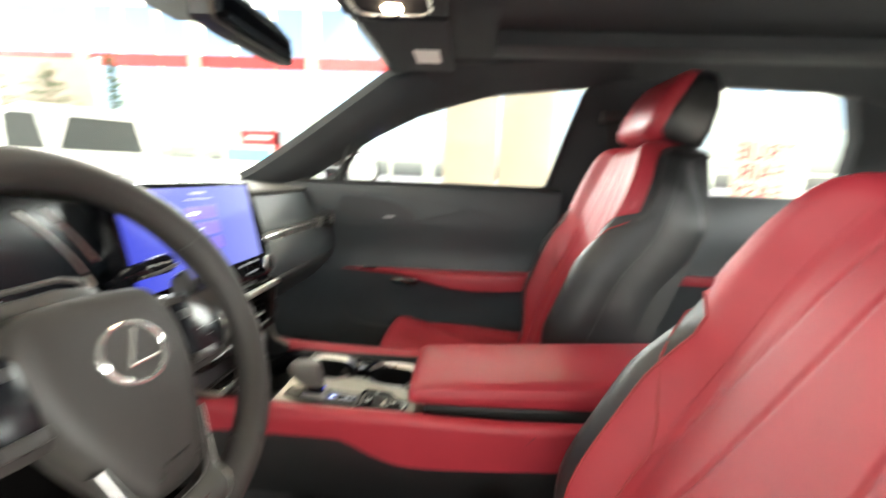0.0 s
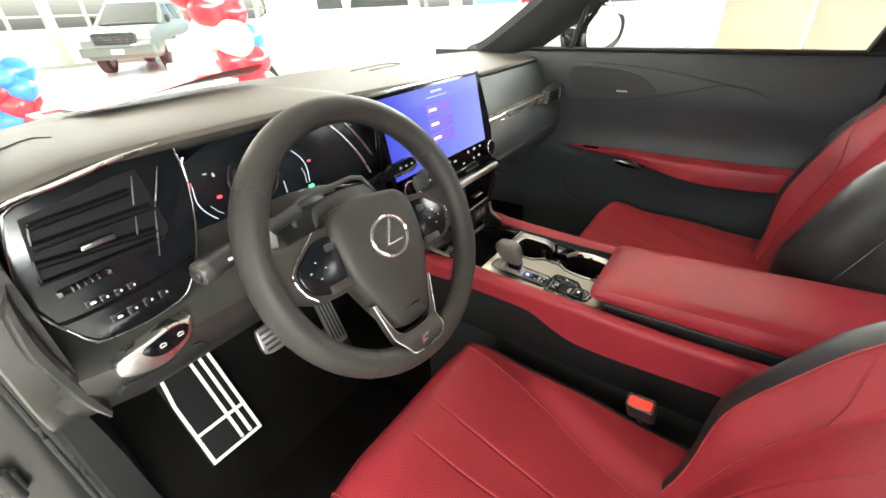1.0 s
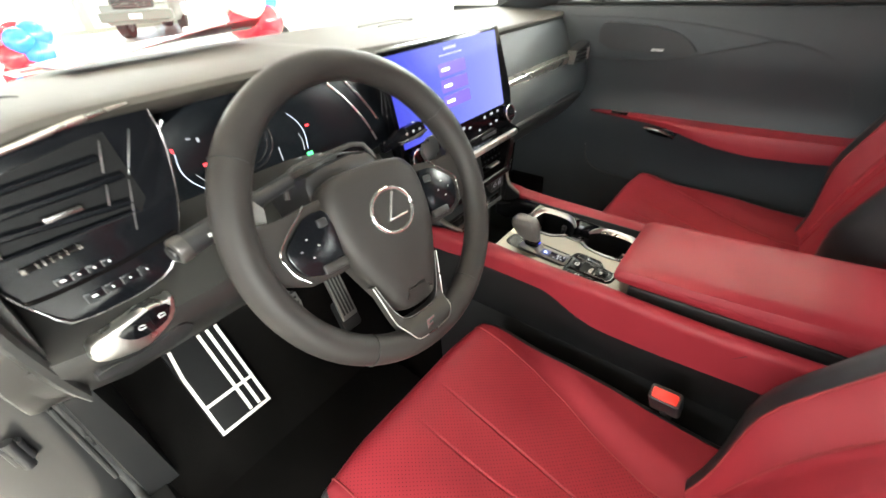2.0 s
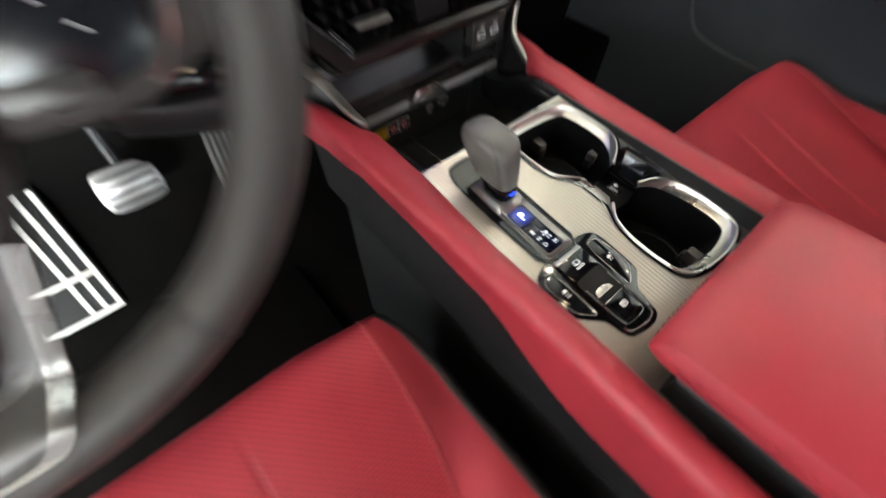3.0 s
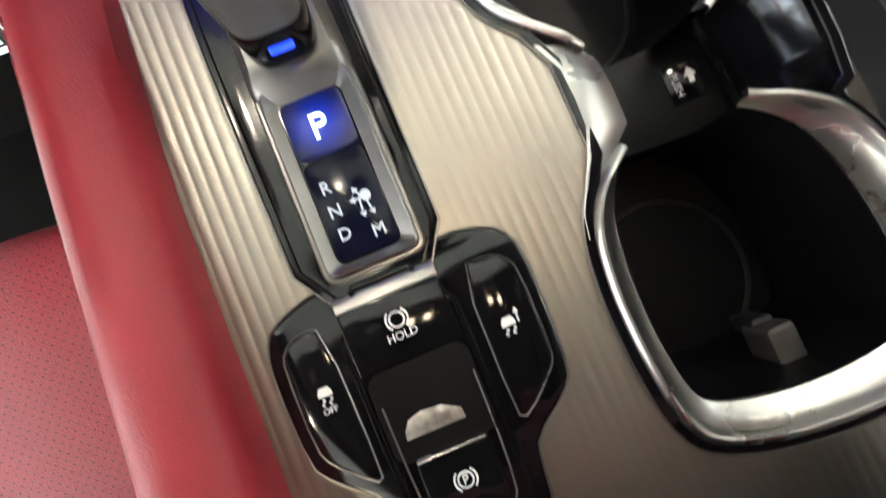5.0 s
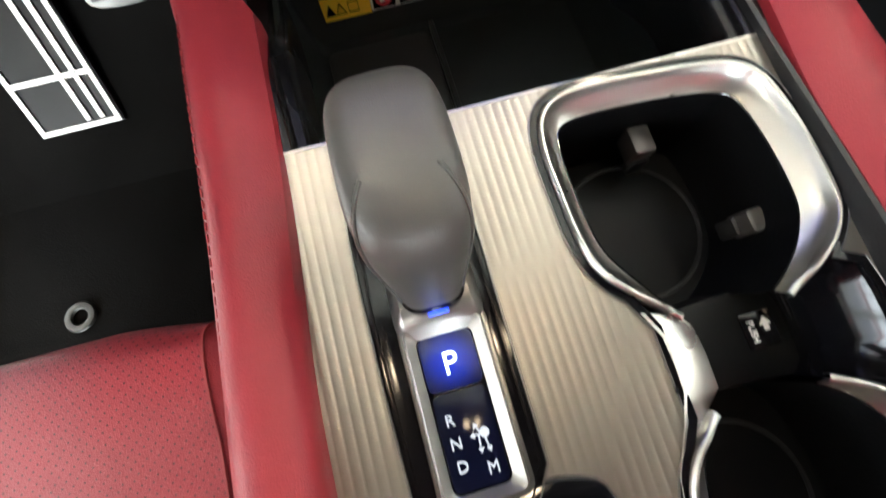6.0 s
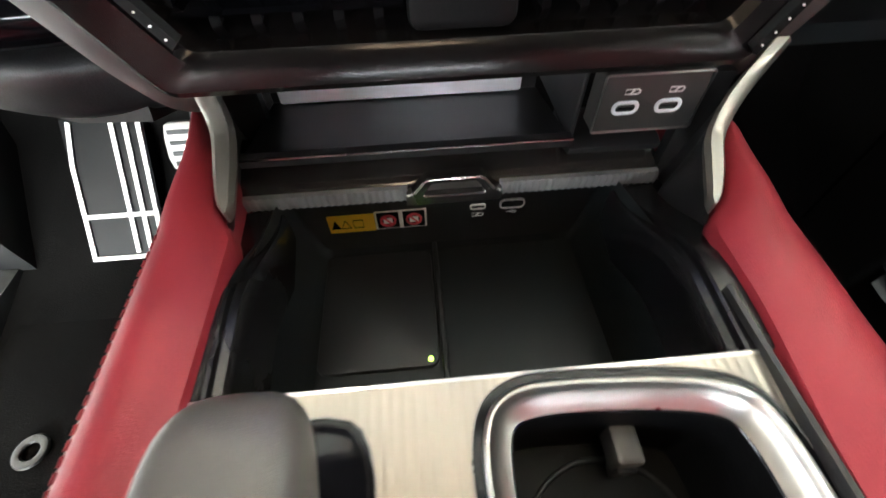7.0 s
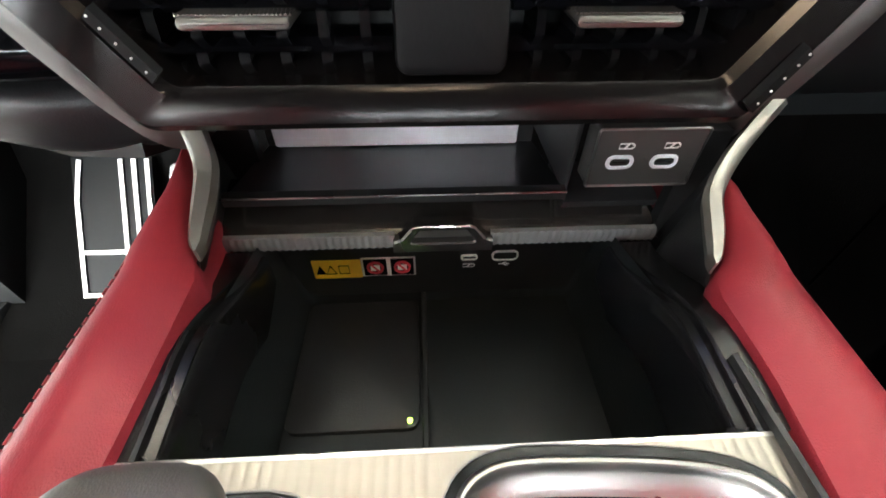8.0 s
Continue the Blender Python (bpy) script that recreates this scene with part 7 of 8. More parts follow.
# pillars and roof rails, both sides
for s, tag in ((1, "passenger"), (-1, "driver")):
    pil = thing("windscreen_pillar", None, "dark grey cloth-trimmed windscreen pillar", "pillar", kind="structure")
    bm = bmesh.new()
    SC = [(0.86, 1.165, 0.700, 0.70, 1.150, 0.735), (0.80, 1.190, 0.682, 0.645, 1.163, 0.722), (0.68, 1.262, 0.665, 0.520, 1.240, 0.712), (0.54, 1.350, 0.640, 0.380, 1.325, 0.695), (0.42, 1.425, 0.612, 0.24, 1.390, 0.672), (0.31, 1.492, 0.580, 0.10, 1.430, 0.648), (0.20, 1.515, 0.560, 0.00, 1.455, 0.636)]
    rings = []
    for ya, za, xa, yb, zb, xb in SC:
        A, Bp = Vector((s * xa, ya, za)), Vector((s * xb, yb, zb))
        mid = (A + Bp) / 2 + Vector((-s * 0.016, -0.004, -0.004))
        o = Vector((s * 0.03, 0.025, 0.02))
        rings.append([A, A * 0.7 + Bp * 0.3 + Vector((-s * 0.012, -0.003, -0.003)), mid, A * 0.3 + Bp * 0.7 + Vector((-s * 0.010, 0, -0.004)), Bp, Bp + o, A + o])
    loft(bm, rings)
    part("pillar_trim", bm, M_LINER, pil)
    rail = thing("roof_rail", None, "dark cloth-trimmed roof rail over the windows", "roof rail", kind="structure")
    bm = bmesh.new()
    sweep = [(0.20, 1.43, 0.66), (0.10, 1.440, 0.648), (0.0, 1.458, 0.636), (-0.28, 1.484, 0.622), (-0.6, 1.497, 0.620), (-0.95, 1.488, 0.620), (-1.10, 1.465, 0.625), (-1.3, 1.42, 0.635)]
    loft(bm, [[(s * x, y, z), (s * (x - 0.012), y, z + 0.004), (s * (x - 0.05), y, z + 0.03), (s * (x - 0.12), y, max(z + 0.05, 1.515)), (s * (x - 0.12), y, 1.56), (s * (x + 0.06), y, z + 0.05), (s * (x + 0.03), y, z)] for y, z, x in sweep])
    part("rail_trim", bm, M_LINER, rail)
    if s > 0:
        bp = thing("door_pillar", None, "dark trimmed pillar between the doors", "pillar", kind="structure")
        bm = bmesh.new()
        loft(bm, [[(x, ya, z), (x - 0.012, ya * 0.7 + yb * 0.3, z), (x - 0.012, ya * 0.3 + yb * 0.7, z), (x, yb, z), (x + 0.05, yb, z), (x + 0.05, ya, z)] for z, x, ya, yb in ((0.40, 0.735, -0.17, -0.42), (1.0, 0.735, -0.175, -0.42), (1.167, 0.72, -0.19, -0.43), (1.33, 0.672, -0.232, -0.455), (1.46, 0.628, -0.268, -0.485), (1.52, 0.60, -0.29, -0.52))])
        part("pillar_trim", bm, M_LINER, bp)
        bm = bmesh.new()
        tube(bm, [(0.730, -0.178, 1.10), (0.716, -0.188, 1.167), (0.668, -0.229, 1.33), (0.626, -0.266, 1.46)], 0.007, 8)
        part("pillar_seal", bm, M_RUBBER, bp)
        belt = thing("seat_belt", None, "black seat belt hanging on the door pillar", "seat belt")
        bm = bmesh.new()
        P = spline([(0.635, -0.36, 1.40), (0.60, -0.36, 1.30), (0.575, -0.33, 1.12), (0.572, -0.28, 0.85), (0.60, -0.20, 0.55)], 6)
        loft(bm, [[p + Vector((0, -0.023, 0)), p + Vector((-0.0015, -0.023, 0)), p + Vector((-0.0015, 0.023, 0)), p + Vector((0, 0.023, 0))] for p in P])
        part("webbing", bm, M_RUBBER, belt)
        bm = bmesh.new()
        box(bm, 0.618, 0.642, -0.395, -0.325, 1.385, 1.42, 0.006)
        part("belt_guide", bm, M_HARD, belt)
rc = thing("rear_pillar", None, "dark rear pillar and quarter panel", "pillar", kind="structure")
bm = bmesh.new()
loft(bm, [[(x, ya, z), (x, -1.75, z), (x + 0.05, -1.75, z), (x + 0.05, ya, z)] for z, x, ya in ((0.4, 0.735, -1.22), (1.17, 0.72, -1.13), (1.25, 0.70, -1.13), (1.36, 0.664, -1.11), (1.47, 0.628, -1.05), (1.54, 0.60, -0.95))])
part("pillar_trim", bm, M_LINER, rc)
tail = thing("wall_rear", None, "dark rear wall of the cabin", "cabin wall", kind="structure")
bm = bmesh.new()
box(bm, -0.78, 0.78, -1.82, -1.76, 0.34, 1.00)
part("rear_trim", bm, M_LINER, tail)
bm = bmesh.new()
box(bm, -0.78, 0.78, -1.80, -1.76, 1.47, 1.56)
part("rear_header", bm, M_LINER, tail)
rear_glass = thing("window_3", None, "clear rear window", "rear window", kind="structure")
bm = bmesh.new()
loft(bm, [[(x, -1.79, 1.0), (x, -1.79, 1.47)] for x in (-0.74, 0.74)], closed=False)
pane = part("pane", bm, M_GLASS, rear_glass)
pane.visible_shadow = False

roof = thing("ceiling", None, "dark grey cloth headliner with sunroof frame", "headliner", kind="structure")
bm = bmesh.new()
loft(bm, [[(x, y, z) for x, z in ((-0.50, 1.525), (-0.38, 1.535), (0.0, 1.54), (0.38, 1.535), (0.50, 1.525), (0.50, 1.58), (-0.50, 1.58))] for y in (-1.78, -1.0, 0.02)])
loft(bm, [[(x, y, z) for x, z in ((-0.50, 1.525), (-0.30, 1.52), (0.0, 1.52), (0.30, 1.52), (0.50, 1.525), (0.50, 1.58), (-0.50, 1.58))] for y in (0.02, 0.15)])
loft(bm, [[(x, y, z) for x, z in ((-0.58, 1.505), (-0.30, 1.508), (0.0, 1.508), (0.30, 1.508), (0.58, 1.505), (0.58, 1.58), (-0.58, 1.58))] for y in (0.15, 0.32)])
me_roof = part("headliner", bm, M_LINER, roof)
me_roof.parent = None
me_roof.name = "ceiling_cloth"
bpy.data.objects.remove(roof)
me_roof.name = "ceiling"
tagged(me_roof, "dark grey cloth headliner with sunroof frame", "headliner", kind="structure")
for s in (-1, 1):
    fr = thing("sunroof_trim", None, "dark sunroof edge trim", "sunroof trim", kind="structure")
    bm = bmesh.new()
    loft(bm, [[(s * x, y, z) for x, z in ((0.30, 1.500), (0.33, 1.494), (0.42, 1.506), (0.42, 1.53), (0.30, 1.53))] for y in (-1.6, 0.02)])
    part("edge", bm, M_LINER, fr)
    visor = thing("sun_visor", None, "dark cloth sun visor folded up", "sun visor", "sun visors")
    bm = bmesh.new()
    loft(bm, [[(s * (0.13 + u * 0.36), 0.29 - v, 1.500 - w) for v, w in rrect(0, 0.17, -0.0, 0.014, 0.007, 3)] for u in np.linspace(0, 1, 6)])
    part("visor_panel", bm, M_LINER, visor)
    bm = bmesh.new()
    box(bm, min(s * 0.30, s * 0.40), max(s * 0.30, s * 0.40), 0.15, 0.21, 1.4835, 1.4862)
    part("visor_label", bm, M_LABELWHITE, visor, "pale printed warning label")
ovh = thing("overhead_console", None, "black overhead console with lit map lamps", "overhead console")
bm = bmesh.new()
loft(bm, [[(x, y, z) for x, z in rrect(-0.09, 0.09, 1.478, 1.52, 0.015)] for y in (0.12, 0.30)])
part("console_body", bm, M_LINER, ovh)
bm = bmesh.new()
tube(bm, [(p[0], p[1], 1.4775) for p in rrect(-0.075, 0.075, 0.145, 0.275, 0.03)], 0.004, 8, True)
part("console_ring", bm, M_SATIN, ovh, "satin silver ring")
for x in (-0.045, 0.045):
    bm = bmesh.new()
    prism(bm, rrect(x - 0.016, x + 0.016, 0.195, 0.225, 0.006), 1.4745, 1.479)
    part("map_lamp", bm, M_MAPLAMP, ovh, "lit warm map lamp")
mirror = thing("rear_view_mirror", None, "black interior rear-view mirror", "rear-view mirror")
bm = bmesh.new()
prism(bm, chaikin([(-0.135, 1.405), (-0.12, 1.455), (0.12, 1.462), (0.135, 1.412), (0.12, 1.398), (-0.12, 1.392)], 1), -0.445, -0.415, 0.008, facing)
part("mirror_shell", bm, M_HARD, mirror)
bm = bmesh.new()
prism(bm, chaikin([(-0.125, 1.407), (-0.112, 1.450), (0.112, 1.456), (0.125, 1.414), (0.112, 1.403), (-0.112, 1.398)], 1), -0.4155, -0.4145, 0, facing)
part("mirror_glass", bm, M_MIRROR, mirror, "mirror glass")
bm = bmesh.new()
tube(bm, [(0, 0.445, 1.43), (0, 0.48, 1.46), (0, 0.50, 1.475)], 0.014, 10)
box(bm, -0.12, 0.06, 0.45, 0.60, 1.455, 1.50, 0.012)
part("mirror_mount", bm, M_HARD, mirror)
# windscreen and side glass
wind = thing("window_1", None, "clear curved windscreen", "windscreen", kind="structure")
bm = bmesh.new()
rings = []
for t in np.linspace(0, 1, 6):
    y, z, hw = 0.99 + (0.30 - 0.99) * t, 1.160 + (1.515 - 1.160) * t + 0.03 * math.sin(math.pi * t), 0.70 + (0.575 - 0.70) * t
    rings.append([(hw * u, y - 0.16 * u * u * (1 - 0.4 * t), z) for u in np.linspace(-1, 1, 11)])
loft(bm, rings, closed=False)
pane = part("pane", bm, M_GLASS, wind)
pane.visible_shadow = False
side = thing("window_2", None, "clear passenger side window", "window", kind="structure")
bm = bmesh.new()
loft(bm, [[(0.722, y, 1.165), (0.672, y, 1.33), (0.632, y, 1.49)] for y in (-0.28, 0.0, 0.3, 0.62)], closed=False)
pane = part("pane", bm, M_GLASS, side)
pane.visible_shadow = False
quarter = thing("trim", None, "black mirror post at the front of the passenger window", "window trim", kind="structure")
bm = bmesh.new()
loft(bm, [[(0.716, 0.545 - d, 1.165), (0.716, 0.525 - d, 1.165), (0.690, 0.425 - d, 1.30), (0.690, 0.440 - d, 1.30)] for d in (0.0, 0.001)])
tube(bm, [(0.716, 0.520, 1.165), (0.700, 0.497, 1.23), (0.682, 0.46, 1.32)], 0.0075, 8)
part("mirror_post", bm, M_RUBBER, quarter)
wing = thing("wing_mirror", pose(0.975, 0.50, 1.20, 0, 0, -32) @ Matrix.Scale(1.25, 4) @ pose(-0.955, -0.49, -1.19), "black-edged exterior wing mirror", "wing mirror")
bm = bmesh.new()
prism(bm, chaikin([(0.885, 1.150), (0.875, 1.215), (0.905, 1.262), (0.985, 1.270), (1.040, 1.230), (1.030, 1.165), (0.975, 1.138), (0.91, 1.135)], 2), -0.585, -0.49, 0.006, facing)
part("mirror_shell", bm, M_PIANO, wing)
bm = bmesh.new()
prism(bm, chaikin([(0.902, 1.161), (0.894, 1.211), (0.917, 1.246), (0.980, 1.253), (1.021, 1.222), (1.013, 1.178), (0.968, 1.155), (0.918, 1.152)], 2), -0.4905, -0.4885, 0, facing)
part("mirror_glass", bm, M_CHROME, wing, "mirror glass")
bm = bmesh.new()
box(bm, 0.76, 0.90, 0.52, 0.57, 1.13, 1.16, 0.01)
part("mirror_arm", bm, M_PIANO, wing)
skin_out = thing("passenger_body_side", None, "dark grey painted outer skin of the passenger side", "car body", kind="structure")
bm = bmesh.new()
loft(bm, [[(0.77, y, 1.165), (0.86, y, 1.10), (0.93, y, 0.9), (0.93, y, 0.35), (0.77, y, 0.30)] for y in (-1.8, 1.1)])
part("door_skin", bm, M_BODY, skin_out)
# front body: bonnet
bonnet = thing("bonnet", None, "grey painted bonnet in front of the windscreen", "bonnet", kind="structure")
bm = bmesh.new()
rings = []
for y, z, w in ((1.086, 1.13, 0.78), (1.2, 1.125, 0.80), (1.5, 1.09, 0.82), (1.8, 1.02, 0.80), (1.98, 0.93, 0.74), (2.02, 0.75, 0.70)):
    rings.append([(w * u, y - 0.13 * (y - 1.086) * u ** 4, z - 0.10 * abs(u) ** 3) for u in np.linspace(-1, 1, 13)] + [(w, y - 0.13 * (y - 1.086), 0.4), (-w, y - 0.13 * (y - 1.086), 0.4)])
loft(bm, rings)
part("bonnet_skin", bm, M_BODY, bonnet)
# hinge pillar, seal and kick trim at the open driver's door
hinge = thing("hinge_pillar", None, "grey painted hinge pillar at the open driver's door", "car body", kind="structure")
bm = bmesh.new()
loft(bm, [[(-0.752, 0.850, z), (-0.765, 0.846, z), (-0.778, 0.845, z), (-0.792, 0.848, z), (-0.81, 0.856, z), (-0.85, 0.878, z), (-0.90, 0.91, z), (-0.93, 0.95, z), (-0.93, 1.10, z), (-0.752, 1.10, z)] for z in (0.30, 0.7, 1.15)])
part("pillar_skin", bm, M_BODY, hinge)
bm = bmesh.new()
tube(bm, spline([(-0.752, 0.838, 1.13), (-0.754, 0.836, 0.95), (-0.753, 0.842, 0.70), (-0.752, 0.835, 0.48), (-0.752, 0.78, 0.415), (-0.755, 0.55, 0.398), (-0.755, 0.0, 0.395)], 8), 0.009, 10)
tube(bm, spline([(-0.762, 0.836, 1.13), (-0.764, 0.834, 0.95), (-0.763, 0.838, 0.70), (-0.762, 0.832, 0.48)], 8), 0.005, 8)
part("door_seal", bm, M_RUBBER, hinge)
for z in (0.62, 0.80):
    bm = bmesh.new()
    box(bm, -0.845, -0.815, 0.845, 0.885, z, z + 0.05, 0.006)
    tube(bm, [(-0.83, 0.848, z - 0.01), (-0.83, 0.848, z + 0.06)], 0.009, 10)
    part("door_hinge", bm, M_HARD, hinge, "black door hinge")
kick = thing("kick_panel", None, "black plastic kick panel and door sill", "trim", kind="structure")
bm = bmesh.new()
loft(bm, [[(-0.750, 0.832, z), (-0.742, 0.80, z), (-0.715 + k, 0.80, z), (-0.700 + k, 1.0, z), (-0.750, 1.0, z)] for z, k in ((0.38, 0.03), (0.6, 0.02), (0.86, 0.0), (1.12, 0.0))])
part("kick_trim", bm, M_SIDE, kick)
bm = bmesh.new()
loft(bm, [[(-0.86, y, 0.33), (-0.86, y, 0.375), (-0.80, y, 0.392), (-0.752, y, 0.405), (-0.712, y, 0.405), (-0.690, y, 0.375), (-0.690, y, 0.33)] for y in (-0.6, 0.82)])
part("sill_trim", bm, M_SIDE, kick)
kick_right = thing("kick_panel", None, "black carpeted kick panel in the passenger footwell", "trim", kind="structure")
bm = bmesh.new()
box(bm, 0.688, 0.742, 0.782, 1.075, 0.372, 1.12)
part("kick_trim", bm, M_CARPET, kick_right)
bm = bmesh.new()
box(bm, 0.686, 0.735, 0.64, 0.780, 0.372, 0.60, 0.01)
part("sill_carpet", bm, M_CARPET, kick_right)
# papers lying on the dash
M_PAPER = material("glossy_red_cover", (0.45, 0.02, 0.03), 0.22, spot=0.12, spot_scale=9, coat=0.6)
leaf = thing("paper_sheet", pose(-0.355, 0.875, 1.191, 0, 0, 11), "glossy red brochure lying on the dash", "paper")


def curl(x, y):
    """Height of the sheet, which bows along its length and lifts at its near edge."""
    return 0.006 + 0.007 * math.sin(7 * x + 1.0) + 0.020 * smooth(-0.030, -0.066, y) * (0.6 + 0.4 * math.sin(9 * x))


for name, y0, y1, mat_ in (("cover", -0.066, 0.070, M_PAPER),):
    bm = bmesh.new()
    grid = [[(x, y, curl(x, y)) for x in np.linspace(-0.165, 0.165, 18)] for y in np.linspace(y0, y1, 7)]
    loft(bm, [row + [(x, y, z - 0.0008) for x, y, z in row[::-1]] for row in grid])
    part(name, bm, mat_, leaf, "", 60)
# stickers at the foot of the windscreen
sticker = thing("windscreen_sticker", pose(-0.520, 0.880, 1.192, 12, 0, 20), "white windscreen sticker with blue and red print", "sticker")
bm = bmesh.new()
prism(bm, rrect(-0.045, 0.045, -0.012, 0.012, 0.003), 0, 0.0008)
part("sticker_base", bm, M_LABELWHITE, sticker)
M_BLUEPRINT = material("blue_print", (0.03, 0.12, 0.45), 0.5)
for u0, u1, mat_ in ((-0.030, -0.004, M_STICKRED), (0.002, 0.026, M_BLUEPRINT)):
    bm = bmesh.new()
    prism(bm, rrect(u0, u1, -0.006, 0.006, 0.003), 0.0006, 0.0012)
    part("print_bar", bm, mat_, sticker)

# ---- showroom ----
M_FLOOR = material("pale_polished_tile", (0.62, 0.60, 0.57), 0.22, spot=0.06, spot_scale=0.8, bump=0.02, bump_scale=20, rough_var=0.06)
M_WALLWHITE = material("white_wall_paint", (0.6, 0.6, 0.57), 0.7, spot=0.03, spot_scale=0.6, bump=0.1, bump_scale=60)
M_MULLION = material("white_window_frame", (0.33, 0.36, 0.31), 0.4, spot=0.03)
M_REDBAND = material("red_fascia_band", (0.40, 0.02, 0.025), 0.5, spot=0.03)
M_GROUND = material("sunlit_asphalt_lot", (0.35, 0.34, 0.32), 0.9, spot=0.15, spot_scale=0.3, bump=0.2, bump_scale=8)
M_TRUCKGREY = material("grey_green_truck_paint", (0.10, 0.115, 0.105), 0.3, coat=0.5, spot=0.04)
M_TRUCKWHITE = material("white_truck_paint", (0.6, 0.6, 0.58), 0.25, coat=0.6, spot=0.02)
M_TYRE = material("tyre_rubber", (0.02, 0.02, 0.02), 0.8, spot=0.1, bump=0.3, bump_scale=40)
M_DARKGLASS = material("dark_car_glass", (0.03, 0.035, 0.035), 0.08)
M_BOARD = material("beige_notice_board", (0.32, 0.275, 0.21), 0.7, spot=0.08, spot_scale=3, bump=0.05, bump_scale=30)
M_LAMP = glowing("ceiling_lamp_panel", (1.0, 0.80, 0.58), 220.0)

ground = thing("ground", None, "pale car lot reaching to the horizon", "ground", kind="structure")
bm = bmesh.new()
prism(bm, [(-400, -400), (400, -400), (400, 400), (-400, 400)], -0.25, -0.02)
part("lot", bm, M_GROUND, ground)
hall = thing("floor_hall", None, "pale polished showroom floor", "floor", kind="structure")
bm = bmesh.new()
prism(bm, [(-12, -12), (11, -12), (11, 20), (-12, 20)], -0.02, 0.0)
part("hall_floor", bm, M_FLOOR, hall)
bm = bmesh.new()
prism(bm, [(-12.2, -12.2), (11.2, -12.2), (11.2, 20.2), (-12.2, 20.2)], 5.6, 5.8)
ceil = part("ceiling_hall", bm, M_WALLWHITE)
tagged(ceil, "white showroom ceiling", "ceiling", kind="structure")
for x in (-8.05, -4.5, -0.95, 2.6, 6.15, 9.7):
    for y in (-9.0, -5.2, -1.4, 2.4, 6.2, 10.0, 13.8):
        lamp = thing("ceiling_light", pose(x, y, 5.58), "round lit warm ceiling downlight", "ceiling light", "ceiling lights")
        bm = bmesh.new()
        disc(bm, (0, 0, -0.03), 0.17, (0, 0, 1), 0.05, 24, 0.01)
        part("light_frame", bm, M_MULLION, lamp)
        bm = bmesh.new()
        disc(bm, (0, 0, -0.036), 0.13, (0, 0, 1), 0.008, 24)
        part("diffuser", bm, M_LAMP, lamp)


def facade(name, a, b, label):
    """A glazed wall from a to b: posts, rails and a fascia band."""
    a, b = Vector((*a, 0)), Vector((*b, 0))
    t = (b - a).normalized()
    nrm = Vector((-t.y, t.x, 0))
    f = thing(name, None, label, "glass wall", kind="structure")
    length = (b - a).length
    k = 0
    d = 0.0
    while d <= length + 0.01:
        p = a + t * d
        w = 0.14 if k % 3 == 0 else 0.05
        bm = bmesh.new()
        loft(bm, [[p - t * w - nrm * w + Vector((0, 0, z)), p + t * w - nrm * w + Vector((0, 0, z)), p + t * w + nrm * w + Vector((0, 0, z)), p - t * w + nrm * w + Vector((0, 0, z))] for z in (0, 5.6)])
        part("post", bm, M_MULLION, f)
        k += 1
        d += 1.1
    for z, h, mat in ((0.0, 0.12, M_MULLION), (1.6, 0.03, M_MULLION), (2.7, 0.03, M_MULLION), (3.6, 0.03, M_MULLION), (4.1, 0.16, M_REDBAND)):
        bm = bmesh.new()
        o = nrm * 0.055
        loft(bm, [[q - o + Vector((0, 0, z - h)), q + o + Vector((0, 0, z - h)), q + o + Vector((0, 0, z + h)), q - o + Vector((0, 0, z + h))] for q in (a, b)])
        part("rail" if mat is M_MULLION else "fascia", bm, mat, f)


facade("wall_east", (11, -12), (11, 20), "glazed showroom wall with white posts")
facade("wall_north", (-12, 20), (11, 20), "glazed showroom wall with white posts")
facade("wall_south", (11, -12), (-12, -12), "glazed showroom wall with white posts")
facade("wall_west", (-12, -12), (-12, 20), "glazed showroom wall with white posts")
col = thing("column", pose(2.95, 4.85, 0), "square white showroom column", "column")
bm = bmesh.new()
box(bm, -0.22, 0.22, -0.22, 0.22, 0, 5.6, 0.02)
part("shaft", bm, M_WALLWHITE, col)


def wheel_at(parent, x, y, z, r, w=0.26):
    bm = bmesh.new()
    disc(bm, (x - w / 2, y, z), r, (1, 0, 0), w, 28, 0.04)
    tyre = part("wheel", bm, M_TYRE, parent)
    bm = bmesh.new()
    disc(bm, (x - w / 2 - 0.01, y, z), r * 0.6, (1, 0, 0), w + 0.02, 20, 0.02)
    part("wheel_rim", bm, M_DARKMETAL, tyre)


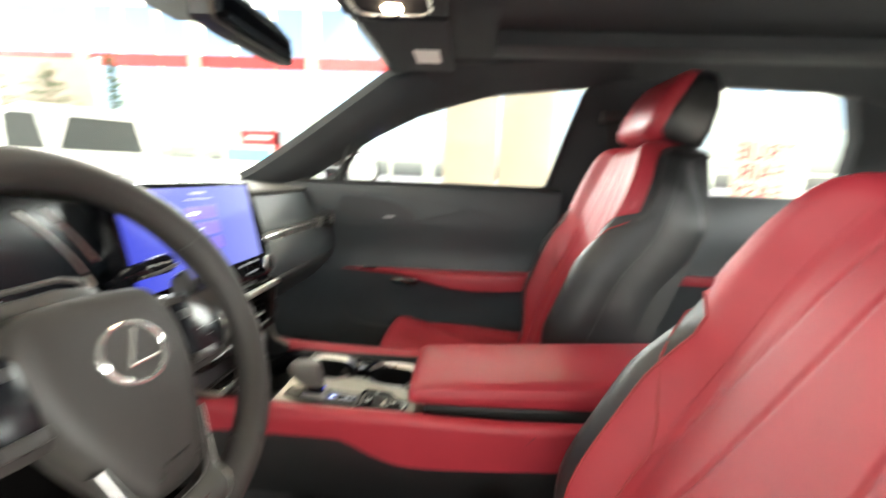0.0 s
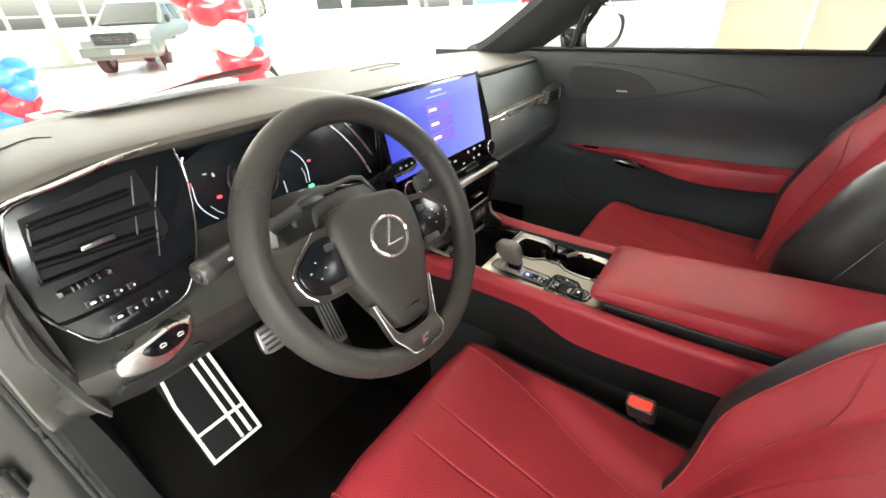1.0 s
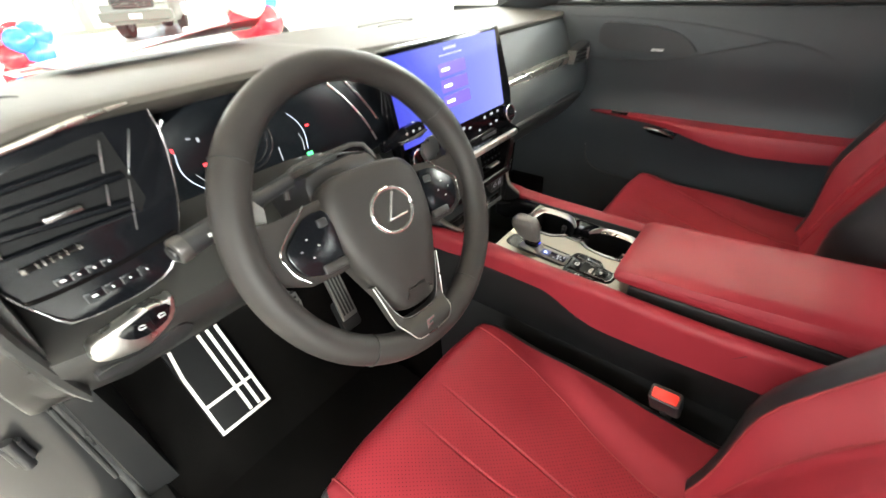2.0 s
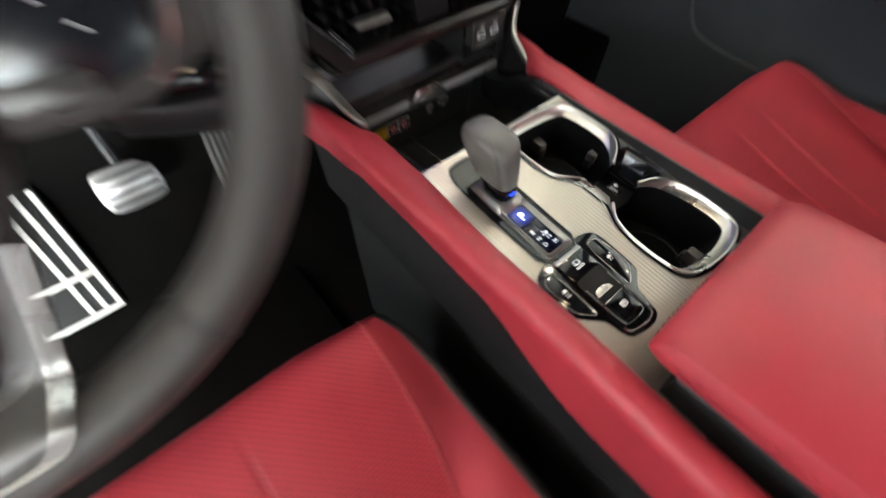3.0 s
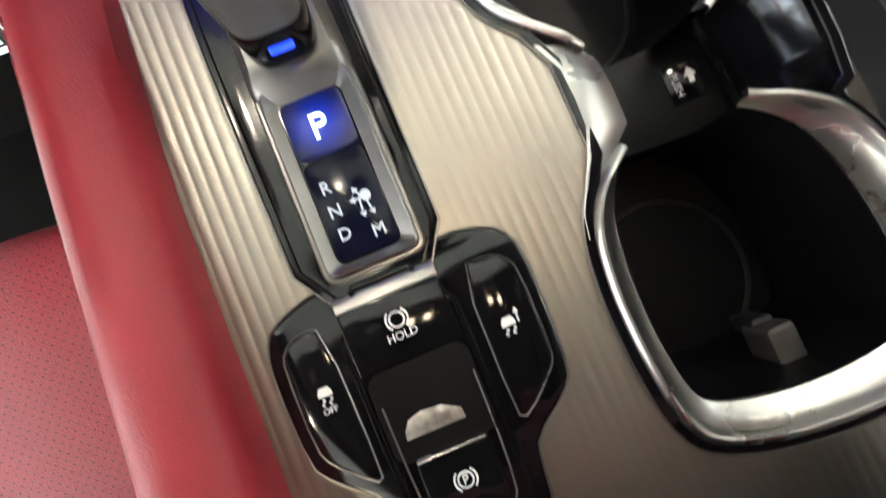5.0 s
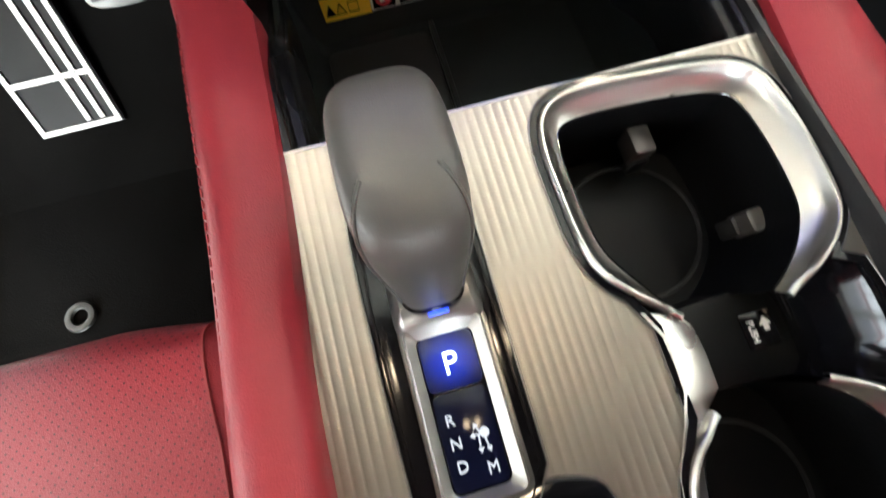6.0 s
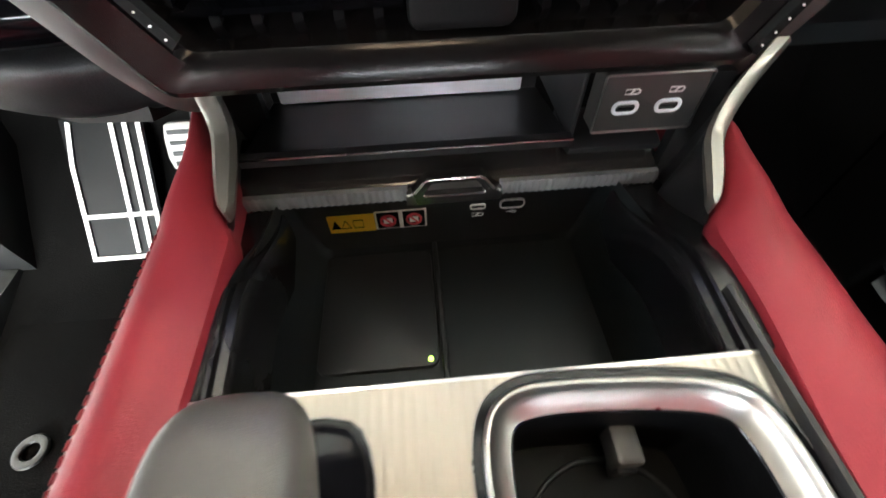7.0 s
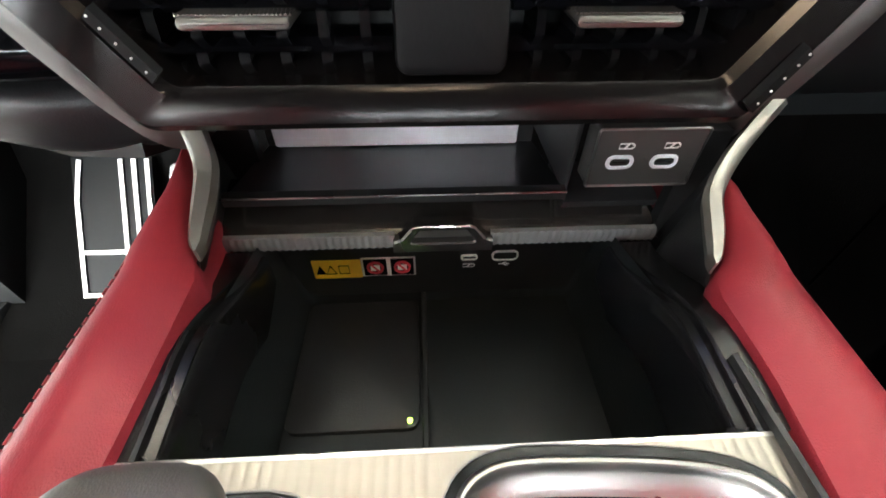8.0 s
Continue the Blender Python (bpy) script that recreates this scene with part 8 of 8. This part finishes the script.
def pickup(name, m, paint, label, grille=True):
    """A crew-cab pickup, nose towards +y, standing on its wheels."""
    t = thing(name, m, label, "pickup truck")
    bm = bmesh.new()
    rings = []
    for y, zt, w in ((-2.9, 1.28, 0.93), (-2.85, 1.32, 0.96), (-1.1, 1.32, 0.97), (0.6, 1.28, 0.97), (1.6, 1.24, 0.96), (2.5, 1.18, 0.94), (2.85, 1.05, 0.88), (2.92, 0.9, 0.84)):
        rings.append([(-w, y, 0.55), (-w, y, zt - 0.12), (-w + 0.06, y, zt), (w - 0.06, y, zt), (w, y, zt - 0.12), (w, y, 0.55), (w - 0.1, y, 0.42), (-w + 0.1, y, 0.42)])
    loft(bm, rings)
    part("body", bm, paint, t)
    bm = bmesh.new()
    loft(bm, [[(-w, y0, z), (w, y0, z), (w, y1, z), (-w, y1, z)] for z, w, y0, y1 in ((1.26, 0.92, -1.0, 1.5), (1.40, 0.90, -0.95, 1.25), (1.85, 0.76, -0.75, 0.55), (1.93, 0.70, -0.65, 0.42))])
    cab = part("cab", bm, paint, t)
    for s in (-1, 1):
        for y0, y1 in ((-0.80, 0.10), (0.20, 1.05)):
            bm = bmesh.new()
            loft(bm, [[(s * (w - 0.02), a, z), (s * (w + 0.012), a, z), (s * (w + 0.012), b, z), (s * (w - 0.02), b, z)] for z, w, a, b in ((1.36, 0.905, y0, y1), (1.80, 0.778, y0 + 0.08, y1 - (0.12 if y1 < 0.5 else 0.55)))])
            part("side_window", bm, M_DARKGLASS, cab)
        for y in (-1.9, 1.75):
            wheel_at(t, s * 0.84, y, 0.40, 0.40)
        bm = bmesh.new()
        box(bm, s * 0.72 - 0.17, s * 0.72 + 0.17, 2.84, 2.93, 0.90, 1.06, 0.03)
        part("headlight", bm, M_CHROME, t, "bright headlight")
        bm = bmesh.new()
        box(bm, s * 1.0 - 0.06, s * 1.0 + 0.06, 1.05, 1.15, 1.28, 1.5, 0.03)
        part("door_mirror", bm, M_HARD, t)
    bm = bmesh.new()
    loft(bm, [[(-0.80, 1.48, 1.28), (0.80, 1.48, 1.28), (0.80, 1.50, 1.29), (-0.80, 1.50, 1.29)], [(-0.68, 0.58, 1.84), (0.68, 0.58, 1.84), (0.68, 0.60, 1.85), (-0.68, 0.60, 1.85)]])
    part("windscreen", bm, M_DARKGLASS, cab)
    bm = bmesh.new()
    box(bm, -0.52, 0.52, 2.88, 2.96, 0.80, 1.10, 0.03)
    g = part("grille", bm, M_HARD, t, "black mesh grille")
    for k in range(4):
        bm = bmesh.new()
        box(bm, -0.48, 0.48, 2.95, 2.98, 0.84 + 0.07 * k, 0.86 + 0.07 * k)
        part("grille_bar", bm, M_DARKMETAL, g)
    bm = bmesh.new()
    box(bm, -0.92, 0.92, 2.80, 3.02, 0.50, 0.74, 0.04)
    part("bumper", bm, paint, t)
    bm = bmesh.new()
    box(bm, -0.16, 0.16, 3.01, 3.03, 0.56, 0.68, 0.004)
    part("plate", bm, M_LABELWHITE, t)
    return t


pickup("grey_pickup", pose(6.2, 17.0, 0, 0, 0, 141), M_TRUCKGREY, "grey-green pickup truck with a black grille")
pickup("white_pickup", pose(5.10, 5.85, 0.0, 0, 0, 42), M_TRUCKWHITE, "white crew-cab pickup truck in the showroom")

# balloons
BALLOON = {}
for nm, c in (("red", (0.50, 0.015, 0.03)), ("white", (0.7, 0.69, 0.66)), ("blue", (0.02, 0.16, 0.55)), ("gold", (0.65, 0.33, 0.02))):
    BALLOON[nm] = material(nm + "_balloon_latex", c, 0.22, spot=0.03, spot_scale=3, coat=0.4)


def balloon(bm, c, r, axis):
    q = Vector(axis).normalized().to_track_quat("Z", "Y").to_matrix()
    rings = []
    for k in range(11):
        a = math.pi * k / 10
        rr = r * math.sin(a) * (1 - 0.10 * math.cos(a) * -1 * 0.8)
        z = r * (-math.cos(a)) * (1.12 if a < math.pi / 2 else 1.0)
        rings.append([Vector(c) + q @ Vector((max(rr, 0.004) * math.cos(b), max(rr, 0.004) * math.sin(b), z)) for b in [2 * math.pi * j / 18 for j in range(18)]])
    return loft(bm, rings)


def balloon_column(name, path, r, colours, label, seed):
    rnd = random.Random(seed)
    t = thing(name, None, label, "balloons")
    k = 0
    for i, p in enumerate(path):
        for j in range(4):
            a = math.pi / 2 * j + i * 0.75
            d = Vector((math.cos(a), math.sin(a), rnd.uniform(-0.25, 0.25)))
            bm = bmesh.new()
            rr = r * rnd.uniform(0.85, 1.08)
            balloon(bm, Vector(p) + d * rr * 1.0, rr, d)
            cname = colours[(i + j + (1 if rnd.random() < 0.3 else 0)) % len(colours)]
            part("balloon", bm, BALLOON[cname], t, cname + " balloon")
            k += 1
    return t


P = spline([(1.06, 2.90, 0.12), (1.02, 2.90, 0.7), (0.94, 2.92, 1.2), (0.84, 2.95, 1.6), (0.70, 3.0, 2.0), (0.48, 3.1, 2.3)], 3)
balloon_column("balloon_arch", P, 0.115, ("red", "white", "red", "blue", "white"), "arch of red, white and blue balloons", 3)
P = spline([(0.20, 5.6, 0.10), (0.20, 5.6, 0.55), (0.22, 5.6, 0.95)], 3)
balloon_column("balloon_column", P, 0.12, ("red", "blue", "red"), "column of red and blue balloons", 4)
bm = bmesh.new()
balloon(bm, (0.62, 3.15, 2.1), 0.16, (0, 0, 1))
gold = part("balloon", bm, BALLOON["gold"])
tagged(gold, "large golden balloon above the arch", "balloon")

# sign stand, notice boards and banner
kiosk = thing("sign_stand", pose(9.5, 5.7, 0, 0, 0, 0), "white sign stand with a red frame", "sign stand")
bm = bmesh.new()
box(bm, -0.06, 0.06, -0.9, 0.55, 0.0, 1.95, 0.02)
part("board", bm, M_WALLWHITE, kiosk)
bm = bmesh.new()
box(bm, -0.09, 0.09, -0.9, 0.05, 1.80, 2.15, 0.02)
box(bm, -0.09, 0.09, -0.9, -0.78, 0.0, 2.15, 0.02)
part("red_frame", bm, M_REDBAND, kiosk, "red sign frame")
M_SKYPRINT = material("blue_printed_picture", (0.15, 0.45, 0.65), 0.5, spot=0.2, spot_scale=2)
bm = bmesh.new()
box(bm, -0.08, -0.06, -0.7, 0.45, 1.35, 1.7)
part("picture", bm, M_SKYPRINT, kiosk)
bm = bmesh.new()
box(bm, -0.10, -0.088, -0.75, -0.1, 1.93, 2.02)
part("sign_bar", bm, M_WALLWHITE, kiosk)
for y0, y1, z1 in ((0.30, -0.17, 1.80), (-0.19, -0.64, 1.95)):
    nb = thing("notice_board", pose(3.0, 0, 0), "beige printed notice board", "notice board", "notice boards")
    bm = bmesh.new()
    box(bm, 0, 0.03, min(y0, y1), max(y0, y1), 0.6, z1 + 0.35, 0.005)
    part("board", bm, M_BOARD, nb)
    for y in (y0 * 0.9 + y1 * 0.1, y0 * 0.1 + y1 * 0.9):
        bm = bmesh.new()
        box(bm, 0.0, 0.03, y - 0.02, y + 0.02, 0.0, 0.6)
        part("board_leg", bm, M_MULLION, nb)
banner = thing("banner_stand", pose(3.0, -2.45, 0, 0, 0, 0), "pale banner stand with three lines of red writing", "banner")
bm = bmesh.new()
box(bm, 0, 0.02, -0.27, 0.27, 0.10, 1.90, 0.004)
part("banner_sheet", bm, material("pale_green_banner", (0.30, 0.31, 0.24), 0.6, spot=0.05, spot_scale=3), banner)
BEHIND = Matrix(((0, 0, 1, 0), (1, 0, 0, 0), (0, 1, 0, 0), (0, 0, 0, 1)))
for k, word in enumerate(("TRUE", "FAIR", "EASY")):
    writing("banner_word", word, 0.195, pose(-0.003, 0.025 + 0.012 * k, 1.50 - 0.17 * k) @ BEHIND, M_REDBAND, banner, 0.002, "red word seen from behind")
bm = bmesh.new()
box(bm, -0.12, 0.14, -0.30, 0.30, 0.0, 0.10, 0.02)
part("banner_foot", bm, M_SATIN, banner)

# beige partition and tall indoor plants beyond the white pickup
M_PARTITION = material("beige_partition_board", (0.34, 0.29, 0.24), 0.7, spot=0.08, spot_scale=2, bump=0.1, bump_scale=60)
M_LEAF = material("green_indoor_foliage", (0.035, 0.09, 0.03), 0.5, spot=0.35, spot_scale=6, spec=0.3)
M_BARK = material("brown_plant_stem", (0.12, 0.08, 0.05), 0.8, spot=0.2, bump=0.4, bump_scale=60)
M_POT = material("dark_glazed_planter", (0.06, 0.055, 0.05), 0.4, spot=0.1)
partition = thing("partition", None, "plain beige partition board in the showroom", "partition")
bm = bmesh.new()
box(bm, 10.55, 10.65, 10.4, 14.0, 0.0, 4.0, 0.01)
part("board", bm, M_PARTITION, partition)
for y in (10.37, 14.03):
    bm = bmesh.new()
    box(bm, 10.53, 10.67, y - 0.028, y + 0.028, 0.0, 4.03, 0.006)
    part("end_post", bm, M_SATIN, partition)


def potted_plant(x, y, top, width, rng, conical, label):
    """A tall plant in a planter: bare stem below, hundreds of single leaves on side shoots above."""
    t = thing("potted_plant", pose(x, y, 0), label, "plant", "showroom plants")
    bm = bmesh.new()
    P = [(0.16, 0.0), (0.20, 0.25), (0.24, 0.52), (0.25, 0.55), (0.22, 0.55), (0.21, 0.48)]
    loft(bm, [[(r * math.cos(a), r * math.sin(a), z) for a in np.linspace(0, 2 * math.pi, 21)[:-1]] for r, z in P])
    part("planter", bm, M_POT, t)
    bm = bmesh.new()
    leaf = bmesh.new()
    stem = [Vector((0.05 * math.sin(k * 0.9), 0.04 * math.cos(k * 1.3), 0.45 + (top - 0.5) * k / 8)) for k in range(9)]
    tube(bm, stem, 0.022, 7)
    for k in range(46):
        f = 0.42 + 0.58 * k / 45
        z = top * f
        reach = width * ((1.02 - f) * 1.6 if conical else math.sin(math.pi * min(1, (f - 0.38) / 0.64)) ** 0.6) * rng.uniform(0.6, 1.1)
        a = k * 2.4 + rng.uniform(-0.4, 0.4)
        o = Vector((0.03 * math.sin(z * 3), 0.03 * math.cos(z * 3), z - 0.1))
        e = o + Vector((reach * math.cos(a), reach * math.sin(a), rng.uniform(0.02, 0.22)))
        tube(bm, [o, e], 0.006, 4)
        for j in range(9):
            c = o.lerp(e, rng.uniform(0.25, 1.05)) + Vector([rng.uniform(-0.06, 0.06) for i in range(3)])
            u = Vector((math.cos(a) + rng.uniform(-0.9, 0.9), math.sin(a) + rng.uniform(-0.9, 0.9), rng.uniform(-0.6, 0.5))).normalized() * rng.uniform(0.07, 0.12)
            w = u.cross(Vector((rng.uniform(-0.4, 0.4), rng.uniform(-0.4, 0.4), 1))).normalized() * rng.uniform(0.018, 0.032)
            h = Vector((0, 0, 0.012))
            A, B, C, D, E = (leaf.verts.new(q) for q in (c - u, c - w + h, c + u, c + w + h, c))
            for tri in ((A, E, B), (B, E, C), (C, E, D), (D, E, A)):
                leaf.faces.new(tri)
    part("stem", bm, M_BARK, t)
    part("foliage", leaf, M_LEAF, t, "small green leaves")


plant_rng = random.Random(11)
potted_plant(9.25, 8.80, 3.75, 0.30, plant_rng, True, "slender conical green indoor tree in a planter")
potted_plant(9.25, 10.45, 3.45, 0.55, plant_rng, False, "bushy green indoor plant in a dark planter")
potted_plant(9.10, 12.00, 3.40, 0.50, plant_rng, False, "bushy green indoor plant in a dark planter")
potted_plant(8.55, 13.35, 3.20, 0.60, plant_rng, False, "bushy green indoor plant in a dark planter")
